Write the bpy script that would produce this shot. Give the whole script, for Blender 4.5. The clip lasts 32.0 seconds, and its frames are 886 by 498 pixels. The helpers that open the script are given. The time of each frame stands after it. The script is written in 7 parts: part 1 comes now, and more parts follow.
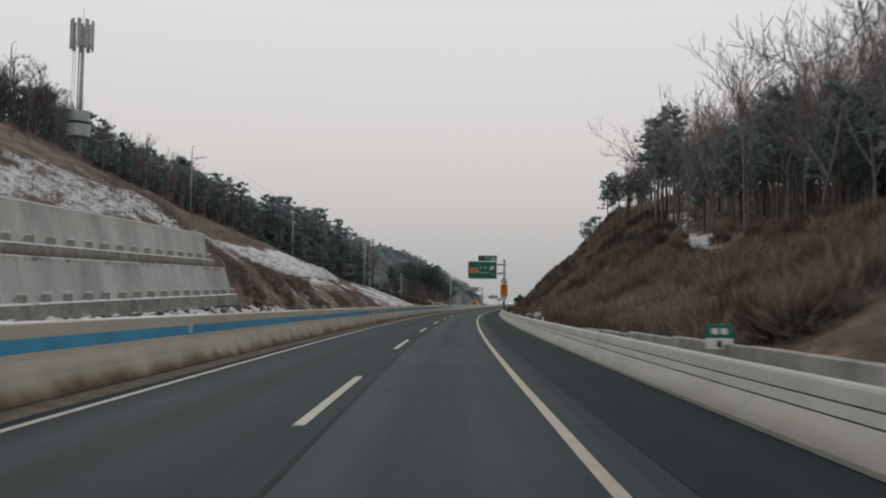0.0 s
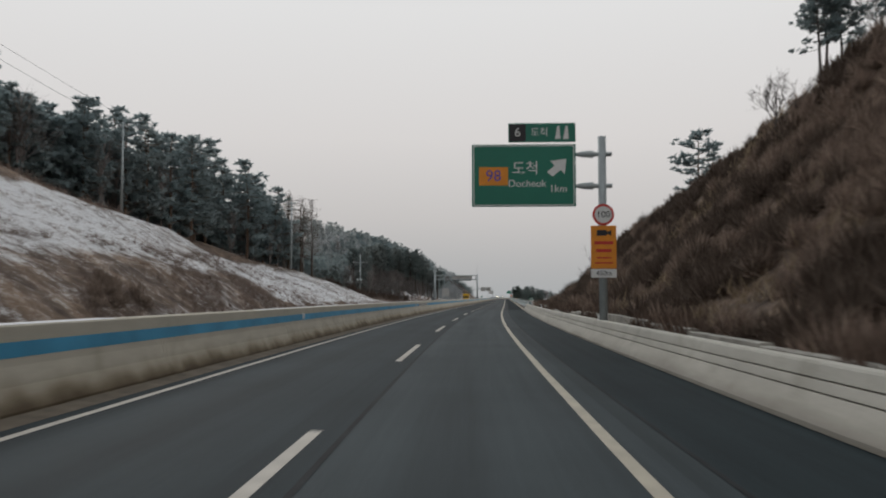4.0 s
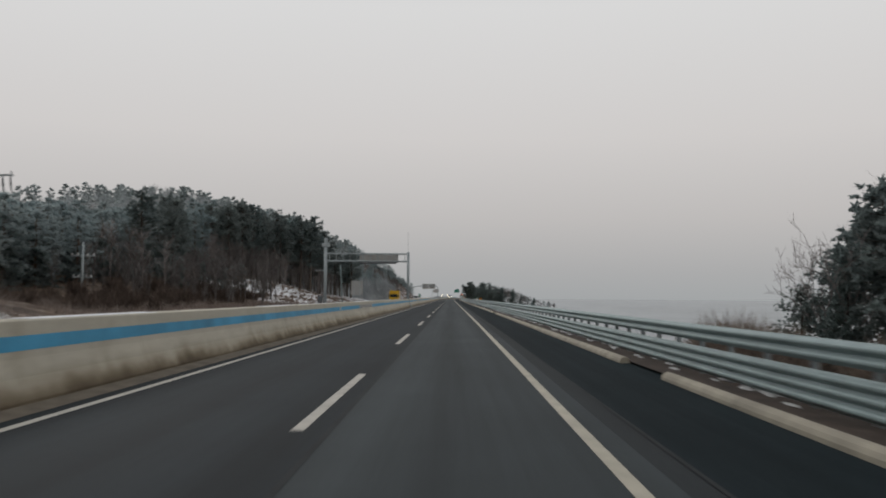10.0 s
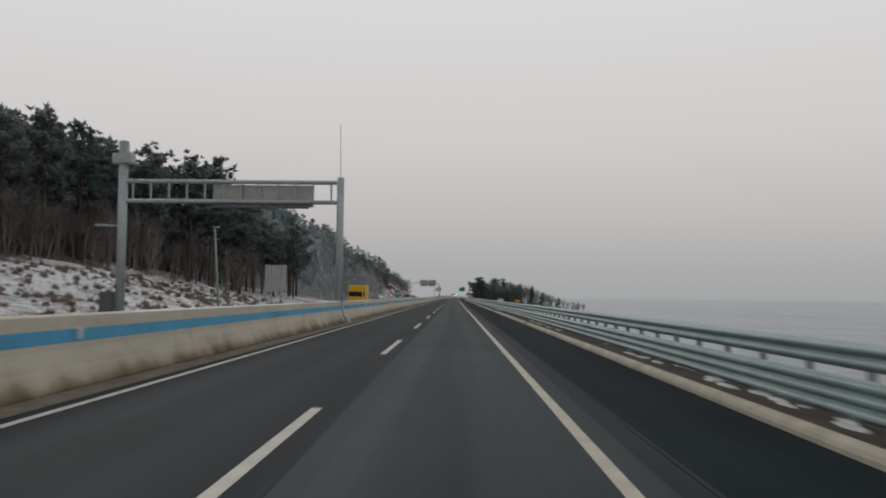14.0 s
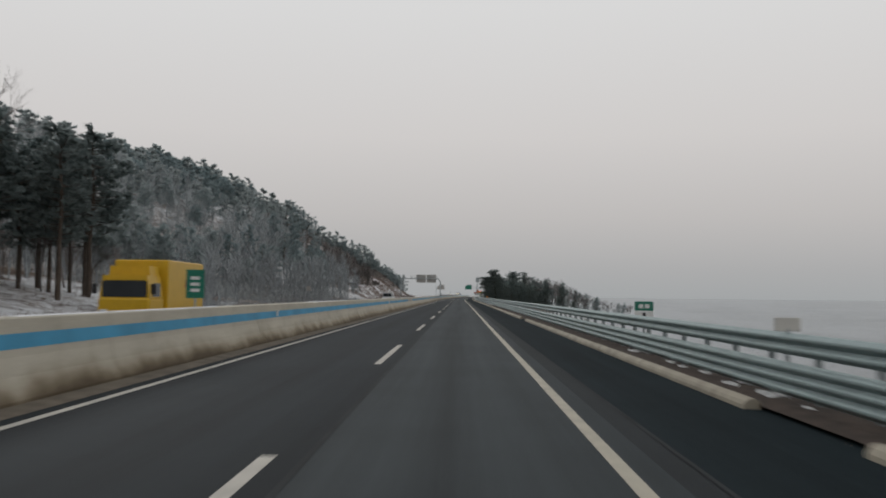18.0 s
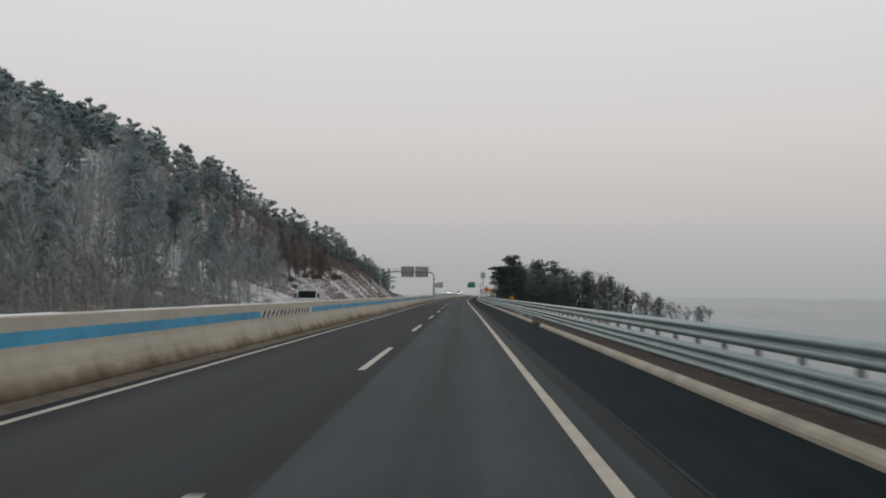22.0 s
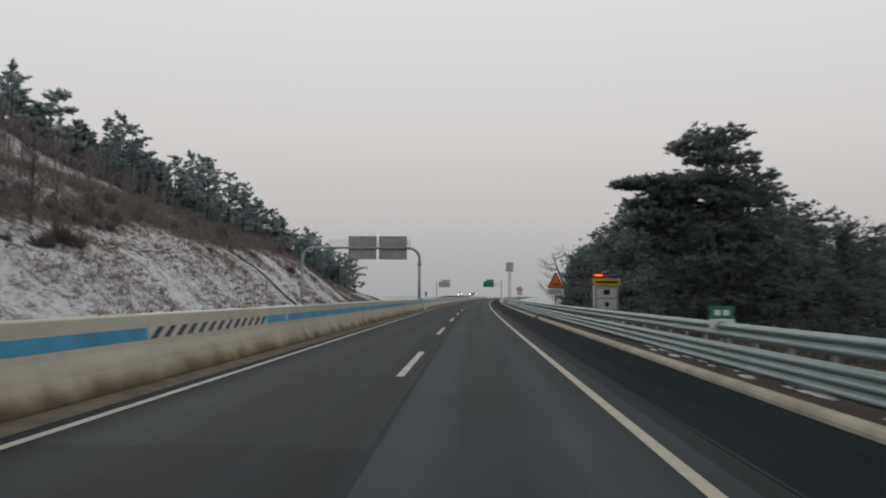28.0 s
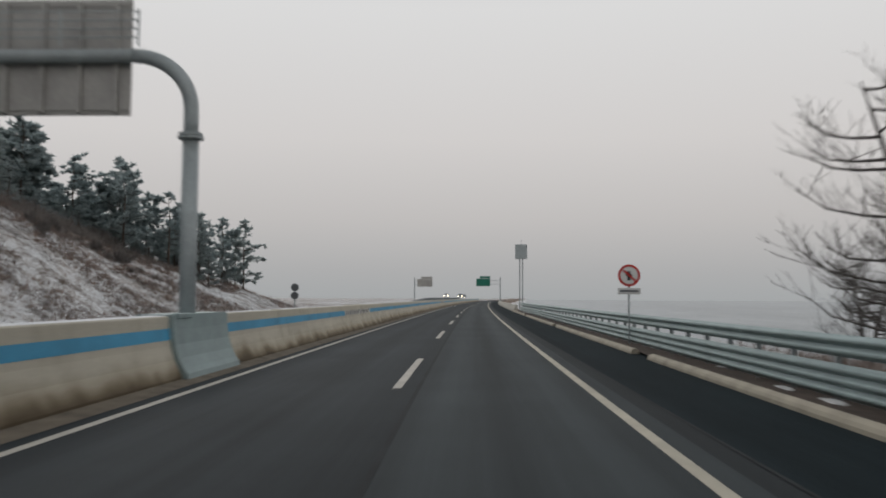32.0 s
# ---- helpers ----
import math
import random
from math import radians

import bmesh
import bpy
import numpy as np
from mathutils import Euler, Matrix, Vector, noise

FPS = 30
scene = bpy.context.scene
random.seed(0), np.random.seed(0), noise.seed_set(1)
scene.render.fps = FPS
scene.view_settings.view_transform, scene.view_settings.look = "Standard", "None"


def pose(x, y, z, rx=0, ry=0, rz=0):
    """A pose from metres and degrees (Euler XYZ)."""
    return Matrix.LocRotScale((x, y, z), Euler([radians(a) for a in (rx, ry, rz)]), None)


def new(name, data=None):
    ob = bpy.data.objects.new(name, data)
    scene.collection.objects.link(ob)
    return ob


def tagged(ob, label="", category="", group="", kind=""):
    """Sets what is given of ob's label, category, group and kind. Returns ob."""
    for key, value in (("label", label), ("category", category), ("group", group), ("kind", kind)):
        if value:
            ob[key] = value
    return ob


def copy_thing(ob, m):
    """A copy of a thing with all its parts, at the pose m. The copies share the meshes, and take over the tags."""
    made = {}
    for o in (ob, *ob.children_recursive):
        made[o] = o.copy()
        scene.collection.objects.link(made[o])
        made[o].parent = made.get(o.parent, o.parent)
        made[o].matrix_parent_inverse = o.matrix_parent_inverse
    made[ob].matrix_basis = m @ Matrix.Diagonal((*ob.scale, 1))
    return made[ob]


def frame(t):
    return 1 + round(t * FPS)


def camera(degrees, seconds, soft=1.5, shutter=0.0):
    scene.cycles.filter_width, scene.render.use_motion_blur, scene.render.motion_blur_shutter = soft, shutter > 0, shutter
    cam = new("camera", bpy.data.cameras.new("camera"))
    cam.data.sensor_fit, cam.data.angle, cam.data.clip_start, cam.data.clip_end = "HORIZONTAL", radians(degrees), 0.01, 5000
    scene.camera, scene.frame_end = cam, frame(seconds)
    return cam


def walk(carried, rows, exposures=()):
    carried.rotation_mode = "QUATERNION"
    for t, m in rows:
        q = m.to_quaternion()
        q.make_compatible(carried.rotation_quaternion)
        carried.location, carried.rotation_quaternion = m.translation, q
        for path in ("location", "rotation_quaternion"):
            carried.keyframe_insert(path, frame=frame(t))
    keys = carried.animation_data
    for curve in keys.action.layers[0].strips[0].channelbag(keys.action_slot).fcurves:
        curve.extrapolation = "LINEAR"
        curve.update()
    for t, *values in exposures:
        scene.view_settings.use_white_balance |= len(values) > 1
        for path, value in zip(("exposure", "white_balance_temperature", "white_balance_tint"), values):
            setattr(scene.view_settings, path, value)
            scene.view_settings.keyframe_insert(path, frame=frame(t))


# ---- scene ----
# Camera: seconds, x, y, pitch, roll, yaw; the lens rides 1.70 m over the road.
EYE = 1.70
PATH = [
    (0.0, 1.78, 2.70, 3.59, -0.76, 4.88),
    (0.5, 0.90, 13.82, 3.49, -0.73, 5.02),
    (1.0, 0.11, 24.96, 3.44, -0.68, 5.05),
    (1.5, -0.64, 36.08, 3.42, -0.60, 5.00),
    (2.0, -1.37, 47.18, 3.45, -0.47, 4.91),
    (2.5, -2.08, 58.25, 3.48, -0.31, 4.76),
    (3.0, -2.75, 69.32, 3.42, -0.13, 4.55),
    (3.5, -3.37, 80.38, 3.29, 0.02, 4.33),
    (5.5, -5.16, 124.38, 3.07, -0.41, 3.15),
    (6.0, -5.55, 135.44, 3.12, -0.46, 2.80),
    (6.5, -5.84, 146.50, 3.12, -0.51, 2.46),
    (7.0, -6.02, 157.55, 3.12, -0.55, 2.12),
    (7.5, -6.12, 168.58, 3.13, -0.57, 1.78),
    (8.0, -6.15, 179.59, 3.16, -0.58, 1.48),
    (8.5, -6.12, 190.57, 3.17, -0.56, 1.18),
    (9.0, -6.04, 201.52, 3.14, -0.53, 0.90),
    (9.5, -5.94, 212.44, 3.13, -0.48, 0.62),
    (10.0, -5.84, 223.34, 3.15, -0.43, 0.44),
    (10.5, -5.77, 234.20, 3.15, -0.39, 0.37),
    (11.0, -5.66, 245.07, 3.18, -0.37, 0.38),
    (11.5, -5.53, 255.92, 3.22, -0.36, 0.41),
    (12.0, -5.44, 266.71, 3.23, -0.36, 0.40),
    (12.5, -5.44, 277.42, 3.17, -0.39, 0.40),
    (13.0, -5.49, 288.08, 3.13, -0.44, 0.44),
    (13.5, -5.53, 298.72, 3.11, -0.51, 0.53),
    (15.5, -5.72, 340.93, 3.05, -0.71, 1.41),
    (16.0, -5.86, 351.54, 3.08, -0.67, 1.39),
    (16.5, -5.87, 362.09, 3.08, -0.65, 1.31),
    (17.0, -5.79, 372.57, 3.03, -0.63, 1.21),
    (17.5, -5.69, 382.97, 3.02, -0.62, 1.13),
    (18.0, -5.61, 393.26, 3.02, -0.59, 1.08),
    (18.5, -5.54, 403.50, 3.02, -0.53, 1.01),
    (19.0, -5.47, 413.72, 2.98, -0.47, 0.95),
    (19.5, -5.39, 423.99, 2.92, -0.47, 0.91),
    (20.0, -5.38, 434.27, 2.94, -0.46, 0.92),
    (20.5, -5.39, 444.57, 2.99, -0.44, 0.99),
    (21.0, -5.36, 454.80, 2.97, -0.46, 1.08),
    (21.5, -5.33, 464.97, 2.95, -0.48, 1.13),
    (22.0, -5.32, 475.10, 2.96, -0.50, 1.20),
    (22.5, -5.34, 485.22, 2.94, -0.49, 1.29),
    (23.0, -5.38, 495.32, 2.94, -0.48, 1.37),
    (23.5, -5.45, 505.38, 2.92, -0.50, 1.45),
    (24.0, -5.52, 515.42, 2.89, -0.53, 1.51),
    (24.5, -5.58, 525.44, 2.88, -0.57, 1.61),
    (25.0, -5.63, 535.45, 2.89, -0.60, 1.75),
    (25.5, -5.62, 545.47, 2.89, -0.62, 1.86),
    (27.5, -5.89, 585.90, 3.05, -0.43, 2.11),
    (28.0, -6.03, 596.13, 3.08, -0.44, 1.98),
    (28.5, -6.08, 606.37, 3.15, -0.48, 1.85),
    (29.0, -6.07, 616.62, 3.19, -0.52, 1.69),
    (29.5, -6.02, 626.86, 3.28, -0.53, 1.54),
    (30.0, -5.98, 637.11, 3.35, -0.52, 1.42),
    (30.5, -6.00, 647.34, 3.30, -0.51, 1.36),
    (31.0, -6.01, 657.58, 3.27, -0.49, 1.31),
    (31.5, -6.05, 667.81, 3.25, -0.40, 1.29),
    (32.0, -6.08, 678.04, 3.22, -0.29, 1.29),
]
cam = camera(54.18, 32.0, soft=1.9, shutter=0.4)
walk(cam, [(t, pose(x, y, EYE, 90 + pitch, roll, yaw)) for t, x, y, pitch, roll, yaw in PATH],
     [(0.0, 0.12), (6.0, 0.15), (7.0, 0.06), (9.0, 0.02), (18.0, 0.02), (20.0, 0.06), (28.0, 0.07), (30.0, 0.09), (32.0, 0.05)])

# ---- light: a bright, even winter overcast ----
world = bpy.data.worlds.new("overcast_sky")
scene.world = world
world.use_nodes = True
wn, wl = world.node_tree.nodes, world.node_tree.links
wn.clear()
w_out = wn.new("ShaderNodeOutputWorld")
w_add = wn.new("ShaderNodeAddShader")
w_sky = wn.new("ShaderNodeTexSky")
w_sky.sky_type, w_sky.sun_disc = "NISHITA", False
w_sky.sun_elevation, w_sky.sun_rotation, w_sky.dust_density = radians(28), radians(150), 6.0
w_b1, w_b2 = wn.new("ShaderNodeBackground"), wn.new("ShaderNodeBackground")
w_b1.inputs["Strength"].default_value = 0.004
w_tc, w_sep = wn.new("ShaderNodeTexCoord"), wn.new("ShaderNodeSeparateXYZ")
w_ramp = wn.new("ShaderNodeValToRGB")
ramp = w_ramp.color_ramp
SKY = [(0.0, (0.36, 0.372, 0.378)), (0.03, (0.40, 0.40, 0.402)), (0.09, (0.50, 0.482, 0.474)), (0.18, (0.605, 0.582, 0.57)),
       (0.32, (0.67, 0.665, 0.66)), (0.50, (0.56, 0.57, 0.585)), (1.0, (0.45, 0.465, 0.485))]
while len(ramp.elements) < len(SKY):
    ramp.elements.new(0.5)
for el, (p, c) in zip(ramp.elements, SKY):
    el.position, el.color = p, (*c, 1)
wl.new(w_tc.outputs["Generated"], w_sep.inputs[0])
wl.new(w_sep.outputs["Z"], w_ramp.inputs["Fac"])
wl.new(w_ramp.outputs["Color"], w_b2.inputs["Color"])
wl.new(w_sky.outputs["Color"], w_b1.inputs["Color"])
wl.new(w_b1.outputs[0], w_add.inputs[0])
wl.new(w_b2.outputs[0], w_add.inputs[1])
wl.new(w_add.outputs[0], w_out.inputs["Surface"])

sun = new("sun", bpy.data.lights.new("sun", "SUN"))
sun.data.energy, sun.data.angle, sun.data.color = 0.5, radians(25), (1.0, 0.96, 0.92)
sun.rotation_euler = Euler((radians(62), 0, radians(-150)))

# ---- the road's line: curvature by length, in 1/10000 per metre ----
BEND = [-4.83, -5.13, -4.25, -5.25, -0.10, 0.42, 0.07, -0.22, 0.02, 0.60, -1.16, -1.35, -1.16, -1.09]
LEN = np.arange(-60, 1300, 2.0)
TURN = np.cumsum(np.interp(LEN, np.arange(14) * 70 - 60.0, BEND) * 1e-4) * 2
TURN -= np.interp(400.0, LEN, TURN)
LINE_X, LINE_Y = np.cumsum(-np.sin(TURN)) * 2, np.cumsum(np.cos(TURN)) * 2
LINE_X -= np.interp(0, LEN, LINE_X)
LINE_Y -= np.interp(0, LEN, LINE_Y)


def along(s, l, z=0.0):
    """World place: s metres along the lane line, l metres to its right, z up."""
    q = min(max(s, -58.0), 1296.0)
    a = float(np.interp(q, LEN, TURN))
    x = float(np.interp(q, LEN, LINE_X)) - math.sin(a) * (s - q)
    y = float(np.interp(q, LEN, LINE_Y)) + math.cos(a) * (s - q)
    return Vector((x + l * math.cos(a), y + l * math.sin(a), z))


def heading(s):
    return math.degrees(float(np.interp(s, LEN, TURN)))


def stand(s, l, z=0.0, turn=0.0):
    """Pose with x to the road's right, y along the road."""
    p = along(s, l, z)
    return pose(p.x, p.y, p.z, 0, 0, heading(s) + turn)


# ---- materials ----
def material(name, build):
    m = bpy.data.materials.new(name)
    m.use_nodes = True
    nt = m.node_tree
    nt.nodes.clear()
    out = nt.nodes.new("ShaderNodeOutputMaterial")
    bsdf = nt.nodes.new("ShaderNodeBsdfPrincipled")
    nt.links.new(bsdf.outputs[0], out.inputs["Surface"])
    build(nt, bsdf)
    return m


def node(nt, kind, **values):
    n = nt.nodes.new(kind)
    for key, value in values.items():
        n.inputs[key.replace("_", " ")].default_value = value
    return n


def noise_tex(nt, scale, detail=4.0, stretch=None, rough=0.6):
    tc = nt.nodes.new("ShaderNodeTexCoord")
    n = node(nt, "ShaderNodeTexNoise", Scale=scale, Detail=detail, Roughness=rough)
    if stretch:
        mp = nt.nodes.new("ShaderNodeMapping")
        mp.inputs["Scale"].default_value = stretch
        nt.links.new(tc.outputs["Object"], mp.inputs["Vector"])
        nt.links.new(mp.outputs[0], n.inputs["Vector"])
    else:
        nt.links.new(tc.outputs["Object"], n.inputs["Vector"])
    return n.outputs["Fac"]


def ramp_of(nt, fac, stops):
    r = nt.nodes.new("ShaderNodeValToRGB")
    while len(r.color_ramp.elements) < len(stops):
        r.color_ramp.elements.new(0.5)
    for el, (p, c) in zip(r.color_ramp.elements, stops):
        el.position, el.color = p, (*c, 1)
    nt.links.new(fac, r.inputs["Fac"])
    return r.outputs["Color"]


def mixed(nt, fac, a, b, how="MIX"):
    m = nt.nodes.new("ShaderNodeMix")
    m.data_type, m.blend_type = "RGBA", how
    for sock, v in ((m.inputs["Factor"], fac), (m.inputs[6], a), (m.inputs[7], b)):
        if hasattr(v, "is_output"):
            nt.links.new(v, sock)
        elif isinstance(v, (int, float)):
            sock.default_value = v
        else:
            sock.default_value = (*v, 1)
    return m.outputs[2]


def bumped(nt, bsdf, height, strength, distance=0.02):
    b = node(nt, "ShaderNodeBump", Strength=strength, Distance=distance)
    nt.links.new(height, b.inputs["Height"])
    nt.links.new(b.outputs[0], bsdf.inputs["Normal"])


def surface(name, colour, rough=0.7, metal=0.0, vary=0.25, scale=3.0, grain=60.0, bump=0.15, spec=0.4, stretch=None):
    """A plain surface with large stains and fine grain."""
    def build(nt, b):
        big = noise_tex(nt, scale, 5, stretch)
        fine = noise_tex(nt, grain, 3)
        lo = tuple(c * (1 - vary) for c in colour)
        hi = tuple(min(c * (1 + vary), 0.9) for c in colour)
        base = ramp_of(nt, big, [(0.3, lo), (0.7, hi)])
        g = ramp_of(nt, fine, [(0.3, (0.86, 0.86, 0.86)), (0.7, (1, 1, 1))])
        nt.links.new(mixed(nt, 1.0, base, g, "MULTIPLY"), b.inputs["Base Color"])
        b.inputs["Roughness"].default_value = rough
        b.inputs["Metallic"].default_value = metal
        b.inputs["Specular IOR Level"].default_value = spec
        if bump:
            bumped(nt, b, fine, bump)
    return material(name, build)


def asphalt_build(tone, wear, gloss=0.08):
    def build(nt, b):
        uv = nt.nodes.new("ShaderNodeUVMap")
        sep = nt.nodes.new("ShaderNodeSeparateXYZ")
        nt.links.new(uv.outputs[0], sep.inputs[0])
        # wheel tracks: two bands in each 3.6 m lane
        w = nt.nodes.new("ShaderNodeMath")
        w.operation, w.inputs[1].default_value = "MULTIPLY", 2 * math.pi / 1.8
        nt.links.new(sep.outputs["X"], w.inputs[0])
        c = nt.nodes.new("ShaderNodeMath")
        c.operation = "COSINE"
        nt.links.new(w.outputs[0], c.inputs[0])
        mp = nt.nodes.new("ShaderNodeMapping")
        mp.inputs["Scale"].default_value = (1.2, 0.02, 1)
        nt.links.new(uv.outputs[0], mp.inputs[0])
        streak = node(nt, "ShaderNodeTexNoise", Scale=1.0, Detail=5.0, Roughness=0.65)
        nt.links.new(mp.outputs[0], streak.inputs["Vector"])
        add = nt.nodes.new("ShaderNodeMath")
        add.operation, add.inputs[1].default_value = "MULTIPLY_ADD", wear
        nt.links.new(c.outputs[0], add.inputs[0])
        nt.links.new(streak.outputs["Fac"], add.inputs[2])
        lo, hi = tuple(t * 0.72 for t in tone), tuple(t * 1.3 for t in tone)
        base = ramp_of(nt, add.outputs[0], [(0.28, hi), (0.72, lo)])
        grain = noise_tex(nt, 45.0, 4, None, 0.75)
        g = ramp_of(nt, grain, [(0.3, (0.7, 0.7, 0.7)), (0.7, (1.15, 1.15, 1.15))])
        patch = noise_tex(nt, 0.22, 3)
        p = ramp_of(nt, patch, [(0.3, (0.85, 0.85, 0.85)), (0.7, (1.08, 1.08, 1.08))])
        col = mixed(nt, 1.0, mixed(nt, 1.0, base, g, "MULTIPLY"), p, "MULTIPLY")
        nt.links.new(col, b.inputs["Base Color"])
        b.inputs["Roughness"].default_value = 0.75
        b.inputs["Specular IOR Level"].default_value = gloss
        bumped(nt, b, grain, 0.35, 0.006)
    return build


def ground_build(nt, b):
    """Brown earth and dead grass under broken snow; the cover comes from the mesh, as do the haze-grey fields."""
    cover = nt.nodes.new("ShaderNodeAttribute")
    cover.attribute_name = "snow_cover"
    big, mid, fine = noise_tex(nt, 0.30, 5), noise_tex(nt, 0.9, 6, None, 0.7), noise_tex(nt, 7.0, 5, None, 0.7)
    earth = ramp_of(nt, mid, [(0.3, (0.095, 0.078, 0.066)), (0.5, (0.17, 0.14, 0.118)), (0.68, (0.29, 0.245, 0.205))])
    dry = ramp_of(nt, big, [(0.36, (0.75, 0.71, 0.70)), (0.5, (1.1, 1.02, 0.97)), (0.66, (1.75, 1.56, 1.36))])
    soil = mixed(nt, 1.0, earth, dry, "MULTIPLY")
    snow = ramp_of(nt, fine, [(0.25, (0.68, 0.70, 0.72)), (0.6, (0.86, 0.87, 0.88))])
    s1 = nt.nodes.new("ShaderNodeMath")
    s1.operation, s1.inputs[1].default_value = "MULTIPLY_ADD", 0.9
    nt.links.new(mid, s1.inputs[0])
    nt.links.new(fine, s1.inputs[2])
    s2 = nt.nodes.new("ShaderNodeMath")
    s2.operation = "MULTIPLY_ADD"
    s2.inputs[1].default_value = 1.25
    nt.links.new(cover.outputs["Fac"], s2.inputs[0])
    nt.links.new(s1.outputs[0], s2.inputs[2])
    edge = nt.nodes.new("ShaderNodeMapRange")
    edge.inputs["From Min"].default_value, edge.inputs["From Max"].default_value = 1.45, 1.68
    nt.links.new(s2.outputs[0], edge.inputs["Value"])
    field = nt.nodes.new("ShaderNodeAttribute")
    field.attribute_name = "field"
    # Field tone matched to the horizon sky: distance haze put into the colour.
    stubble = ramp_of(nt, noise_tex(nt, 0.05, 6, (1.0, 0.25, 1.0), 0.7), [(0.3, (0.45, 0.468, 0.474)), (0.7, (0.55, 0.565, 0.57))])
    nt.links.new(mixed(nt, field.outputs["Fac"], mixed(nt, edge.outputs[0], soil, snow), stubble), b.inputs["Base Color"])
    b.inputs["Roughness"].default_value = 0.9
    b.inputs["Specular IOR Level"].default_value = 0.1
    bumped(nt, b, s1.outputs[0], 0.8, 0.25)


def concrete_build(tone, dirt, low=0.45, high=1.15):
    """Cast concrete, its foot browned by road spray."""
    def build(nt, b):
        tc, sep = nt.nodes.new("ShaderNodeTexCoord"), nt.nodes.new("ShaderNodeSeparateXYZ")
        nt.links.new(tc.outputs["Object"], sep.inputs[0])
        run = noise_tex(nt, 1.0, 5, (0.7, 0.35, 1.6), 0.65)
        fine = noise_tex(nt, 25.0, 4)
        drip = noise_tex(nt, 1.0, 4, (2.0, 0.16, 0.5))
        base = ramp_of(nt, run, [(0.3, tuple(t * 0.85 for t in tone)), (0.7, tuple(min(t * 1.1, 0.85) for t in tone))])
        h = nt.nodes.new("ShaderNodeMath")
        h.operation, h.inputs[1].default_value = "MULTIPLY_ADD", 0.36
        nt.links.new(drip, h.inputs[0])
        nt.links.new(sep.outputs["Z"], h.inputs[2])
        m = nt.nodes.new("ShaderNodeMapRange")
        m.inputs["From Min"].default_value, m.inputs["From Max"].default_value = low, high
        m.inputs["To Min"].default_value, m.inputs["To Max"].default_value = dirt, 0.0
        nt.links.new(h.outputs[0], m.inputs["Value"])
        col = mixed(nt, m.outputs[0], base, (0.155, 0.122, 0.085))
        mud = nt.nodes.new("ShaderNodeMapRange")
        mud.inputs["From Min"].default_value, mud.inputs["From Max"].default_value = 0.16, 0.42
        mud.inputs["To Min"].default_value, mud.inputs["To Max"].default_value = dirt * 0.9, 0.0
        nt.links.new(h.outputs[0], mud.inputs["Value"])
        col = mixed(nt, mud.outputs[0], col, (0.065, 0.05, 0.036))
        g = ramp_of(nt, fine, [(0.3, (0.85, 0.85, 0.85)), (0.7, (1.05, 1.05, 1.05))])
        runs = noise_tex(nt, 1.0, 6, (1.5, 0.8, 0.45), 0.75)
        stain = ramp_of(nt, runs, [(0.30, (0.74, 0.72, 0.68)), (0.44, (0.96, 0.96, 0.95)), (0.7, (1.03, 1.03, 1.03))])
        col = mixed(nt, 1.0, col, stain, "MULTIPLY")
        nt.links.new(mixed(nt, 1.0, col, g, "MULTIPLY"), b.inputs["Base Color"])
        b.inputs["Roughness"].default_value = 0.85
        b.inputs["Specular IOR Level"].default_value = 0.2
        bumped(nt, b, fine, 0.25, 0.01)
    return build


def median_build(tone):
    """Yellowish cast concrete with a ragged, scalloped belt of spray grime along its foot."""
    def build(nt, b):
        tc, sep = nt.nodes.new("ShaderNodeTexCoord"), nt.nodes.new("ShaderNodeSeparateXYZ")
        nt.links.new(tc.outputs["Object"], sep.inputs[0])
        run = noise_tex(nt, 1.0, 5, (0.7, 0.3, 1.2), 0.65)
        fine = noise_tex(nt, 25.0, 4)
        long = noise_tex(nt, 1.0, 3, (0.3, 0.06, 0.2))
        drip = noise_tex(nt, 1.0, 4, (0.8, 0.75, 0.35), 0.6)
        blot = noise_tex(nt, 1.0, 5, (2.0, 1.6, 2.4), 0.7)
        base = ramp_of(nt, run, [(0.3, tuple(t * 0.86 for t in tone)), (0.7, tuple(t * 1.08 for t in tone))])

        def lifted(fac, amount, onto):
            h = nt.nodes.new("ShaderNodeMath")
            h.operation, h.inputs[1].default_value = "MULTIPLY_ADD", amount
            nt.links.new(fac, h.inputs[0])
            nt.links.new(onto, h.inputs[2])
            return h.outputs[0]

        def belt(h, low, high, most):
            m = nt.nodes.new("ShaderNodeMapRange")
            m.inputs["From Min"].default_value, m.inputs["From Max"].default_value = low, high
            m.inputs["To Min"].default_value, m.inputs["To Max"].default_value = most, 0.0
            nt.links.new(h, m.inputs["Value"])
            return m.outputs[0]

        h = lifted(blot, 0.22, lifted(drip, 0.62, lifted(long, 0.25, sep.outputs["Z"])))
        col = mixed(nt, belt(h, 0.66, 1.10, 0.84), base, (0.235, 0.178, 0.106))
        col = mixed(nt, belt(h, 0.58, 0.86, 0.88), col, (0.078, 0.058, 0.036))
        g = ramp_of(nt, fine, [(0.3, (0.86, 0.86, 0.86)), (0.7, (1.05, 1.05, 1.05))])
        stain = ramp_of(nt, noise_tex(nt, 1.0, 6, (1.5, 1.1, 0.4), 0.75), [(0.32, (0.8, 0.78, 0.74)), (0.45, (0.97, 0.97, 0.96)), (0.7, (1.03, 1.03, 1.03))])
        col = mixed(nt, 1.0, col, stain, "MULTIPLY")
        nt.links.new(mixed(nt, 1.0, col, g, "MULTIPLY"), b.inputs["Base Color"])
        b.inputs["Roughness"].default_value = 0.85
        b.inputs["Specular IOR Level"].default_value = 0.2
        bumped(nt, b, blot, 0.3, 0.02)
    return build


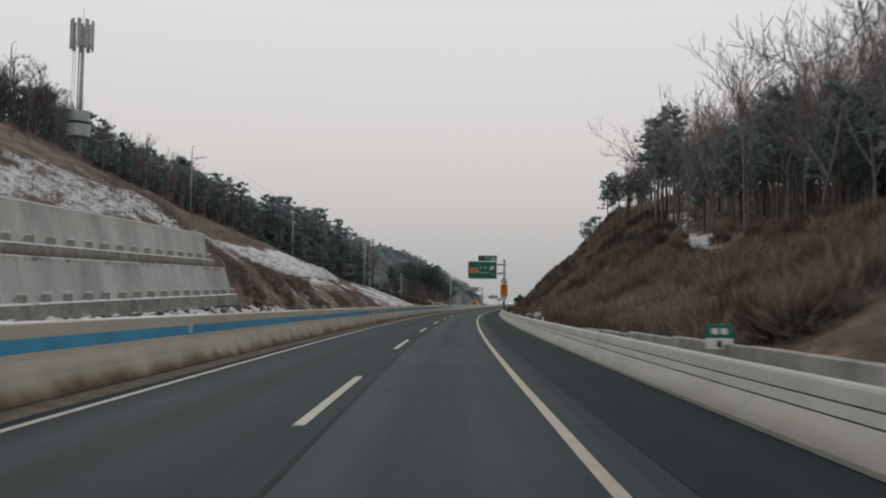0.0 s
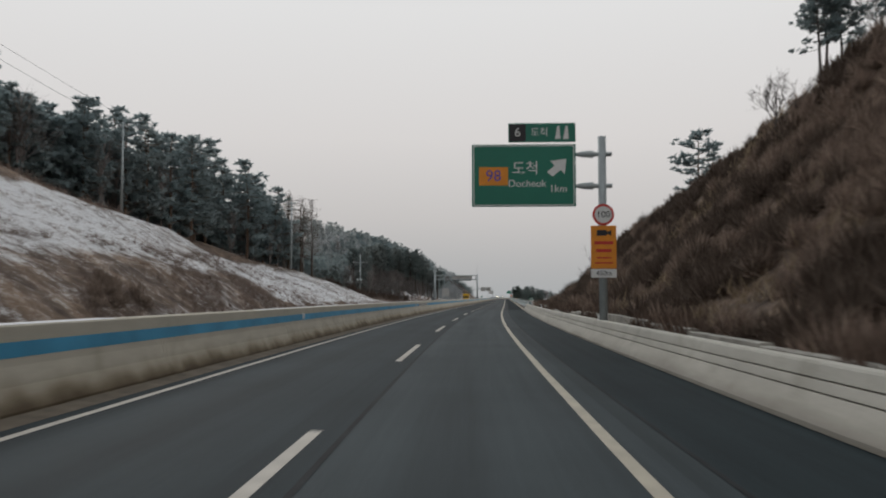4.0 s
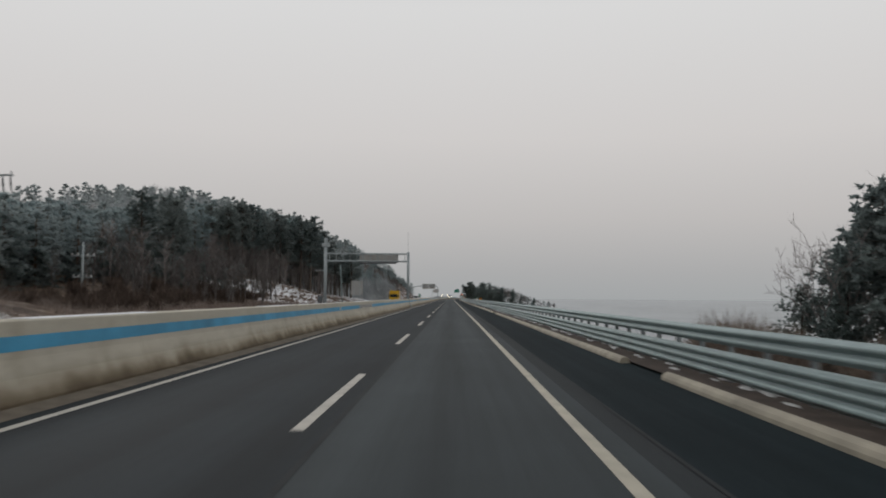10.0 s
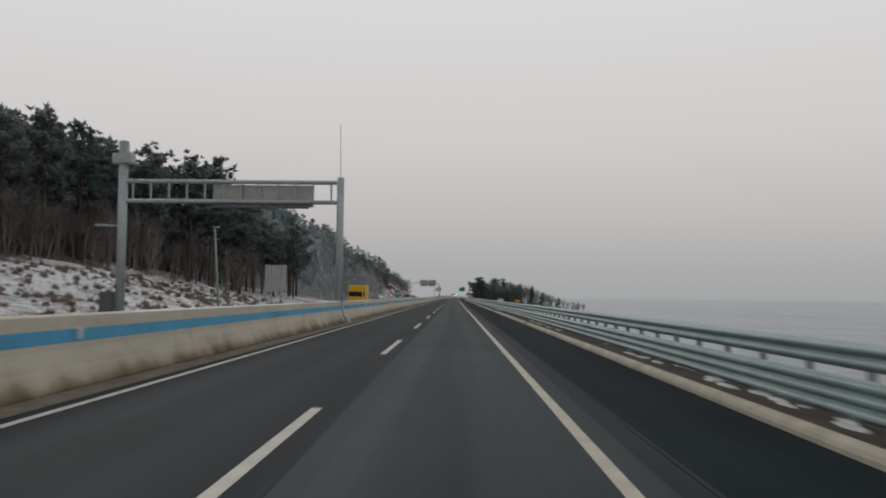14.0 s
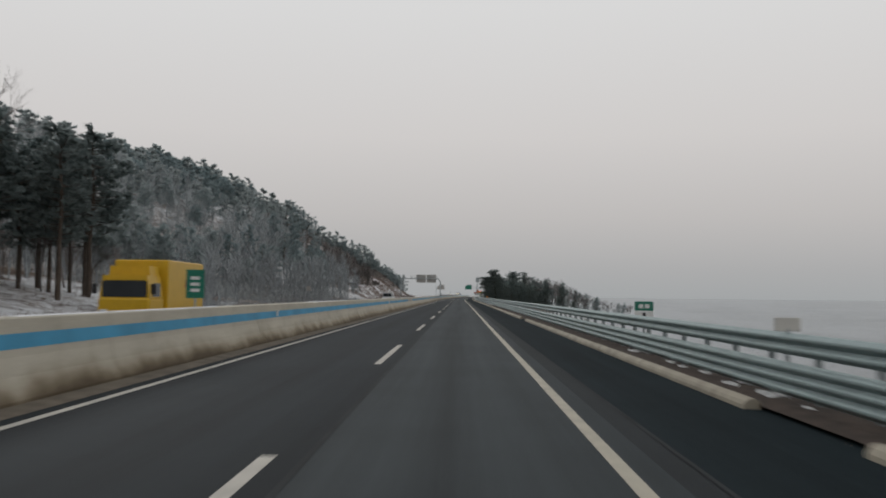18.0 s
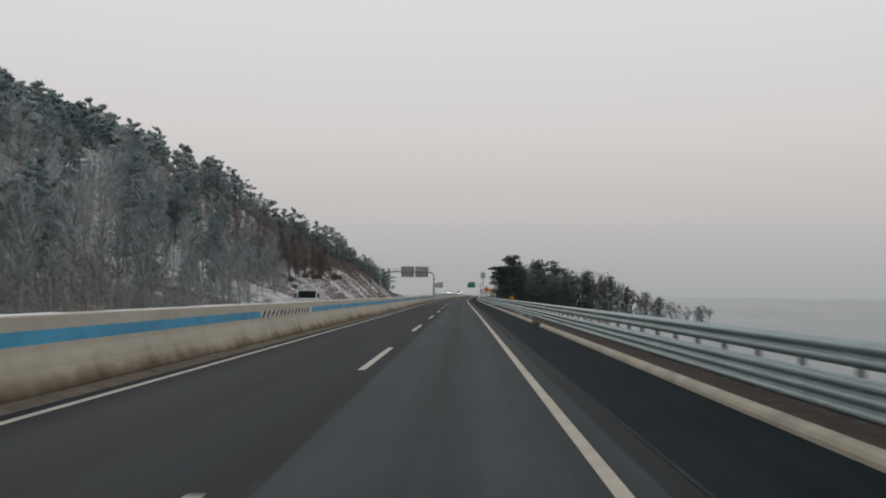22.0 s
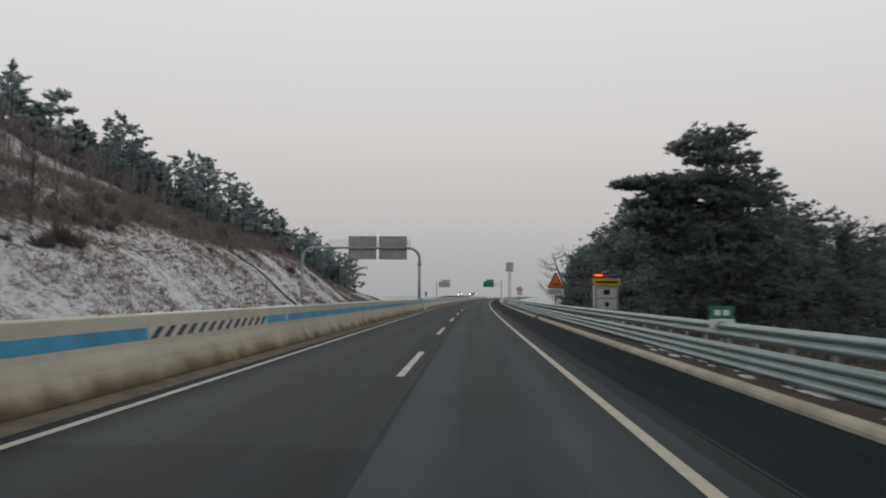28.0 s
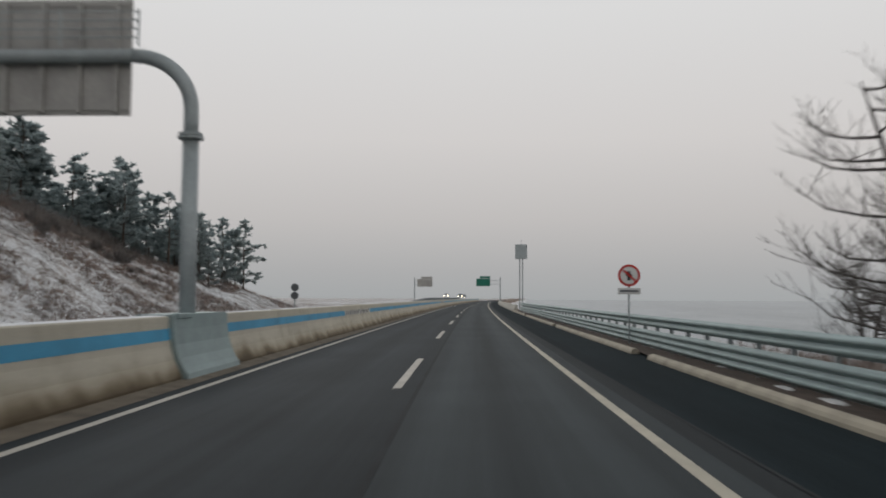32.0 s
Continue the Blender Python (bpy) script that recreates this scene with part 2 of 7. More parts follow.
def foliage_build(dark, light, palest, thin=0.0):
    def build(nt, b):
        info = nt.nodes.new("ShaderNodeObjectInfo")
        geo = nt.nodes.new("ShaderNodeNewGeometry")
        base = ramp_of(nt, geo.outputs["Random Per Island"], [(0.0, dark), (0.7, light), (1.0, palest)])
        tint = ramp_of(nt, info.outputs["Random"], [(0.0, (0.88, 0.92, 0.92)), (1.0, (1.1, 1.06, 1.03))])
        colour = mixed(nt, 1.0, base, tint, "MULTIPLY")
        nt.links.new(colour, b.inputs["Base Color"])
        b.inputs["Roughness"].default_value = 0.85
        b.inputs["Specular IOR Level"].default_value = 0.08
        if thin:
            through_leaf = nt.nodes.new("ShaderNodeBsdfTranslucent")
            blend = nt.nodes.new("ShaderNodeMixShader")
            blend.inputs["Fac"].default_value = thin
            nt.links.new(colour, through_leaf.inputs["Color"])
            nt.links.new(b.outputs[0], blend.inputs[1])
            nt.links.new(through_leaf.outputs[0], blend.inputs[2])
            nt.links.new(blend.outputs[0], nt.nodes["Material Output"].inputs["Surface"])
    return build


ASPHALT = material("asphalt", asphalt_build((0.056, 0.070, 0.0755), 0.10))
ASPHALT_NEW = material("newer_asphalt", asphalt_build((0.049, 0.058, 0.0615), 0.10))
ASPHALT_SHOULDER = material("asphalt_shoulder", asphalt_build((0.027, 0.038, 0.042), 0.04, 0.05))
ASPHALT_EDGE = material("newer_asphalt_shoulder", asphalt_build((0.017, 0.025, 0.0285), 0.04, 0.02))
ASPHALT_FAST = material("fast_lane_asphalt", asphalt_build((0.0195, 0.0255, 0.0295), 0.10))
ASPHALT_FAR = material("worn_fast_lane_asphalt", asphalt_build((0.035, 0.042, 0.046), 0.10))
ASPHALT_STRIP = material("edge_asphalt", asphalt_build((0.043, 0.055, 0.059), 0.05))
ASPHALT_STRIP_NEW = material("newer_edge_asphalt", asphalt_build((0.024, 0.0285, 0.031), 0.05))
ASPHALT_PASS = material("passing_lane_asphalt", asphalt_build((0.0325, 0.0445, 0.0495), 0.10))
SEAM = surface("sealed_joint", (0.026, 0.029, 0.031), 0.8, vary=0.3, scale=0.8, grain=30.0, spec=0.1)
PAINT_CREAM = surface("cream_road_paint", (0.46, 0.42, 0.33), 0.6, vary=0.2, scale=2.0, grain=30.0)
PAINT_WHITE = surface("white_road_paint", (0.48, 0.45, 0.39), 0.6, vary=0.18, scale=2.0, grain=30.0)
GROUND = material("winter_ground", ground_build)
CONCRETE_MEDIAN = material("median_concrete", median_build((0.56, 0.522, 0.435)))
CONCRETE_SIDE = material("parapet_concrete", concrete_build((0.56, 0.545, 0.49), 0.35, 0.25, 0.95))
CONCRETE_WALL = surface("retaining_wall_concrete", (0.50, 0.505, 0.475), 0.85, vary=0.3, scale=0.35, grain=8.0, stretch=(1, 1, 0.3))
CONCRETE_LEDGE = surface("stained_ledge_concrete", (0.33, 0.32, 0.285), 0.9, vary=0.4, scale=0.9, grain=8.0)
KERB_MAT = surface("kerb_concrete", (0.385, 0.345, 0.27), 0.8, vary=0.26, scale=1.2, grain=25.0)
DIRT = surface("gutter_dirt", (0.155, 0.13, 0.098), 0.95, vary=0.4, scale=2.0, grain=20.0)
SOIL = surface("verge_soil", (0.055, 0.038, 0.028), 0.95, vary=0.5, scale=2.0, grain=14.0)
SNOW = surface("snow", (0.78, 0.79, 0.80), 0.8, vary=0.08, scale=3.0, grain=20.0, spec=0.2)
OLD_SNOW = surface("dirty_snow", (0.60, 0.60, 0.59), 0.85, vary=0.3, scale=5.0, grain=20.0, spec=0.2)
BLUE = surface("blue_band_paint", (0.055, 0.32, 0.53), 0.6, vary=0.22, scale=0.6, grain=30.0)
BAND_WHITE = surface("white_band_paint", (0.62, 0.61, 0.57), 0.6, vary=0.15, scale=1.0)
BLACK = surface("black_paint", (0.022, 0.022, 0.024), 0.6, vary=0.3)
STEEL = surface("galvanised_steel", (0.275, 0.35, 0.352), 0.55, metal=0.25, vary=0.12, scale=1.5, grain=12.0, bump=0.05)
STEEL_GREY = surface("grey_painted_steel", (0.36, 0.40, 0.41), 0.5, metal=0.2, vary=0.12, scale=2.0, grain=15.0, bump=0.04)
STEEL_DARK = surface("dark_steel", (0.12, 0.13, 0.14), 0.55, metal=0.3, vary=0.2)
ALUMINIUM = surface("sign_back_aluminium", (0.40, 0.39, 0.37), 0.5, metal=0.3, vary=0.14, scale=0.8, grain=8.0, bump=0.03)
GREEN = surface("green_sign_sheeting", (0.010, 0.17, 0.115), 0.45, vary=0.08, scale=0.6, bump=0.0)
SIGN_WHITE = surface("white_sign_sheeting", (0.72, 0.73, 0.72), 0.45, vary=0.05, bump=0.0)
SIGN_BLACK = surface("black_sign_sheeting", (0.02, 0.02, 0.025), 0.5, vary=0.1, bump=0.0)
ORANGE = surface("orange_sign_sheeting", (0.75, 0.27, 0.02), 0.45, vary=0.08, bump=0.0)
YELLOW = surface("yellow_sign_sheeting", (0.72, 0.50, 0.06), 0.45, vary=0.08, bump=0.0)
RED = surface("red_sign_sheeting", (0.55, 0.035, 0.03), 0.45, vary=0.08, bump=0.0)
PURPLE = surface("blue_numeral_sheeting", (0.10, 0.08, 0.40), 0.5, vary=0.05, bump=0.0)
TRUCK_YELLOW = surface("yellow_truck_paint", (0.66, 0.40, 0.02), 0.35, vary=0.06, bump=0.0)
CAR_WHITE = surface("white_car_paint", (0.70, 0.71, 0.72), 0.3, vary=0.05, bump=0.0)
CAR_GREY = surface("grey_car_paint", (0.16, 0.17, 0.18), 0.3, vary=0.05, bump=0.0)
CABINET = surface("beige_cabinet_paint", (0.50, 0.475, 0.42), 0.6, vary=0.14, scale=1.2, grain=12.0)
RUBBER = surface("tyre_rubber", (0.02, 0.02, 0.02), 0.85, vary=0.2)
GLASS_DARK = surface("tinted_glass", (0.02, 0.025, 0.03), 0.08, vary=0.05, bump=0.0, spec=0.6)
BARK = surface("grey_brown_bark", (0.085, 0.066, 0.052), 0.9, vary=0.35, scale=4.0, grain=18.0, bump=0.4)
BARK_RED = surface("reddish_pine_bark", (0.13, 0.085, 0.06), 0.9, vary=0.35, scale=4.0, grain=18.0, bump=0.4)
TWIG = surface("bare_twig", (0.235, 0.21, 0.20), 0.9, vary=0.25, bump=0.0)
NEEDLES = material("pine_needles", foliage_build((0.165, 0.205, 0.20), (0.205, 0.248, 0.242), (0.245, 0.288, 0.28), 0.7))
# Distance haze is put into this and the next needle colour.
NEEDLES_HAZED = material("hazed_pine_needles", foliage_build((0.265, 0.32, 0.33), (0.31, 0.37, 0.38), (0.35, 0.412, 0.422), 0.75))
NEEDLES_HAZIER = material("hazier_pine_needles", foliage_build((0.33, 0.39, 0.40), (0.37, 0.43, 0.44), (0.41, 0.47, 0.48), 0.78))
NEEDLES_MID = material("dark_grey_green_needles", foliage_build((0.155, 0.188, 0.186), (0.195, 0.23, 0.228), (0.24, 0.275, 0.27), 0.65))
# Strongest haze in the needle colour, for the hillside wood.
NEEDLES_HAZIEST = material("haziest_pine_needles", foliage_build((0.38, 0.43, 0.44), (0.42, 0.47, 0.48), (0.48, 0.53, 0.54), 0.78))
LARCH = material("larch_twigs", foliage_build((0.20, 0.185, 0.17), (0.26, 0.245, 0.23), (0.31, 0.30, 0.285), 0.4))
TWIG_DARK = surface("dark_twig", (0.13, 0.118, 0.112), 0.9, vary=0.3, bump=0.0)
# Far twigs: distance haze is put into these two greys.
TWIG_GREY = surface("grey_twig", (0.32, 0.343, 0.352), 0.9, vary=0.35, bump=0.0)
TWIG_HAZED = surface("hazed_twig", (0.41, 0.438, 0.447), 0.9, vary=0.3, bump=0.0)
DRY_GRASS = material("dry_grass", foliage_build((0.11, 0.078, 0.056), (0.21, 0.152, 0.106), (0.34, 0.265, 0.19), 0.3))
DEAD_BRUSH = material("grey_brown_dead_brush", foliage_build((0.19, 0.165, 0.152), (0.27, 0.242, 0.228), (0.36, 0.33, 0.318), 0.4))
RUST_GRASS = material("rust_grass", foliage_build((0.13, 0.075, 0.045), (0.24, 0.15, 0.092), (0.36, 0.245, 0.16), 0.35))
STRAW = material("straw_grass", foliage_build((0.22, 0.166, 0.115), (0.36, 0.28, 0.195), (0.48, 0.39, 0.29), 0.4))
BUSH = material("russet_bush_twigs", foliage_build((0.155, 0.120, 0.10), (0.265, 0.208, 0.172), (0.38, 0.31, 0.26), 0.45))
BRUSH = material("brown_brush", foliage_build((0.165, 0.126, 0.108), (0.26, 0.205, 0.178), (0.36, 0.295, 0.26), 0.45))
RUSSET = material("dark_russet_brushwood", foliage_build((0.078, 0.056, 0.046), (0.145, 0.107, 0.087), (0.235, 0.182, 0.148), 0.3))
THICKET = material("dark_thicket_twigs", foliage_build((0.055, 0.042, 0.036), (0.095, 0.074, 0.063), (0.15, 0.118, 0.10), 0.2))


def lamp_material(name, colour, power):
    m = bpy.data.materials.new(name)
    m.use_nodes = True
    nt = m.node_tree
    nt.nodes.clear()
    e = node(nt, "ShaderNodeEmission", Strength=power)
    e.inputs["Color"].default_value = (*colour, 1)
    nt.links.new(e.outputs[0], nt.nodes.new("ShaderNodeOutputMaterial").inputs["Surface"])
    return m


HEADLIGHT = lamp_material("headlight_glow", (1.0, 0.86, 0.62), 9.0)
BEACON_RED = lamp_material("red_beacon_glow", (1.0, 0.10, 0.03), 3.0)


# ---- mesh tools ----
class Shape:
    """Collects vertices and faces for one mesh."""

    def __init__(self):
        self.v, self.f, self.uv = [], [], []

    def face(self, *pts):
        n = len(self.v)
        self.v += [tuple(p) for p in pts]
        self.f.append(tuple(range(n, n + len(pts))))
        return self

    def box(self, x0, x1, y0, y1, z0, z1, bevel=0.0):
        b = min(bevel, (x1 - x0) / 3, (y1 - y0) / 3, (z1 - z0) / 3)
        if b <= 0:
            n = len(self.v)
            self.v += [(x, y, z) for z in (z0, z1) for y in (y0, y1) for x in (x0, x1)]
            self.f += [tuple(n + i for i in q) for q in ((0, 2, 3, 1), (4, 5, 7, 6), (0, 1, 5, 4), (2, 6, 7, 3), (0, 4, 6, 2), (1, 3, 7, 5))]
            return self
        rings = [(z0, b), (z0 + b, 0), (z1 - b, 0), (z1, b)]
        n = len(self.v)
        for z, i in rings:
            X0, X1, Y0, Y1 = x0 + i, x1 - i, y0 + i, y1 - i
            c = b if i == 0 else b * 0.4
            self.v += [(X0 + c, Y0, z), (X1 - c, Y0, z), (X1, Y0 + c, z), (X1, Y1 - c, z), (X1 - c, Y1, z), (X0 + c, Y1, z), (X0, Y1 - c, z), (X0, Y0 + c, z)]
        for r in range(3):
            for k in range(8):
                a, d = n + r * 8 + k, n + r * 8 + (k + 1) % 8
                self.f.append((a, d, d + 8, a + 8))
        self.f.append(tuple(n + k for k in range(7, -1, -1)))
        self.f.append(tuple(n + 24 + k for k in range(8)))
        return self

    def tube(self, points, radii, sides=6, caps=True):
        pts = [Vector(p) for p in points]
        n = len(self.v)
        for i, p in enumerate(pts):
            d = (pts[min(i + 1, len(pts) - 1)] - pts[max(i - 1, 0)])
            if d.length < 1e-6:
                d = Vector((0, 0, 1))
            d.normalize()
            u = d.cross(Vector((0, 1, 0)) if abs(d.y) < 0.9 else Vector((1, 0, 0))).normalized()
            w = d.cross(u)
            r = radii[i] if isinstance(radii, (list, tuple)) else radii
            for k in range(sides):
                a = 2 * math.pi * k / sides
                self.v.append(tuple(p + (u * math.cos(a) + w * math.sin(a)) * r))
        for i in range(len(pts) - 1):
            for k in range(sides):
                a, b = n + i * sides + k, n + i * sides + (k + 1) % sides
                self.f.append((a, b, b + sides, a + sides))
        if caps:
            self.f.append(tuple(n + k for k in range(sides - 1, -1, -1)))
            self.f.append(tuple(n + (len(pts) - 1) * sides + k for k in range(sides)))
        return self

    def disc(self, c, r, depth, sides=28):
        """A round plate that faces -y."""
        x, y, z = c
        self.tube([(x, y, z), (x, y + depth, z)], r, sides)
        return self

    def prism(self, outline, y0, y1):
        """An outline in x, z given depth along y."""
        n, k = len(self.v), len(outline)
        self.v += [(x, y0, z) for x, z in outline] + [(x, y1, z) for x, z in outline]
        self.f.append(tuple(n + i for i in range(k)))
        self.f.append(tuple(n + k + i for i in range(k - 1, -1, -1)))
        for i in range(k):
            j = (i + 1) % k
            self.f.append((n + i, n + k + i, n + k + j, n + j))
        return self

    def sweep(self, profile, s0, s1, step=10.0, closed=True, dz=None):
        """A cross-section of (l, z) drawn along the road, with its ends closed."""
        m = max(1, int(math.ceil((s1 - s0) / step)))
        n, k = len(self.v), len(profile)
        for i in range(m + 1):
            s = s0 + (s1 - s0) * i / m
            self.v += [tuple(along(s, l, z)) for l, z in profile]
        for i in range(m):
            for j in range(k if closed else k - 1):
                a, b = n + i * k + j, n + i * k + (j + 1) % k
                self.f.append((a, b, b + k, a + k))
                if self.uv is not None:
                    sa, sb = s0 + (s1 - s0) * i / m, s0 + (s1 - s0) * (i + 1) / m
                    la, lb = profile[j][0], profile[(j + 1) % k][0]
                    self.uv += [(la, sa), (lb, sa), (lb, sb), (la, sb)]
        if closed:
            self.f.append(tuple(n + j for j in range(k)))
            self.f.append(tuple(n + m * k + j for j in range(k - 1, -1, -1)))
        return self

    def mesh(self, name, mat, smooth=False):
        me = bpy.data.meshes.new(name)
        me.from_pydata(self.v, [], self.f)
        if self.uv and len(self.uv) == sum(len(f) for f in self.f):
            layer = me.uv_layers.new(name="UVMap")
            layer.data.foreach_set("uv", np.array(self.uv, dtype=np.float32).ravel())
        me.materials.append(mat)
        if smooth:
            me.shade_smooth()
        me.update()
        return me


def part(name, shape, mat, parent, label="", at=None, smooth=False):
    me = shape.mesh(name, mat, smooth) if isinstance(shape, Shape) else shape
    ob = new(name, me)
    ob.parent = parent
    if at is not None:
        ob.matrix_local = at
    if label:
        ob["label"] = label
    return ob


def thing(name, at, label, category, group="", kind=""):
    ob = new(name)
    ob.matrix_world = at
    return tagged(ob, label, category, group, kind)


def solid(name, shape, mat, label, category, group="", kind="", at=None, smooth=False):
    ob = new(name, shape.mesh(name, mat, smooth))
    if at is not None:
        ob.matrix_world = at
    return tagged(ob, label, category, group, kind)


def lettering(text, size, mat, parent, at, name="lettering"):
    """Raised sheet lettering on a sign, centred, facing -y."""
    cu = bpy.data.curves.new(name, "FONT")
    cu.body, cu.size, cu.extrude, cu.align_x, cu.align_y = text, size, 0.004, "CENTER", "CENTER"
    tmp = bpy.data.objects.new(name, cu)
    scene.collection.objects.link(tmp)
    me = bpy.data.meshes.new_from_object(tmp.evaluated_get(bpy.context.evaluated_depsgraph_get()))
    bpy.data.objects.remove(tmp)
    me.materials.clear()
    me.materials.append(mat)
    ob = new(name, me)
    ob.parent = parent
    x, y, z = at
    ob.matrix_local = pose(x, y, z, 90, 0, 0)
    return ob


rng = random.Random(7)

# ---- terrain ----
LEFT = [-17, -18.4, -19.8, -20.6, -21.8, -26, -30, -38, -48, -60, -80, -120, -200, -400]
LEFT_Z = {
    -100: [0.2, 0.2, 3.2, 4.0, 6.5, 9.8, 12.5, 17, 21, 27, 33, 36, 38, 38],
    40: [0.2, 0.7, 3.3, 4.0, 6.6, 9.9, 12.3, 16.8, 21, 26.5, 32.5, 35.5, 37, 37],
    80: [0.2, 1.3, 4.3, 4.9, 7.6, 10.5, 12.5, 16.5, 21, 26, 32, 35, 36, 36],
    92: [0.2, 1.2, 2.6, 3.6, 5.0, 8.2, 10.5, 15, 20.5, 25, 30, 33, 34, 34],
    125: [0.2, 1.4, 2.5, 3.1, 4.0, 6.0, 7.7, 12.5, 18.5, 23, 28, 30, 30, 30],
    165: [0.2, 1.3, 2.4, 3.0, 3.8, 6.2, 8.6, 12.2, 16.5, 20, 24, 26, 26, 26],
    200: [0.2, 0.9, 1.7, 2.1, 2.7, 4.4, 6.1, 9.2, 12, 14, 16, 18, 18, 18],
    235: [0.2, 0.8, 1.6, 1.9, 2.4, 4.1, 5.9, 7.5, 9, 10, 11, 12, 12, 12],
    290: [0.0, 0.1, 0.2, 0.3, 0.4, 0.5, 0.5, 0.8, 2, 4, 6, 8, 8, 8],
    345: [0.0, 0.2, 0.4, 0.5, 0.7, 1.2, 1.8, 3, 5, 7, 9, 10, 10, 10],
    385: [0.2, 0.4, 0.7, 0.9, 1.2, 2.1, 3.1, 4.6, 7, 9, 12, 14, 13, 12],
    435: [0.1, 0.3, 0.5, 0.6, 0.8, 1.6, 2.5, 4.6, 11, 19.5, 15.5, 12, 12, 12],
    475: [0.0, 0.2, 0.4, 0.5, 0.7, 1.2, 1.8, 2.6, 4.5, 9, 16, 23, 30, 30],
    520: [0.0, 0.1, 0.2, 0.3, 0.4, 0.6, 0.9, 2.0, 5, 9, 16, 28, 36, 34],
    595: [0.0, 0.3, 0.7, 1.0, 1.5, 2.8, 4.5, 9.0, 14.5, 20, 28, 40, 41, 36],
    622: [0.2, 0.8, 2.0, 2.8, 4.0, 5.6, 7.4, 13.0, 19, 25, 33, 43, 43, 38],
    665: [0.3, 1.2, 2.5, 3.2, 4.2, 6.6, 9.0, 13.5, 20, 26.5, 35, 46, 40, 36],
    720: [0.3, 1.0, 2.1, 2.8, 3.9, 7.0, 9.5, 12.4, 14.5, 15.5, 17, 19, 18, 16],
    762: [0.2, 0.5, 1.0, 1.3, 1.8, 3.6, 5.0, 5.9, 6, 6, 6, 5, 4, 3],
    800: [0, 0, 0, 0, 0, 0, 0, 0, 0, -1, -2, -3, -3, -3],
    1300: [0, 0, 0, 0, 0, 0, 0, 0, 0, -1, -2, -3, -3, -3],
}
RIGHT = [7.0, 9, 12, 14, 18, 25, 33, 38, 50, 80, 150, 400]
RIGHT_Z = {
    -100: [0.0, 0.2, 0.8, 1.4, 2.4, 4, 5.5, 6.5, 8, 10, 10, 10],
    30: [0.0, 0.2, 1.0, 1.8, 3.2, 5, 6.5, 7.5, 9, 11, 11, 11],
    80: [0.0, 0.3, 1.8, 3.2, 5.2, 7.6, 9.4, 10.5, 12, 13, 13, 13],
    110: [0.0, 0.3, 2.3, 4.4, 7.2, 10.8, 13.5, 14.5, 16, 17, 17, 17],
    150: [0.0, 0.4, 2.3, 4.3, 8.5, 16.3, 19.4, 20.8, 21.7, 21.5, 20, 18],
    170: [0.0, 0.4, 2.3, 4.2, 8.2, 14.3, 16.6, 17.1, 16.2, 13.5, 10, 8],
    187: [0.0, 0.3, 2.5, 4.0, 7.0, 12.2, 13.8, 13.6, 11.4, 8, 4, 0],
    197: [0.0, 0.3, 1.9, 2.8, 4.2, 6.4, 6.6, 5.6, 4, 1, -2, -4],
    206: [0.0, 0.1, 0.3, 0.4, 0.4, 0.2, -0.4, -1.0, -2.0, -3.4, -4.4, -5],
    230: [0.0, -0.1, -0.3, -0.4, -0.6, -1.2, -2, -2.5, -3.2, -4, -5, -5],
    272: [0.0, -0.3, -1.5, -2.2, -3.5, -4.6, -5, -5, -5.2, -5.6, -6, -6],
    570: [0.0, -0.3, -1.5, -2.2, -3.5, -4.6, -5, -5, -5.2, -5.6, -6, -6],
    612: [0.0, -0.2, -0.5, -0.6, -0.9, -1.8, -2.6, -3, -4, -5.4, -6, -6],
    690: [0.0, -0.2, -0.5, -0.7, -1.1, -2.0, -3.0, -3.4, -4.2, -5.4, -6, -6],
    735: [0.0, -0.3, -1.5, -2.2, -3.5, -4.6, -5, -5, -5.2, -5.6, -6, -6],
    1300: [0.0, -0.3, -1.5, -2.2, -3.5, -4.6, -5, -5, -5.2, -5.6, -6, -6],
}


def section(table, knots, s, l):
    keys = sorted(table)
    s = min(max(s, keys[0]), keys[-1])
    i = 0
    while i < len(keys) - 2 and keys[i + 1] < s:
        i += 1
    a, b = keys[i], keys[i + 1]
    w = (s - a) / (b - a)
    w = w * w * (3 - 2 * w)
    if knots[0] > knots[-1]:
        q = lambda row: float(np.interp(-l, [-k for k in knots], row))
    else:
        q = lambda row: float(np.interp(l, knots, row))
    return q(table[a]) * (1 - w) + q(table[b]) * w


def rough_ground(s, l):
    off = min(1.0, max(0.0, (abs(l) - (17.5 if l < 0 else 8.5)) / 6))
    p = Vector((s * 0.09, l * 0.09, 0.3))
    rough = 1.7 if l > 0 and s < 208 else 1.0
    return off * rough * (noise.noise(p) * 0.9 + noise.noise(p * 3.1) * 0.35)


def height(s, l):
    if -17 <= l <= 7.0:
        return -0.08
    z = section(LEFT_Z, LEFT, s, l) if l < 0 else section(RIGHT_Z, RIGHT, s, l)
    return z - 0.05 + rough_ground(s, l)


def snow_at(s, l):
    """How much of the ground lies under snow: bands with ragged, wandering borders."""
    p = Vector((s * 0.11, l * 0.16, 2.0))
    wander = noise.noise(p) * 1.6 + noise.noise(p * 2.7) * 0.9
    a = abs(l) + (wander if abs(l) > 19 else wander * 0.4)
    return snow_band(s + wander * 4, l, a) + noise.noise(p * 2.1 + Vector((7, 0, 0))) * 0.09 + noise.noise(p * 0.5) * 0.08


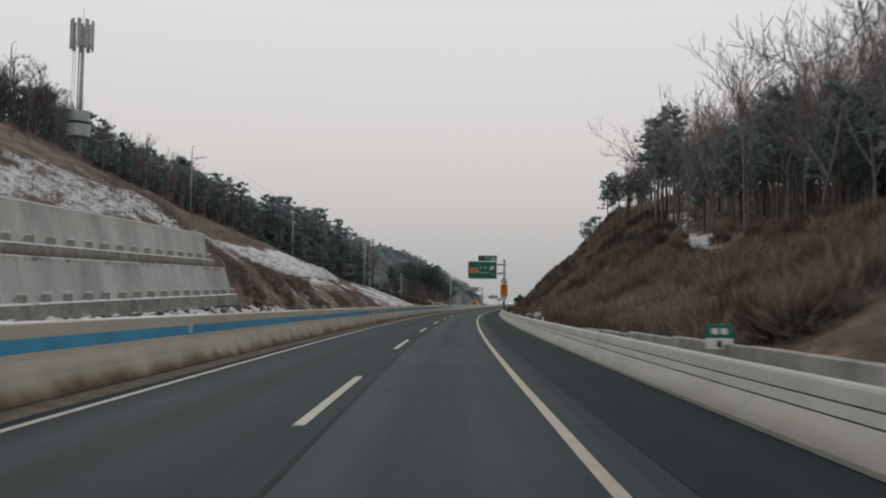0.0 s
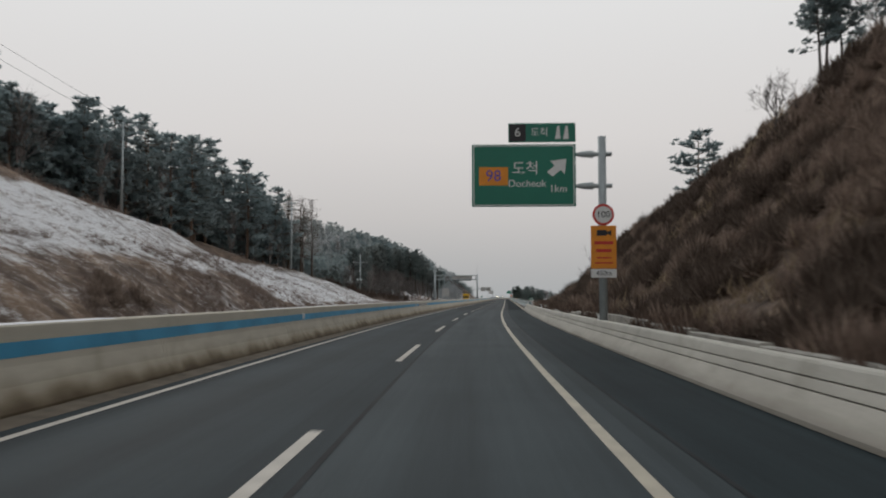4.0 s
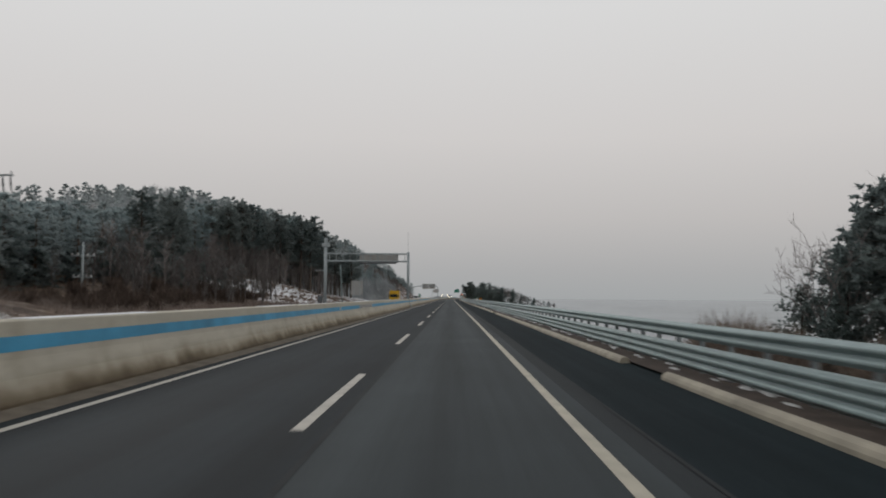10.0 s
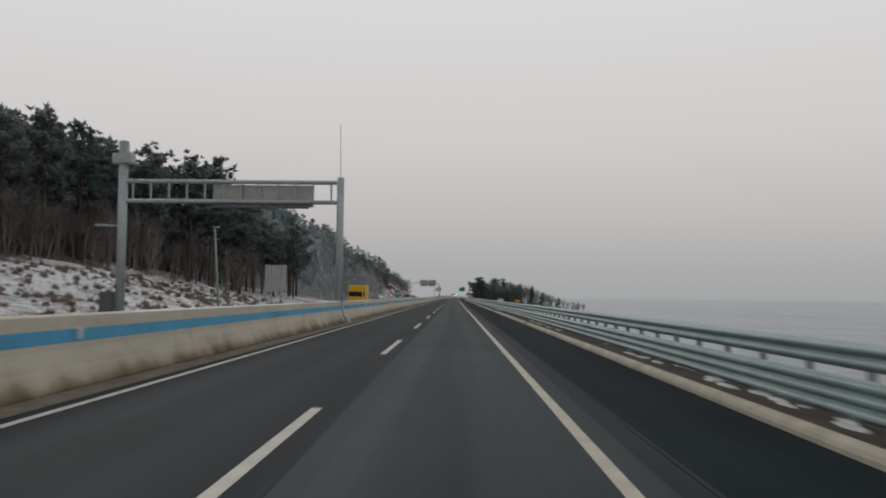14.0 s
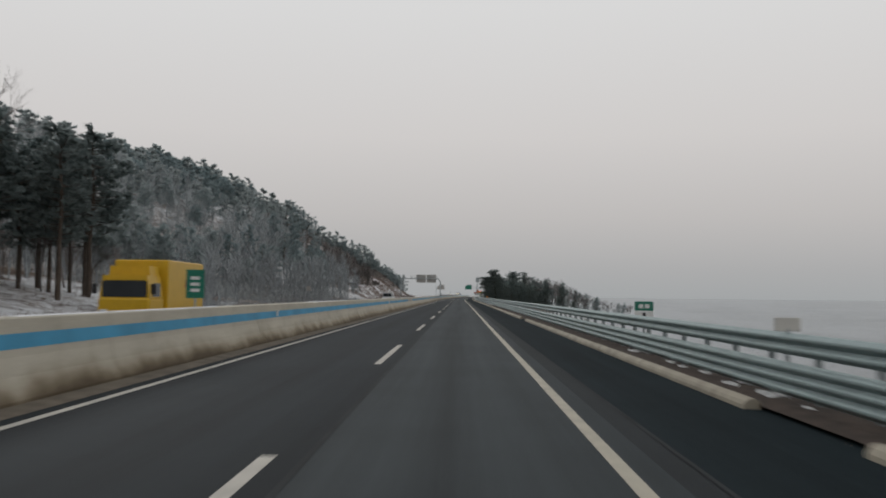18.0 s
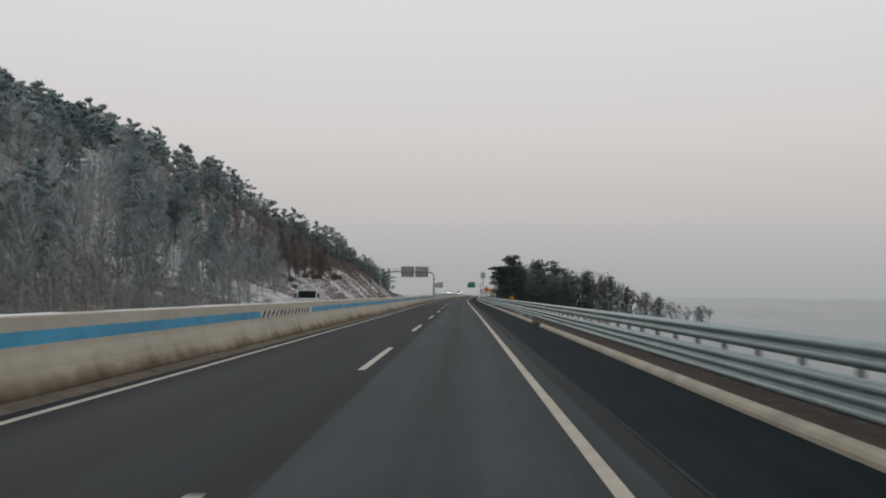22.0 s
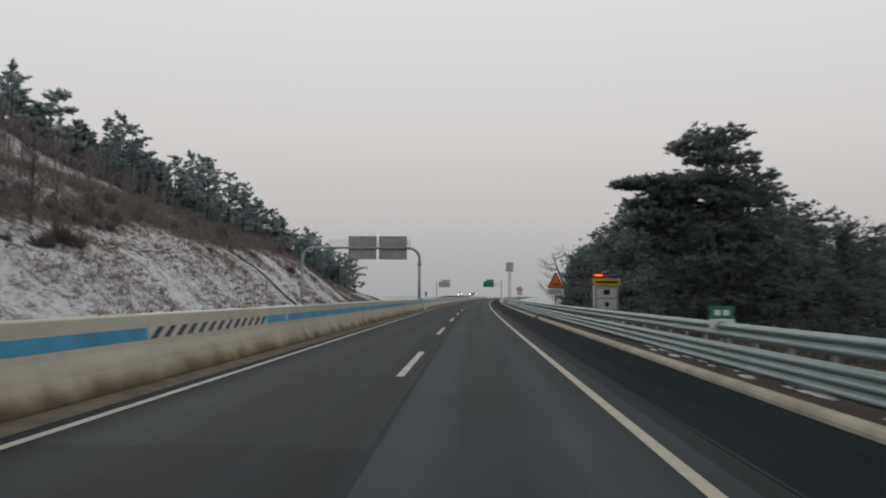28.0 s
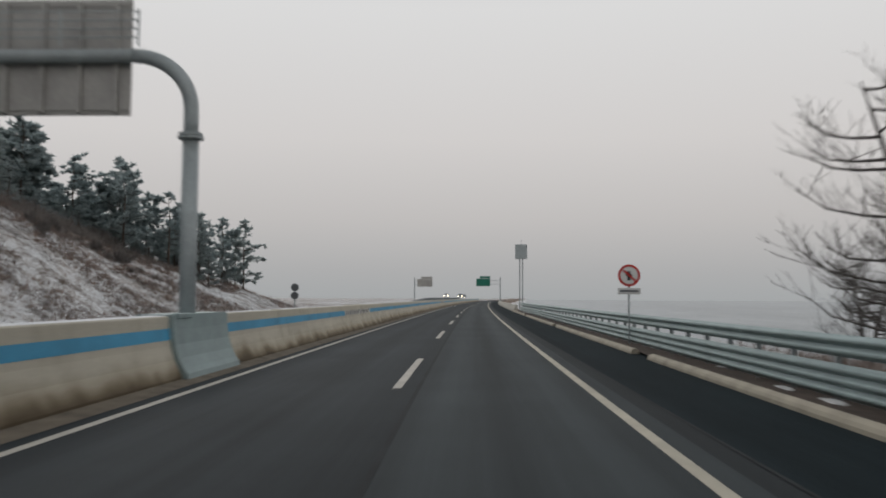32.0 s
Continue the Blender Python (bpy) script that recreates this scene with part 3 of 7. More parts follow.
def snow_band(s, l, a):
    if a > 110:
        return 0.47
    if l < 0:
        if s < 86:
            return 0.42 if a < 19 else (0.55 if 22.2 < a < 28.5 and s > 15 else 0.10)
        if s < 178:
            return 0.555 if 23.0 < a < 35 else (0.36 if a < 23.0 else 0.08)
        if s < 266:
            return 0.55 if 18.4 < a < 29.5 else (0.48 if 29.5 <= a < 32.0 else 0.24 if a < 18.4 else 0.08)
        if s < 343:
            return 0.30 if a < 40 else 0.12
        if s < 480:
            return 0.55 if a < 39 else 0.2
        if s < 590:
            return (0.56 if a < 44 else 0.48) if s > 562 else 0.36 if a < 34 else 0.46
        if s > 780:
            return 0.5
        return 0.535 if a < 26.5 else (0.38 if a < 30 else 0.50 if a < 36 else 0.48)
    if s < 205:
        d = math.hypot((s - 152) / 14, (l - 37) / 3.2)
        if abs(l - 20.8 - (s - 66) * 0.178) < 1.3 and 62 < s < 122:
            return 0.56
        return 0.62 if d < 1 else 0.05
    if l < 12 or (s < 262 and l < 30):
        return 0.30
    return 0.28 if 605 < s < 700 and l < 30 else 0.535


def build_ground():
    ss = list(np.arange(-120, 860, 3.0)) + list(np.arange(860, 1300, 20.0)) + [1500, 2000, 3000, 4500]
    ll = [-3000, -1500, -800, -400, -300, -250, -200, -160, -140, -120, -105, -90, -80, -72, -66, -60, -56, -52, -48, -45, -42, -39, -36.5, -34, -32,
          -30, -28.5, -27, -25.5, -24, -22.8, -21.8, -21.2, -20.6, -19.8, -19.1, -18.4, -17.6, -17, 7.0, 7.6, 8.3, 9, 10, 11, 12, 13, 14, 15.3, 16.6,
          18, 19.7, 21.4, 23.2, 25, 27, 29, 31, 33, 35.5, 38, 42, 46, 50, 58, 68, 80, 100, 130, 170, 230, 320, 400, 700, 1500, 3000]
    v, cover, field, f = [], [], [], []
    for s in ss:
        for l in ll:
            p = along(s, l, height(min(s, 1290), max(min(l, 399), -399)))
            v.append(tuple(p))
            cover.append(snow_at(s, l))
            # Mask of the haze-grey fields, growing away from the road.
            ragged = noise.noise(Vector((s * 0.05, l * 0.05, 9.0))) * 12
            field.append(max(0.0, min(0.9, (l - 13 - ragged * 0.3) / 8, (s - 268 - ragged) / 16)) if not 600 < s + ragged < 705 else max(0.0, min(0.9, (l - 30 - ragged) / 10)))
    k = len(ll)
    for i in range(len(ss) - 1):
        for j in range(k - 1):
            a = i * k + j
            f.append((a, a + 1, a + 1 + k, a + k))
    me = bpy.data.meshes.new("ground")
    me.from_pydata(v, [], f)
    att = me.attributes.new("snow_cover", "FLOAT", "POINT")
    att.data.foreach_set("value", np.array(cover, dtype=np.float32))
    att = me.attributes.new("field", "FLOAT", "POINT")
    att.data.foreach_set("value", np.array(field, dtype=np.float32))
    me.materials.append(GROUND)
    me.shade_smooth()
    tagged(new("ground", me), "brown winter slopes and haze-greyed fields under broken snow", "ground", kind="stuff")


build_ground()

# ---- carriageways ----
S0, S1 = -58.0, 1290.0
solid("road", Shape().sweep([(0.40, 0.0), (2.0, 0.0), (4.07, 0.0)], S0, 207.5, 6.0, False), ASPHALT,
      "dark asphalt driving lane with worn wheel tracks", "road", kind="structure")
solid("road_passing_lane", Shape().sweep([(-4.30, 0.0), (-2.0, 0.0), (0.40, 0.0)], S0, 207.5, 6.0, False), ASPHALT_PASS,
      "darker asphalt passing lane beside the median", "road", kind="structure")
solid("road_resurfaced", Shape().sweep([(0.40, 0.0), (2.0, 0.0), (4.07, 0.0)], 207.5, S1, 6.0, False), ASPHALT_NEW,
      "newer stretch of asphalt in the driving lane", "road", kind="structure")
solid("road_fast_lane", Shape().sweep([(-4.30, 0.0), (-2.0, 0.0), (0.40, 0.0)], 207.5, 606, 6.0, False), ASPHALT_FAST,
      "blacker stretch of asphalt in the passing lane", "road", kind="structure")
solid("road_fast_lane", Shape().sweep([(-4.30, 0.0), (-2.0, 0.0), (0.40, 0.0)], 606, S1, 6.0, False), ASPHALT_FAR,
      "greyer worn stretch of asphalt in the passing lane", "road", kind="structure")
solid("road_shoulder", Shape().sweep([(4.07, -0.012), (5.2, -0.012), (7.0, -0.012)], S0, 207.5, 6.0, False), ASPHALT_SHOULDER,
      "smooth darker asphalt hard shoulder beside the lanes", "road", kind="structure")
solid("road_shoulder", Shape().sweep([(4.07, -0.012), (5.2, -0.012), (7.0, -0.012)], 207.5, S1, 6.0, False), ASPHALT_EDGE,
      "newer blue-black asphalt hard shoulder", "road", kind="structure")
for a, b, mat in ((S0, 207.5, ASPHALT_STRIP), (207.5, S1, ASPHALT_STRIP_NEW)):
    solid("road_edge_strip", Shape().sweep([(4.0, 0.002), (4.38, -0.009)], a, b, 6.0, False), mat,
          "strip of dusty asphalt between lane and shoulder", "road", kind="structure")
climb = Shape()
for s in np.arange(850, 1291, 10.0):
    w = min(1.0, (s - 850) / 130)
    climb.v += [tuple(along(s, l, 1.7 * w * w * (3 - 2 * w))) for l in (-17.0, -11.0, -5.6)]
climb.f = [(i * 3 + j, i * 3 + j + 1, i * 3 + j + 4, i * 3 + j + 3) for i in range(44) for j in range(2)]
climb.uv = [(0.0, 0.0)] * 352
solid("road_opposite_rise", climb, ASPHALT, "dark asphalt carriageway climbing into the haze", "road", kind="structure")
solid("road_opposite", Shape().sweep([(-17.0, -0.01), (-11, 0.0), (-5.6, 0.0)], S0, 850, 6.0, False), ASPHALT,
      "dark asphalt carriageway beyond the median barrier", "road", kind="structure")
solid("gutter", Shape().sweep([(-4.45, 0.05), (-4.2, 0.025), (-3.98, 0.004)], S0, S1, 6.0, False), DIRT,
      "strip of dirt and grit along the median foot", "gutter", kind="structure")


def line(name, l, w, mat=PAINT_WHITE):
    for a in range(-58, 1000, 40):
        me = Shape().sweep([(l - w / 2, 0.004), (l + w / 2, 0.004)], a, a + 40, 10.0, False)
        ob = solid(name, me, mat, "worn white painted edge line", "road marking", "edge lines", "structure")


line("edge_line", -3.64, 0.15)
line("edge_line", 3.60, 0.17, PAINT_CREAM)
for a in range(-58, 1000, 46):
    solid("sealed_joint", Shape().sweep([(0.37, 0.004), (0.45, 0.004)], a, a + 46, 6.0, False), SEAM,
          "dark sealed joint between the two lanes", "road seam", "sealed joints", "structure")
    solid("sealed_joint", Shape().sweep([(4.33, 0.0), (4.40, -0.004)], a, a + 46, 6.0, False), SEAM,
          "dark joint between lane and hard shoulder", "road seam", "shoulder joints", "structure")
line("edge_line", -6.4, 0.15)
line("edge_line", -13.6, 0.18)
for n in range(-3, 55):
    a = 14.57 + n * 20
    solid("lane_dash", Shape().sweep([(-0.085, 0.004), (0.085, 0.004)], a, a + 8, 4.0, False), PAINT_WHITE,
          "white dashed lane marking on asphalt", "road marking", "lane dashes", "structure")
    if a > 0 and n < 45:
        solid("lane_dash", Shape().sweep([(-10.1, 0.004), (-9.95, 0.004)], a, a + 8, 4.0, False), PAINT_WHITE,
              "white dashed lane marking on asphalt", "road marking", "lane dashes opposite", "structure")

# ---- median barrier ----
MEDIAN = [(-4.40, 0.0), (-4.41, 0.09), (-4.47, 0.20), (-4.58, 0.42), (-4.66, 0.70), (-4.70, 1.00), (-4.72, 1.27), (-4.745, 1.295),
          (-5.165, 1.295), (-5.19, 1.27), (-5.21, 1.00), (-5.25, 0.70), (-5.33, 0.42), (-5.44, 0.20), (-5.50, 0.09), (-5.51, 0.0)]
HATCH = [(70.0, 80.0), (178.0, 188.0), (286.0, 296.0), (394.2, 404.0), (505.0, 515.0), (612.8, 622.4), (720.0, 730.0), (828.0, 838.0)]


def median_face(z):
    return float(np.interp(z, [0.70, 1.00, 1.27], [-4.66, -4.70, -4.72])) + 0.004


median = thing("median_barrier", Matrix(), "cast concrete median barrier with a blue painted band", "barrier", kind="structure")
for a in np.arange(-58, 1130, 12.0):
    part("segment", Shape().sweep(MEDIAN, a + 0.008, a + 11.992, 6.0), CONCRETE_MEDIAN, median)
BAND = [(median_face(0.82), 0.82), (median_face(1.05), 1.05)]
cuts = [-58.0] + [x for h in HATCH for x in h] + [1130.0]
for a, b in zip(cuts[0::2], cuts[1::2]):
    q = a
    while q < b - 0.1:
        e = min(q + 30, b)
        part("blue_band", Shape().sweep(BAND, q, e, 5.0, False), BLUE, median, "faded blue painted band")
        q = e
for a, b in HATCH:
    part("white_band", Shape().sweep(BAND, a, b, 5.0, False), BAND_WHITE, median, "white band with black slanting stripes")
    q = a + 0.05
    while q + 0.86 < b:
        st = Shape()
        lo, hi = median_face(0.825) + 0.004, median_face(1.045) + 0.004
        st.face(along(q, lo, 0.825), along(q + 0.36, lo, 0.825), along(q + 0.86, hi, 1.045), along(q + 0.50, hi, 1.045))
        part("stripe", st, BLACK, median)
        q += 0.72
cap = Shape()
q = -58.0
while q < 900:
    e = q + rng.uniform(3, 9)
    if rng.random() < 0.75:
        w0, w1 = rng.uniform(-4.80, -4.75), rng.uniform(-5.16, -4.95)
        cap.sweep([(w0, 1.296), (w0 - 0.03, 1.308), (w1 + 0.02, 1.31), (w1, 1.296)], q, e, 3.0)
    q = e + rng.uniform(0, 2)
cap.uv = []
tagged(new("snow_on_barrier", cap.mesh("snow_on_barrier", SNOW)), "thin frozen snow along the barrier top", "snow", kind="stuff")

# ---- concrete parapet on the outer edge ----
PARAPET = [(6.35, 0.0), (6.355, 0.07), (6.47, 0.24), (6.60, 0.412), (6.68, 0.410), (6.68, 0.434), (6.612, 0.437), (6.675, 0.575), (6.75, 0.576), (6.75, 0.600),
           (6.688, 0.602), (6.735, 0.78), (6.76, 0.815), (6.98, 0.815), (7.01, 0.78), (7.08, 0.0)]


def parapet(s0, s1, label):
    ob = thing("concrete_parapet", Matrix(), label, "barrier", kind="structure")
    q = s0
    while q < s1 - 0.1:
        e = min(q + 10, s1)
        part("segment", Shape().sweep(PARAPET, q + 0.006, e - 0.006, 5.0), CONCRETE_SIDE, ob)
        q = e


parapet(-58, 207.3, "pale concrete roadside parapet with two grooves")
parapet(791.5, 1130, "pale concrete roadside parapet in the haze")
channel = thing("drainage_channel", Matrix(), "weathered concrete drain wall at the slope foot", "drain", kind="structure")
q = -40.0
while q < 196:
    top = 0.78 + 0.13 * math.sin(q * 0.11)
    part("wall_panel", Shape().sweep([(8.0, -0.3), (8.0, top), (8.04, top + 0.02), (8.26, top + 0.02), (8.3, top), (8.3, -0.3)], q + 0.02, q + 5.98, 6.0), CONCRETE_LEDGE, channel)
    q += 6.0

# ---- kerb ----
kerb = thing("kerb", Matrix(), "pale chipped concrete kerb under the guardrail", "kerb", kind="structure")
GAPS = [(242, 246.5), (311.4, 317.3), (362, 363.2), (403, 407), (452, 457), (522, 527.4), (590, 594), (662, 666.3), (703, 705.5), (730, 732), (760, 763)]
edges = [207.6] + [x for g in GAPS for x in g] + [791.0]
KERB = [(6.36, -0.02), (6.365, 0.05), (6.40, 0.11), (6.46, 0.145), (6.54, 0.15), (6.60, 0.12), (6.64, 0.05), (6.65, -0.02)]
for a, b in zip(edges[0::2], edges[1::2]):
    q = a
    while q < b - 0.3:
        e = min(q + 6.0, b)
        part("kerbstone", Shape().sweep(KERB, q + 0.01, e - 0.01, 3.0), KERB_MAT, kerb)
        q = e
solid("verge", Shape().sweep([(6.6, 0.05), (7.0, 0.07), (7.8, 0.03), (8.6, -0.12)], 207.6, 795, 6.0, False), SOIL,
      "bare brown soil verge under the guardrail", "verge", kind="structure")

# ---- guardrail ----
rail = thing("guardrail", Matrix(), "galvanised steel guardrail with a high beam and a double lower beam", "guardrail")


def beam(z0, waves, h, face=7.30, depth=0.075):
    out, back = [], []
    n = waves * 8
    for i in range(n + 1):
        u = i / n
        x = face + depth * (0.5 + 0.5 * math.cos(2 * math.pi * waves * u)) ** 1.6
        out.append((x, z0 + h * u))
        back.append((x + 0.012, z0 + h * u))
    return out + back[::-1]


UPPER, LOWER = beam(0.775, 2, 0.36, depth=0.09), beam(0.105, 3, 0.55, depth=0.09)
q = 210.0
while q < 790:
    part("upper_beam", Shape().sweep(UPPER, q, q + 4.0, 4.0), STEEL, rail)
    part("lower_beam", Shape().sweep(LOWER, q, q + 4.0, 4.0), STEEL, rail)
    q += 4.0
post_me = Shape().tube([(0, 0, -0.3), (0, 0, 1.06)], 0.065, 8).box(-0.13, 0.0, -0.05, 0.05, 0.25, 0.55).box(-0.13, 0.0, -0.05, 0.05, 0.84, 1.04).mesh("post", STEEL_GREY)
q = 211.0
while q < 790:
    part("post", post_me, None, rail, at=stand(q, 7.52, 0.0))
    q += 2.0
end = Shape().prism([(-0.16, 0.12), (0.1, 0.12), (0.12, 1.14), (-0.14, 1.14)], -0.02, 0.02).box(-0.12, 0.1, 0.0, 0.5, 0.84, 1.13, 0.02)
part("end_plate", end, STEEL, rail, "steel end plate bolted to the parapet", at=stand(209.9, 7.36))
ref_me = Shape().box(-0.05, 0.05, -0.012, 0.012, 0, 0.09, 0.01).mesh("reflector", SIGN_WHITE)
for q in range(230, 780, 40):
    solid_ob = new("reflector", ref_me)
    solid_ob.matrix_world = stand(q, 7.27, 0.68)
    tagged(solid_ob, "small white reflector on the guardrail", "reflector", "guardrail reflectors")

# ---- retaining walls on the cutting ----
def retaining_wall(s0, s1, foot_l, foot_z, top_l, top_z, label):
    """A leaning cast wall that climbs 1 in 40, with a footing ledge and a row of short snowy stubs."""
    ob = thing("retaining_wall", Matrix(), label, "retaining wall", "stepped retaining walls")
    rise = lambda q: -0.0245 * (80 - q)

    def run(profile, a, b, slant=0.0):
        """Sweeps a profile of (l, z) from a to b, climbing; the far end leans back by slant a metre of height."""
        sh, n, k = Shape(), max(1, int((b - a) / 4)), len(profile)
        for i in range(n + 1):
            q = a + (b - a) * i / n
            for l, z in profile:
                sh.v.append(tuple(along(q - (slant * (z - foot_z) if i == n else 0), l, z + rise(q))))
        for i in range(n):
            for c in range(k):
                d = (c + 1) % k
                sh.f.append((i * k + c, i * k + d, (i + 1) * k + d, (i + 1) * k + c))
        sh.f.append(tuple(range(k)))
        sh.f.append(tuple(range(n * k + k - 1, n * k - 1, -1)))
        return sh

    face = [(foot_l, foot_z - 0.8), (foot_l, foot_z), (top_l, top_z), (top_l - 0.05, top_z + 0.03), (top_l - 0.35, top_z + 0.03), (top_l - 0.5, foot_z - 0.8)]
    q = s0
    while q < s1 - 0.5:
        e = min(q + 12.0, s1)
        part("wall_panel", run(face, q + 0.04, e - 0.04, 0.35 if e == s1 else 0.0), CONCRETE_WALL, ob)
        part("joint", run([(foot_l - 0.1, foot_z), (top_l - 0.1, top_z - 0.02), (top_l - 0.3, top_z - 0.02), (foot_l - 0.3, foot_z)], q - 0.05, q + 0.05), DIRT, ob, "dark recessed joint")
        part("ledge", run([(foot_l + 0.50, foot_z - 0.7), (foot_l + 0.46, foot_z + 0.20), (foot_l - 0.02, foot_z + 0.23), (foot_l - 0.02, foot_z - 0.7)], q + 0.03, e - 0.03), CONCRETE_LEDGE, ob, "stained concrete footing ledge")
        part("snow_ledge", run([(foot_l + 0.47, foot_z + 0.20), (foot_l + 0.40, foot_z + 0.28), (foot_l + 0.05, foot_z + 0.30), (foot_l, foot_z + 0.21)], q + 0.2, e - 0.3), SNOW, ob, "snow lying on the ledge")
        part("snow_ledge", run([(top_l + 0.02, top_z + 0.02), (top_l - 0.02, top_z + 0.10), (top_l - 0.36, top_z + 0.12), (top_l - 0.42, top_z + 0.02)], q, e - (1.2 if e == s1 else 0)), SNOW, ob, "snow lying on the wall top")
        q = e
    stub = Shape().box(0.0, 0.36, -0.15, 0.15, 0.0, 0.46, 0.04).mesh("stub", CONCRETE_LEDGE)
    stub_cap = Shape().box(0.0, 0.38, -0.17, 0.17, 0.46, 0.56, 0.05).mesh("snow_cap", SNOW)
    q = s0 + 1.5
    while q < s1 - 1:
        st = part("stub", stub, None, ob, at=stand(q, foot_l - 0.02, foot_z + 0.22 + rise(q)))
        part("snow_cap", stub_cap, None, st)
        q += 2.4


retaining_wall(8, 80.5, -18.45, 2.05, -19.2, 4.56, "lower tier of grey concrete retaining wall with snowy stubs")
retaining_wall(8, 80.5, -20.65, 5.10, -21.3, 7.65, "upper tier of grey concrete retaining wall with snow on top")

# ---- drain chute down the snowy hill, and the ditch along its berm ----
chute = thing("drain_chute", Matrix(), "narrow concrete drain chute down the snowy hillside", "drain", kind="structure")
DRAIN = [(688.2, -17.4), (688.6, -19.0), (689.2, -20.7), (689.8, -22.2), (690.4, -23.8), (691.2, -25.8)]
BERM = [(690.3, -23.9), (684, -23.3), (676, -23.5), (668, -23.3), (660, -23.6), (650, -23.4)]
for run_of, wide, lip in ((DRAIN, (0.15, 0.0), 0.18), (BERM, (0.0, 0.07), 0.05)):
    for (s0, l0), (s1, l1) in zip(run_of, run_of[1:]):
        sh = Shape()
        a, b = wide
        for s, l in ((s0, l0), (s1, l1)):
            z = height(s, l)
            sh.v += [tuple(along(s - a, l - b, z + lip)), tuple(along(s - a * 0.7, l - b * 0.7, z + lip)), tuple(along(s - a * 0.6, l - b * 0.6, z + 0.02)),
                     tuple(along(s + a * 0.6, l + b * 0.6, z + 0.02)), tuple(along(s + a * 0.7, l + b * 0.7, z + lip)), tuple(along(s + a, l + b, z + lip)),
                     tuple(along(s + a, l + b, z - 0.3)), tuple(along(s - a, l - b, z - 0.3))]
        sh.f = [(i, (i + 1) % 8, (i + 1) % 8 + 8, i + 8) for i in range(8)] + [tuple(range(7, -1, -1)), tuple(range(8, 16))]
        part("channel_piece", sh, DIRT, chute)

# ---- poles and mast ----
def utility_pole(s, l, h, arms, label, z=None):
    z = height(s, l) if z is None else z
    ob = thing("utility_pole", stand(s, l, z), label, "utility pole", "utility poles")
    part("shaft", Shape().tube([(0, 0, -0.5), (0, 0, h)], [0.17, 0.10], 10), STEEL_GREY, ob, smooth=True)
    for dz, w in arms:
        part("crossarm", Shape().box(-w / 2, w / 2, -0.06, 0.06, h - dz, h - dz + 0.12, 0.01), STEEL_GREY, ob)
        for x in (-w / 2 + 0.12, -w / 5, w / 5, w / 2 - 0.12):
            part("insulator", Shape().tube([(x, 0, h - dz + 0.12), (x, 0, h - dz + 0.2), (x, 0, h - dz + 0.34)], [0.05, 0.07, 0.04], 6), SIGN_WHITE, ob)
    return ob


def service_pole(s, l, z0, z1, side):
    """A thin pole with a curved lamp head and angled wire brackets."""
    ob = thing("wire_pole", stand(s, l, z0), "slender grey pole with angled wire brackets on the slope", "utility pole", "bracket poles")
    h = z1 - z0
    part("shaft", Shape().tube([(0, 0, -0.6), (0, 0, h)], [0.16, 0.09], 8), STEEL_GREY, ob, smooth=True)
    part("hook", Shape().tube([(0, 0, h - 0.05), (0.05, 0, h + 0.45), (0.3, 0, h + 0.7), (0.55, 0, h + 0.6)], 0.05, 6), STEEL_GREY, ob)
    part("bracket", Shape().tube([(0, 0, h - 1.5), (side * 2.6, 0, h - 1.4)], 0.06, 6), STEEL_GREY, ob)
    part("stay", Shape().tube([(0, 0, h - 2.2), (side * 1.2, 0, h - 1.45)], 0.04, 6), STEEL_GREY, ob)
    for k in range(3):
        x = side * (0.9 + k * 0.8)
        part("insulator", Shape().tube([(x - 0.2, 0, h - 1.4), (x + 0.25, 0, h - 1.05)], 0.06, 6), SIGN_WHITE, ob)
    return ob


service_pole(113.5, -59.2, height(113.5, -59.2), 35.2, 1)
service_pole(148.2, -47.0, 17.0, 27.7, 1)
utility_pole(184.5, -38.4, 10.2, [(0.6, 1.4)], "grey concrete utility pole before the pine wood")
utility_pole(231.0, -31.0, 11.5, [(0.5, 1.6), (1.4, 1.6)], "grey concrete utility pole on the snowy bank")
tall = utility_pole(278.0, -27.6, 9.8, [(2.0, 3.2)], "tall grey utility pole with a wide crossarm and transformers")
for x in (-1.45, -0.75, 0.45, 0.95, 1.45):
    part("hanging_insulator", Shape().tube([(x, -0.05, 7.82), (x + 0.04, -0.05, 7.3), (x + 0.12, -0.05, 6.75)], [0.05, 0.07, 0.04], 6), STEEL_DARK, tall)
for x in (-0.55, 0.15):
    part("transformer", Shape().tube([(x, -0.3, 3.55), (x, -0.3, 4.3), (x, -0.3, 4.36)], [0.29, 0.29, 0.2], 12), STEEL_GREY, tall, "grey drum transformer", smooth=True)
part("transformer_bracket", Shape().box(-0.9, 0.55, -0.12, 0.1, 3.42, 3.54, 0.01), STEEL_GREY, tall)
utility_pole(312.0, -35.9, 7.05 - height(312, -35.9), [(1.5, 2.5), (3.7, 2.0)], "pale utility pole with two crossarms before dark pines")
wire = Shape()
for x0, x1, dz in ((-1.1, -0.6, 0.9), (1.1, 0.6, 0.9)):
    a, b = along(231, -31 + x0, height(231, -31) + 11.4), along(278, -27.6 + x1, height(278, -27.6) + 8.0)
    wire.tube([a.lerp(b, t) - Vector((0, 0, 1.1 * 4 * t * (1 - t))) for t in np.linspace(0, 1, 9)], 0.018, 4)
    c = along(150, -40 + x0, 24)
    wire.tube([c.lerp(a, t) - Vector((0, 0, 1.4 * 4 * t * (1 - t))) for t in np.linspace(0, 1, 9)], 0.018, 4)
solid("overhead_wire", wire, STEEL_DARK, "thin dark overhead wires between the poles", "wire")

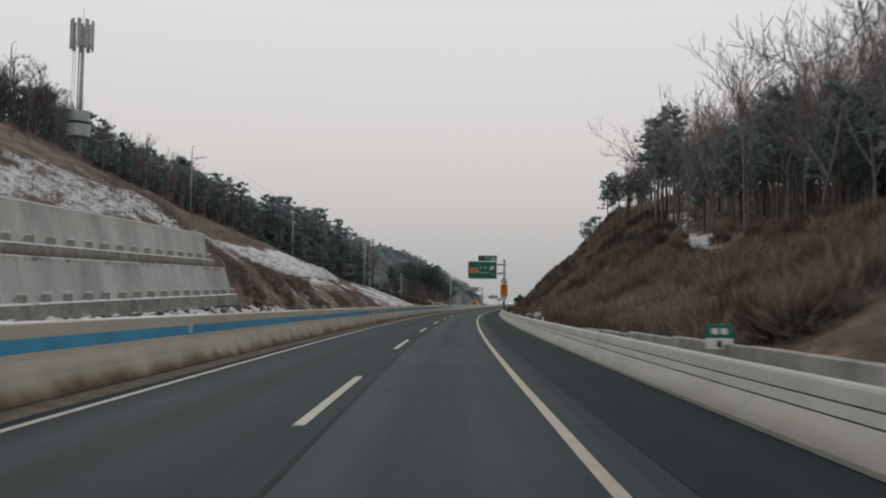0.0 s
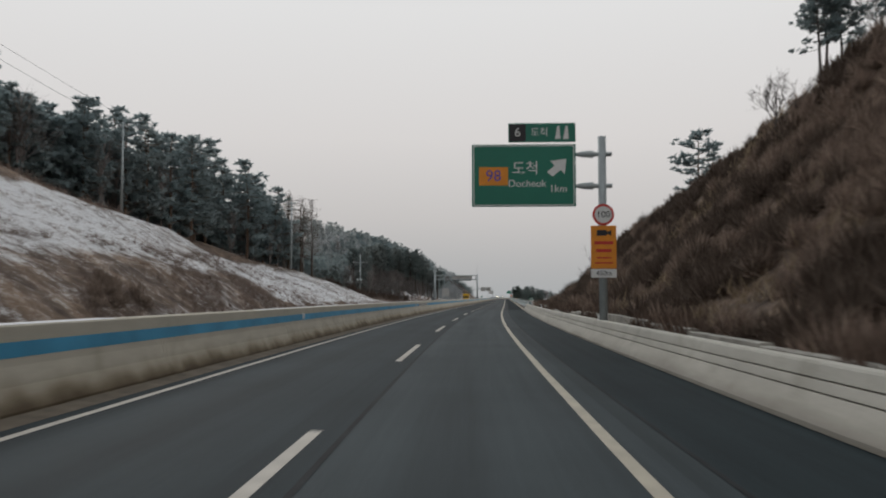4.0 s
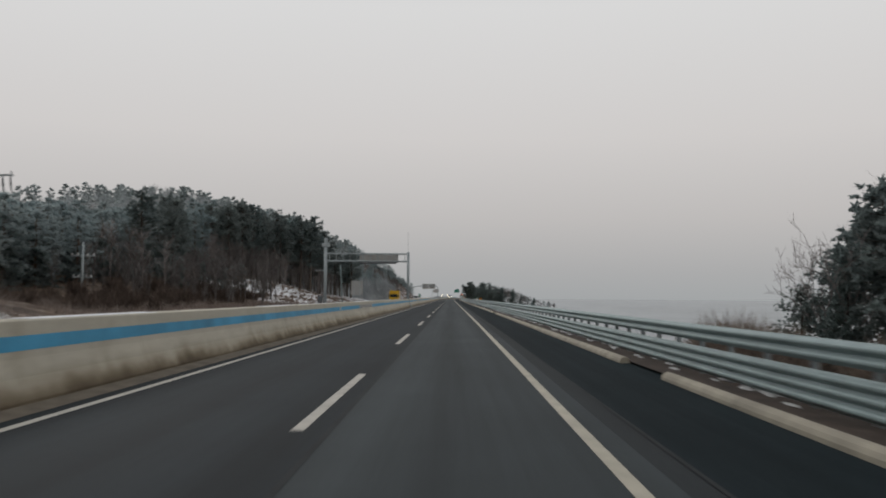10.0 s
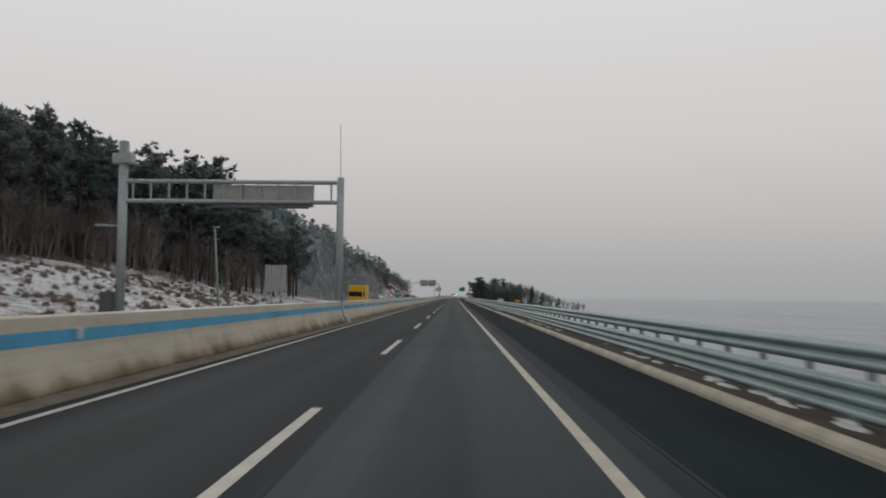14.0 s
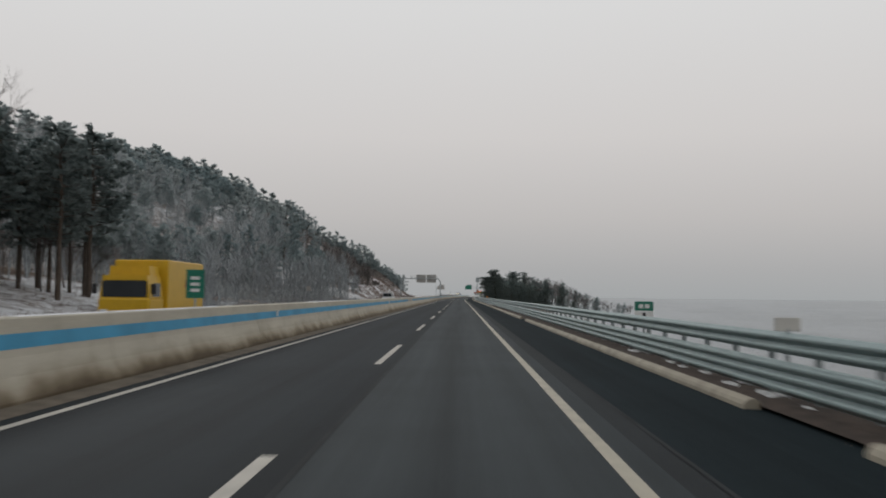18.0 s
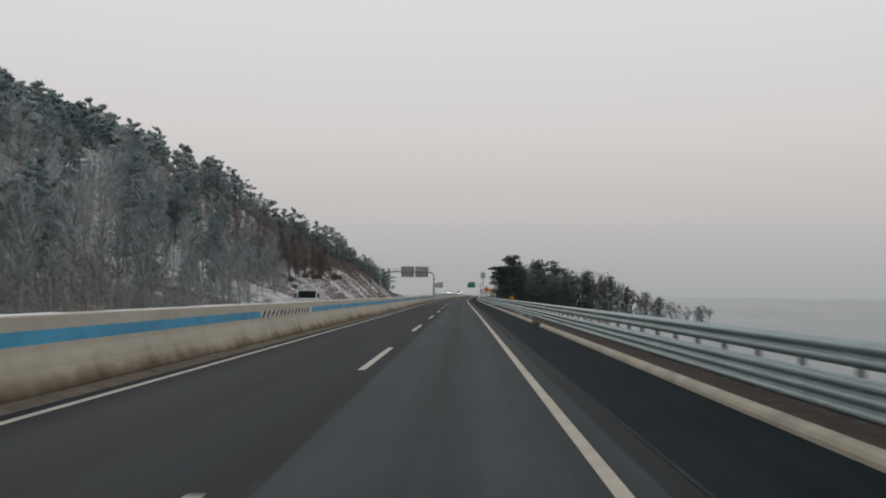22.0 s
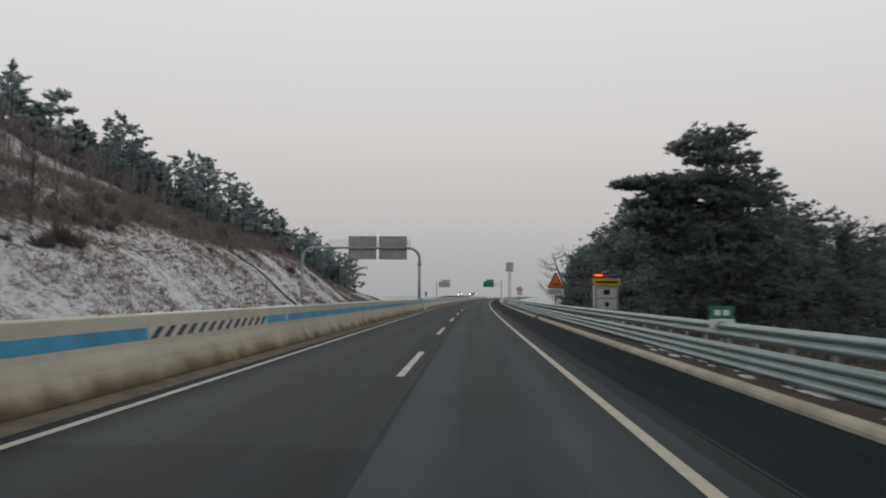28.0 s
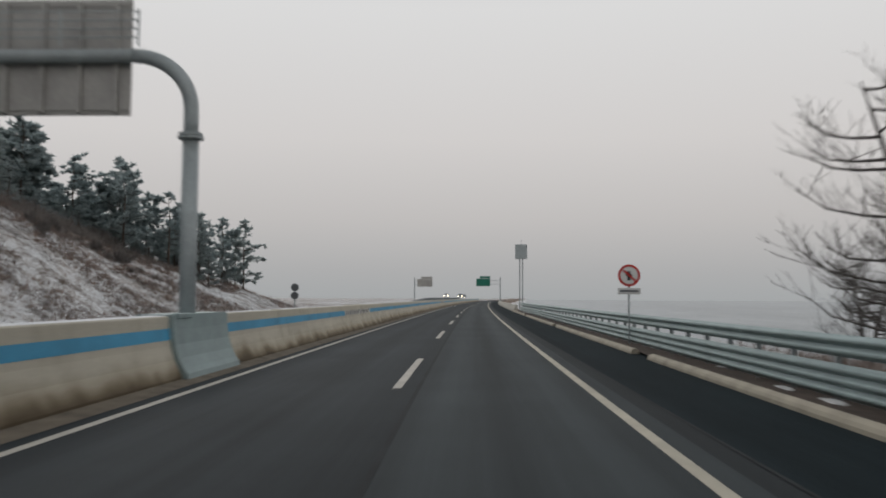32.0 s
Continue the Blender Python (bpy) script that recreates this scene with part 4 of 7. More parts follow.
mz = height(109.5, -47.6)
mast = thing("antenna_mast", stand(109.5, -47.6, mz), "grey telecom mast with panel antennas and round platforms", "antenna mast")
part("shaft", Shape().tube([(0.15, 0, -0.5), (0.15, 0, 36.5 - mz)], [0.28, 0.20], 12), STEEL_GREY, mast, smooth=True)
part("second_shaft", Shape().tube([(-0.35, 0.1, 24.5 - mz), (-0.35, 0.1, 34.0 - mz)], 0.09, 8), STEEL_GREY, mast)
ladder = Shape()
for x in (-1.05, -0.7):
    ladder.tube([(x, -0.1, 26 - mz), (x, -0.1, 34 - mz)], 0.03, 5)
for k in range(22):
    ladder.tube([(-1.05, -0.1, 26.2 + k * 0.36 - mz), (-0.7, -0.1, 26.2 + k * 0.36 - mz)], 0.02, 4)
part("ladder", ladder, STEEL_GREY, mast, "thin steel ladder")
for z0, z1, r in ((22.2, 23.8, 1.45), (24.1, 25.3, 1.3)):
    deck = Shape().tube([(0, 0, z0 - mz), (0, 0, z0 + 0.15 - mz)], r, 18)
    deck.tube([(0, 0, z0 - mz), (0, 0, z1 - mz)], r, 18, caps=False).tube([(0, 0, z0 - mz), (0, 0, z1 - mz)], r - 0.05, 18, caps=False)
    part("platform", deck, STEEL_GREY, mast, "round steel platform screen")
part("brace", Shape().tube([(-0.2, 0, 20.8 - mz), (-1.1, 0, 22.2 - mz)], 0.07, 6), STEEL_GREY, mast)
for k in range(9):
    a = 2 * math.pi * k / 9
    x, y = 1.35 * math.cos(a), 1.35 * math.sin(a)
    pa = Shape().box(-0.24, 0.24, -0.09, 0.09, -1.9, 1.9, 0.04)
    part("panel_antenna", pa, ALUMINIUM, mast, at=pose(x, y, 35.4 - mz, 0, 0, math.degrees(a) + 90))
for z in (34.2, 36.6):
    ring = Shape()
    ring.tube([(1.15 * math.cos(t), 1.15 * math.sin(t), z - mz) for t in np.linspace(0, 2 * math.pi, 19)], 0.05, 5)
    for k in range(3):
        a = 2 * math.pi * k / 3
        ring.tube([(0.1, 0, z - mz), (1.15 * math.cos(a), 1.15 * math.sin(a), z - mz)], 0.05, 5)
    part("antenna_ring", ring, STEEL_GREY, mast)
part("rod", Shape().tube([(0.15, 0, 36.4 - mz), (0.15, 0, 38.9 - mz)], 0.03, 5), STEEL_GREY, mast)

# ---- direction sign on a side pole ----
POST = [(0, 0, -0.3), (0, 0, 8.0)]
sg = thing("direction_sign", stand(125.5, 6.98), "green exit direction sign on a grey cantilever pole", "road sign")
part("pole", Shape().tube(POST, 0.16, 14), STEEL_GREY, sg, smooth=True)
part("base_plate", Shape().box(-0.35, 0.35, -0.35, 0.35, 0.0, 0.06, 0.01), STEEL_GREY, sg)
for z in (6.05, 7.3):
    part("arm", Shape().tube([(0.38, 0, z), (-0.35, 0, z)], 0.09, 10).tube([(-0.35, 0, z), (-0.75, 0, z), (-1.05, 0, z)], [0.15, 0.12, 0.06], 10).tube([(-1.0, 0.02, z), (-4.6, 0.05, z)], 0.055, 8), STEEL_GREY, sg)
panel = part("main_panel", Shape().box(-5.1, -1.03, -0.09, -0.03, 5.24, 7.70, 0.02), GREEN, sg, "green panel with white border")
B = 0.035
for x0, x1, z0, z1 in ((-5.04, -1.09, 5.28, 5.28 + B), (-5.04, -1.09, 7.66 - B, 7.66), (-5.04, -5.04 + B, 5.28, 7.66), (-1.09 - B, -1.09, 5.28, 7.66)):
    part("border", Shape().box(x0, x1, -0.096, -0.088, z0, z1), SIGN_WHITE, panel)
part("route_plate", Shape().box(-4.82, -3.68, -0.098, -0.088, 6.08, 6.80, 0.01), ORANGE, panel, "orange route number plate")
lettering("98", 0.62, PURPLE, panel, (-4.25, -0.104, 6.44), "route_number")
lettering("도척", 0.58, SIGN_WHITE, panel, (-3.0, -0.098, 6.72), "place_name")
lettering("Docheok", 0.40, SIGN_WHITE, panel, (-2.93, -0.098, 6.14), "place_name")
lettering("1km", 0.40, SIGN_WHITE, panel, (-1.72, -0.098, 5.93), "distance")
arrow = Shape().prism([(-2.15, 6.60), (-1.86, 6.85), (-2.02, 7.03), (-1.40, 7.12), (-1.46, 6.52), (-1.62, 6.68), (-1.93, 6.42)], -0.098, -0.088)
part("arrow", arrow, SIGN_WHITE, panel)
top = part("exit_panel", Shape().box(-3.66, -1.03, -0.09, -0.03, 7.78, 8.54, 0.02), GREEN, sg, "narrow green exit number panel")
part("number_plate", Shape().box(-3.62, -2.98, -0.098, -0.088, 7.82, 8.50), SIGN_BLACK, top)
lettering("6", 0.5, SIGN_WHITE, top, (-3.3, -0.102, 8.16), "exit_number")
lettering("도척", 0.38, SIGN_WHITE, top, (-2.44, -0.098, 8.16), "place_name")
for x in (-1.72, -1.40):
    part("junction_mark", Shape().prism([(x - 0.12, 7.9), (x + 0.1, 7.9), (x + 0.06, 8.42), (x - 0.02, 8.42)], -0.098, -0.088), SIGN_WHITE, top)
spd = part("speed_sign", Shape().disc((0.0, -0.22, 4.9), 0.42, 0.03), RED, sg, "round white speed limit sign with red rim")
part("face", Shape().disc((0.0, -0.226, 4.9), 0.33, 0.01), SIGN_WHITE, spd)
lettering("100", 0.36, SIGN_BLACK, spd, (0.0, -0.232, 4.9), "speed_number")
cs = part("camera_notice", Shape().box(-0.49, 0.49, -0.24, -0.2, 2.80, 4.47, 0.02), ORANGE, sg, "orange camera notice panel")
part("camera_symbol", Shape().box(-0.26, 0.12, -0.25, -0.238, 4.08, 4.30).prism([(0.12, 4.15), (0.3, 4.08), (0.3, 4.30), (0.12, 4.23)], -0.25, -0.238), SIGN_BLACK, cs)
for z, w, h in ((3.80, 0.36, 0.12), (3.50, 0.30, 0.12), (3.22, 0.28, 0.05), (3.02, 0.34, 0.05)):
    part("text_bar", Shape().box(-w, w, -0.247, -0.238, z - h / 2, z + h / 2), RED, cs)
ds = part("distance_plate", Shape().box(-0.49, 0.49, -0.24, -0.2, 2.45, 2.78, 0.01), SIGN_WHITE, sg, "white distance plate")
lettering("450m", 0.27, SIGN_BLACK, ds, (0.0, -0.246, 2.62), "distance")


# ---- overhead gantry with a message board, seen from behind ----
gx0, gx1 = -18.1, -4.9
gz = thing("overhead_gantry", stand(361.5, 0), "grey steel overhead gantry with a message board seen from behind", "gantry")
part("right_column", Shape().tube([(gx1, 0, 0.0), (gx1, 0, 8.75)], 0.22, 14), STEEL_GREY, gz, smooth=True)
part("left_column", Shape().tube([(gx0, 0, 0.0), (gx0, 0, 9.6)], 0.27, 14), STEEL_GREY, gz, smooth=True)
part("column_sleeve", Shape().prism([(-4.38, 0.30), (-4.52, 0.46), (-4.60, 0.72), (-4.64, 1.31), (-5.2, 1.31), (-5.2, 0.30)], -0.30, 0.32), STEEL_GREY, gz, "steel sleeve over the barrier")
part("sleeve_foot", Shape().prism([(-4.20, 0.03), (-4.36, 0.34), (-5.2, 0.34), (-5.2, 0.03)], -0.42, 0.44), STEEL, gz, "flared steel foot of the sleeve")
for z in (7.25, 8.45):
    part("beam", Shape().tube([(gx0, 0, z), (gx1, 0, z)], 0.13, 10), STEEL_GREY, gz)
for x in np.linspace(gx0 + 0.6, gx1 - 0.55, 12):
    part("strut", Shape().box(x - 0.05, x + 0.05, -0.05, 0.05, 7.25, 8.45), STEEL_GREY, gz)
board = part("message_board", Shape().box(-12.7, -6.6, 0.22, 0.62, 7.0, 8.30, 0.04), ALUMINIUM, gz, "long grey back of a message board")
for x in np.linspace(-12.2, -7.1, 5):
    part("rib", Shape().box(x - 0.04, x + 0.04, 0.16, 0.225, 7.02, 8.28), STEEL_GREY, board)
part("sensor_bar", Shape().box(-12.6, -6.8, -0.2, 0.1, 6.86, 7.02, 0.02), STEEL_DARK, gz)
for x in (-12.4, -11.2, -9.7, -8.2, -6.9):
    part("hanger", Shape().box(x - 0.08, x + 0.08, -0.1, 0.05, 6.85, 7.1, 0.01), STEEL_DARK, gz)
part("whip_antenna", Shape().tube([(gx1, 0, 8.7), (gx1 - 0.05, 0, 12.0)], 0.02, 5), STEEL_GREY, gz)
part("equipment_pod", Shape().box(gx0 - 0.6, gx0 + 0.6, -0.35, 0.35, 9.5, 10.1, 0.05).box(gx0 - 0.25, gx0 + 0.25, -0.25, 0.25, 10.1, 10.9, 0.05), STEEL_GREY, gz, "grey equipment boxes on the column")
part("lamp_arm", Shape().tube([(gx0, 0, 5.7), (gx0 - 1.0, 0, 5.75)], 0.05, 6).box(gx0 - 1.6, gx0 - 0.9, -0.15, 0.15, 5.7, 5.82, 0.03), STEEL_GREY, gz)
part("cabinet", Shape().box(gx0 - 1.1, gx0 - 0.4, -0.4, 0.3, 0.4, 1.75, 0.03), STEEL_DARK, gz, "dark control cabinet")
part("guard_base", Shape().box(gx0 - 0.5, gx0 + 0.5, -0.5, 0.5, -0.1, 0.35, 0.04), CONCRETE_WALL, gz)

lp = thing("lamp_post", stand(383, -18.2, height(383, -18.2)), "slim pale lamp post on the snowy verge", "lamp post")
lh = 7.3 - height(383, -18.2)
part("shaft", Shape().tube([(0.25, 0, -0.4), (-0.25, 0, lh)], [0.10, 0.07], 8), STEEL, lp, smooth=True)
part("head", Shape().box(-0.36, 0.12, -0.12, 0.12, lh - 0.05, lh + 0.09, 0.03), STEEL, lp)

pb = thing("sign_panel", stand(405, -17.7), "pale blank back of a two-post traffic sign", "road sign")
part("panel", Shape().box(-1.2, 1.2, 0.0, 0.05, 1.95, 4.9, 0.02), ALUMINIUM, pb)
for x in (-0.55, 0.58):
    part("post", Shape().tube([(x, -0.06, -0.3), (x, -0.06, 4.85)], 0.06, 8), STEEL_GREY, pb)
for z in (2.3, 2.9, 3.5, 4.1, 4.6):
    part("rail", Shape().box(-1.15, 1.15, -0.04, 0.0, z - 0.03, z + 0.03), STEEL_GREY, pb)
sb = thing("sign_panel", stand(608, -35.5, height(608, -35.5)), "small pale back of a sign on the far side", "road sign")
part("panel", Shape().box(-1.0, 1.0, 0.0, 0.05, 1.2, 3.2, 0.02), ALUMINIUM, sb)
part("post", Shape().tube([(0, -0.05, -1.0), (0, -0.05, 3.1)], 0.07, 8), STEEL_GREY, sb)

# ---- arched sign frame over the far carriageway ----
va = thing("arch_sign_frame", stand(697.8, 0.05), "grey tubular arch frame carrying two sign panels seen from behind", "sign frame")
ARC0, ARC1, BZ = -18.95, -5.1, 7.25
arch_r = [(ARC1, 0, z) for z in (5.35, 5.7, 6.0)] + [(ARC1 - 1.35 * (1 - math.cos(t)), 0, 6.0 + 1.25 * math.sin(t)) for t in np.linspace(0.2, math.pi / 2, 8)]
arch_l = [(ARC0, 0, z) for z in (5.35, 5.7, 6.0)] + [(ARC0 + 1.35 * (1 - math.cos(t)), 0, 6.0 + 1.25 * math.sin(t)) for t in np.linspace(0.2, math.pi / 2, 8)]
for x, nm in ((ARC1, "post"), (ARC0, "post")):
    part(nm, Shape().tube([(x, 0, 0.0), (x, 0, 5.4)], 0.185, 16), STEEL_GREY, va, smooth=True)
    part("collar", Shape().tube([(x, 0, 5.30), (x, 0, 5.36)], 0.29, 16), STEEL_GREY, va)
    part("collar", Shape().tube([(x, 0, 5.38), (x, 0, 5.44)], 0.27, 16), STEEL_GREY, va)
part("bend", Shape().tube(arch_r, 0.17, 14), STEEL_GREY, va, smooth=True)
part("bend", Shape().tube(arch_l, 0.17, 14), STEEL_GREY, va, smooth=True)
part("beam", Shape().tube([(ARC1 - 1.3, 0, BZ), (ARC0 + 1.3, 0, BZ)], 0.16, 14), STEEL_GREY, va, smooth=True)
for x0, x1 in ((-13.55, -10.22), (-9.92, -6.6)):
    pn = part("panel", Shape().box(x0, x1, 0.20, 0.25, 5.9, 8.66, 0.02), ALUMINIUM, va, "ribbed aluminium back of a sign panel")
    for x in np.linspace(x0 + 0.35, x1 - 0.35, 4):
        part("rib", Shape().box(x - 0.06, x + 0.06, 0.10, 0.20, 5.95, 8.6, 0.01), ALUMINIUM, pn)
    for z in (6.05, 7.25, 8.5):
        part("crossrail", Shape().box(x0 + 0.04, x1 - 0.04, 0.16, 0.2, z - 0.03, z + 0.03), ALUMINIUM, pn)
for z in (7.55, 7.75, 7.95, 8.15):
    part("walk_rail", Shape().tube([(-15.6, -0.45, z), (-6.2, -0.45, z)], 0.02, 6), STEEL_GREY, va)
for x in (-15.6, -12.5, -10.07, -8.0, -6.2):
    part("walk_post", Shape().tube([(x, -0.45, 7.35), (x, -0.45, 8.2)], 0.025, 6), STEEL_GREY, va)
part("base_box", Shape().prism([(-4.33, 0.03), (-4.36, 0.14), (-4.43, 0.24), (-4.54, 0.45), (-4.62, 0.72), (-4.66, 1.02), (-4.68, 1.33), (-5.46, 1.33), (-5.46, 0.03)], -2.15, 1.75), STEEL, va, "galvanised steel sleeve over the barrier")
part("base_lid", Shape().box(-4.80, -4.64, -1.95, -1.0, 1.24, 1.35, 0.015), STEEL, va)


# ---- small roadside signs ----
def km_marker(s, l, z0, label):
    ob = thing("distance_marker", stand(s, l), label, "distance marker", "green distance markers")
    part("post", Shape().tube([(0, 0, -0.6), (0, 0, z0 + 0.4)], 0.035, 8), STEEL_GREY, ob)
    up = part("upper_plate", Shape().box(-0.30, 0.30, -0.05, -0.02, z0 + 0.25, z0 + 0.55, 0.01), GREEN, ob, "green plate with white bars")
    for x, w in ((-0.1, 0.07), (0.1, 0.07)):
        part("number_bar", Shape().box(x - w, x + w, -0.056, -0.048, z0 + 0.33, z0 + 0.46), SIGN_WHITE, up)
    lo = part("lower_plate", Shape().box(-0.30, 0.30, -0.05, -0.02, z0, z0 + 0.245, 0.01), SIGN_WHITE, ob, "white plate with a dark bar")
    part("number_bar", Shape().box(-0.05, 0.05, -0.056, -0.048, z0 + 0.05, z0 + 0.19), SIGN_BLACK, lo)


km_marker(21.5, 7.9, 0.78, "green and white distance marker behind the parapet")
km_marker(220.8, 7.8, 1.08, "green and white distance marker behind the guardrail")
km_marker(421.5, 7.9, 1.0, "green and white distance marker over the guardrail")
km_marker(617.3, 7.45, 0.95, "green and white distance marker before dark pines")
ml = thing("kilometre_sign", stand(416.1, -4.95, 1.29), "small green sign on the median barrier", "road sign")
part("post", Shape().tube([(0, 0, 0), (0, 0, 0.95)], 0.03, 8), STEEL_GREY, ml)
mp_ = part("plate", Shape().box(-0.24, 0.24, -0.04, -0.02, 0.25, 1.0, 0.01), GREEN, ml, "green plate with white marks")
for z in (0.42, 0.58, 0.74):
    part("mark", Shape().box(-0.12, 0.12, -0.046, -0.038, z, z + 0.08), SIGN_WHITE, mp_)


def notice_box(s, z):
    ob = thing("orange_box", stand(s, 7.42), "small orange roadside box on a short post", "roadside box", "orange boxes")
    part("post", Shape().tube([(0, 0, -0.2), (0, 0, z)], 0.04, 6), STEEL_GREY, ob)
    part("box", Shape().box(-0.21, 0.21, -0.05, 0.05, z - 0.03, z + 0.19, 0.02), ORANGE, ob, "orange plastic box")


pl = thing("rail_plate", stand(408.1, 7.45), "faded beige plate on a short post at the guardrail", "roadside plate")
part("post", Shape().tube([(0, 0, -0.2), (0, 0, 1.2)], 0.035, 6), STEEL_GREY, pl)
part("plate", Shape().box(-0.22, 0.22, -0.03, 0.0, 1.15, 1.38, 0.01), BAND_WHITE, pl, "faded beige plate")
notice_box(383.6, 1.24)
notice_box(565.2, 1.26)

cb = thing("speed_camera_cabinet", stand(640.5, 8.27, -0.08) @ Matrix.Diagonal((1.16, 1.0, 1.03, 1.0)), "grey speed camera cabinet with a flashing light bar", "camera cabinet")
part("body", Shape().box(-0.52, 0.52, 0.0, 0.7, 0.0, 2.28, 0.04), CABINET, cb)
win = part("upper_window", Shape().box(-0.40, 0.42, -0.03, 0.0, 1.68, 2.12, 0.01), SIGN_WHITE, cb, "white panel with a dark lens opening")
part("lens", Shape().box(-0.12, 0.14, -0.036, -0.028, 1.84, 2.08), SIGN_BLACK, win)
low = part("lower_panel", Shape().box(-0.40, 0.42, -0.03, 0.0, 1.12, 1.60, 0.01), SIGN_WHITE, cb)
part("shield_mark", Shape().prism([(-0.08, 1.46), (0.12, 1.46), (0.10, 1.28), (0.02, 1.22), (-0.06, 1.28)], -0.036, -0.028), SIGN_BLACK, low)
hd = part("notice_board", Shape().box(-0.60, 0.60, -0.05, 0.0, 2.28, 2.63, 0.01), YELLOW, cb, "yellow notice board")
part("text_bar", Shape().box(-0.46, 0.50, -0.056, -0.048, 2.40, 2.50), SIGN_BLACK, hd)
bar = part("light_bar", Shape().box(-0.58, 0.60, -0.02, 0.18, 2.66, 2.70, 0.01), STEEL_DARK, cb)
part("red_lamp", Shape().box(-0.58, -0.12, -0.04, 0.16, 2.70, 2.86, 0.03), RED, bar, "red lamp housing")
part("lamp_glow", Shape().box(-0.50, -0.18, -0.048, -0.039, 2.75, 2.81), BEACON_RED, bar, "lit red lamp")
part("blue_lamp", Shape().box(0.12, 0.58, -0.04, 0.16, 2.70, 2.84, 0.03), PURPLE, bar, "unlit blue lamp housing")
part("solar_panel", Shape().prism([(-0.15, 2.9), (0.12, 3.02), (0.12, 3.05), (-0.15, 2.93)], 0.0, 0.4).tube([(0, 0.2, 2.65), (0, 0.2, 2.95)], 0.02, 6), STEEL_GREY, cb)

ts = thing("warning_sign", stand(660.45, 7.54, 0.2) @ Matrix.Scale(1.07, 4), "orange triangular warning sign with a white plate below", "road sign")
part("post", Shape().tube([(0, 0.05, -0.7), (0, 0.05, 3.0)], 0.05, 8), STEEL_GREY, ts)
rim = part("triangle", Shape().prism([(-0.56, 1.98), (0.56, 1.98), (0.05, 3.02), (-0.05, 3.02)], -0.03, 0.0), RED, ts, "red-rimmed orange triangle")
part("face", Shape().prism([(-0.43, 2.06), (0.43, 2.06), (0.0, 2.88)], -0.036, -0.029), ORANGE, rim)
for x, w, z in ((-0.12, 0.12, 2.24), (0.14, 0.1, 2.24), (0.0, 0.28, 2.14)):
    part("symbol_bar", Shape().box(x - w, x + w, -0.042, -0.035, z, z + 0.05), BLACK, rim)
pl = part("text_plate", Shape().box(-0.55, 0.55, -0.03, 0.0, 1.50, 1.93, 0.01), SIGN_WHITE, ts, "white plate with grey bars")
for z in (1.62, 1.76):
    part("text_bar", Shape().box(-0.44, 0.44, -0.036, -0.029, z, z + 0.05), STEEL_DARK, pl)

ps = thing("prohibition_sign", stand(710.6, 7.25), "round white prohibition sign with a red ring and a plate", "road sign")
part("post", Shape().tube([(0, 0.05, -0.5), (0, 0.05, 2.9)], 0.035, 8), STEEL_GREY, ps)
pr = part("ring", Shape().disc((0, -0.03, 2.56), 0.41, 0.03), RED, ps, "red ring with a slash")
part("face", Shape().disc((0, -0.036, 2.56), 0.32, 0.01), SIGN_WHITE, pr)
part("symbol", Shape().box(-0.07, 0.05, -0.043, -0.035, 2.38, 2.72).box(-0.14, 0.12, -0.043, -0.035, 2.54, 2.60), SIGN_BLACK, pr, "plain dark symbol bars")
part("slash", Shape().prism([(-0.26, 2.74), (-0.21, 2.79), (0.26, 2.38), (0.21, 2.33)], -0.046, -0.042), RED, pr)
pp = part("plate", Shape().box(-0.42, 0.42, -0.03, 0.0, 1.86, 2.10, 0.01), SIGN_WHITE, ps)
part("text_bar", Shape().box(-0.34, 0.34, -0.036, -0.029, 1.94, 2.02), STEEL_DARK, pp)

cp = thing("equipment_pole", stand(816, 8.6, -0.2), "tall twin pole with a grey square box on top", "pole")
for x in (-0.22, 0.22):
    part("shaft", Shape().tube([(x, 0, -1.0), (x, 0, 8.4)], 0.10, 8), STEEL_GREY, cp)
part("box", Shape().box(-0.95, 0.95, -0.25, 0.25, 8.1, 10.4, 0.05), STEEL_GREY, cp, "grey square equipment box")
part("rod", Shape().tube([(0, 0, 10.4), (0, 0, 11.2)], 0.04, 6), STEEL_GREY, cp)


def far_sign(s, l, label, mat, w, h, z, pole_l):
    ob = thing("distant_sign", stand(s, l), label, "road sign")
    part("panel", Shape().box(-w / 2, w / 2, 0, 0.06, z, z + h, 0.02), mat, ob)
    part("upper_panel", Shape().box(-w / 4, w / 2, 0, 0.06, z + h + 0.06, z + h + 0.7, 0.02), mat, ob)
    x = pole_l - l
    part("pole", Shape().tube([(x, 0.1, -0.3), (x, 0.1, z + h + 0.4)], 0.16, 8), STEEL_GREY, ob)
    for zz in (z + 0.6, z + h - 0.6):
        part("arm", Shape().tube([(x, 0.12, zz), (-w / 2, 0.12, zz)], 0.07, 6), STEEL_GREY, ob)


far_sign(930, 2.0, "green direction sign far ahead on a side pole", GREEN, 4.0, 2.2, 5.1, 6.9)
far_sign(930, -15.0, "grey back of a sign far down the opposite lanes", ALUMINIUM, 4.4, 2.2, 4.9, -18.0)
rm = thing("round_marker", stand(709.6, -5.0, 1.29), "pair of dark round delineator discs on the barrier", "delineator")
part("post", Shape().tube([(0, 0, 0), (0, 0, 0.8)], 0.025, 6), STEEL_GREY, rm)
for z in (0.46, 0.76):
    part("disc", Shape().disc((0, -0.03, z), 0.14, 0.03), STEEL_DARK, rm)

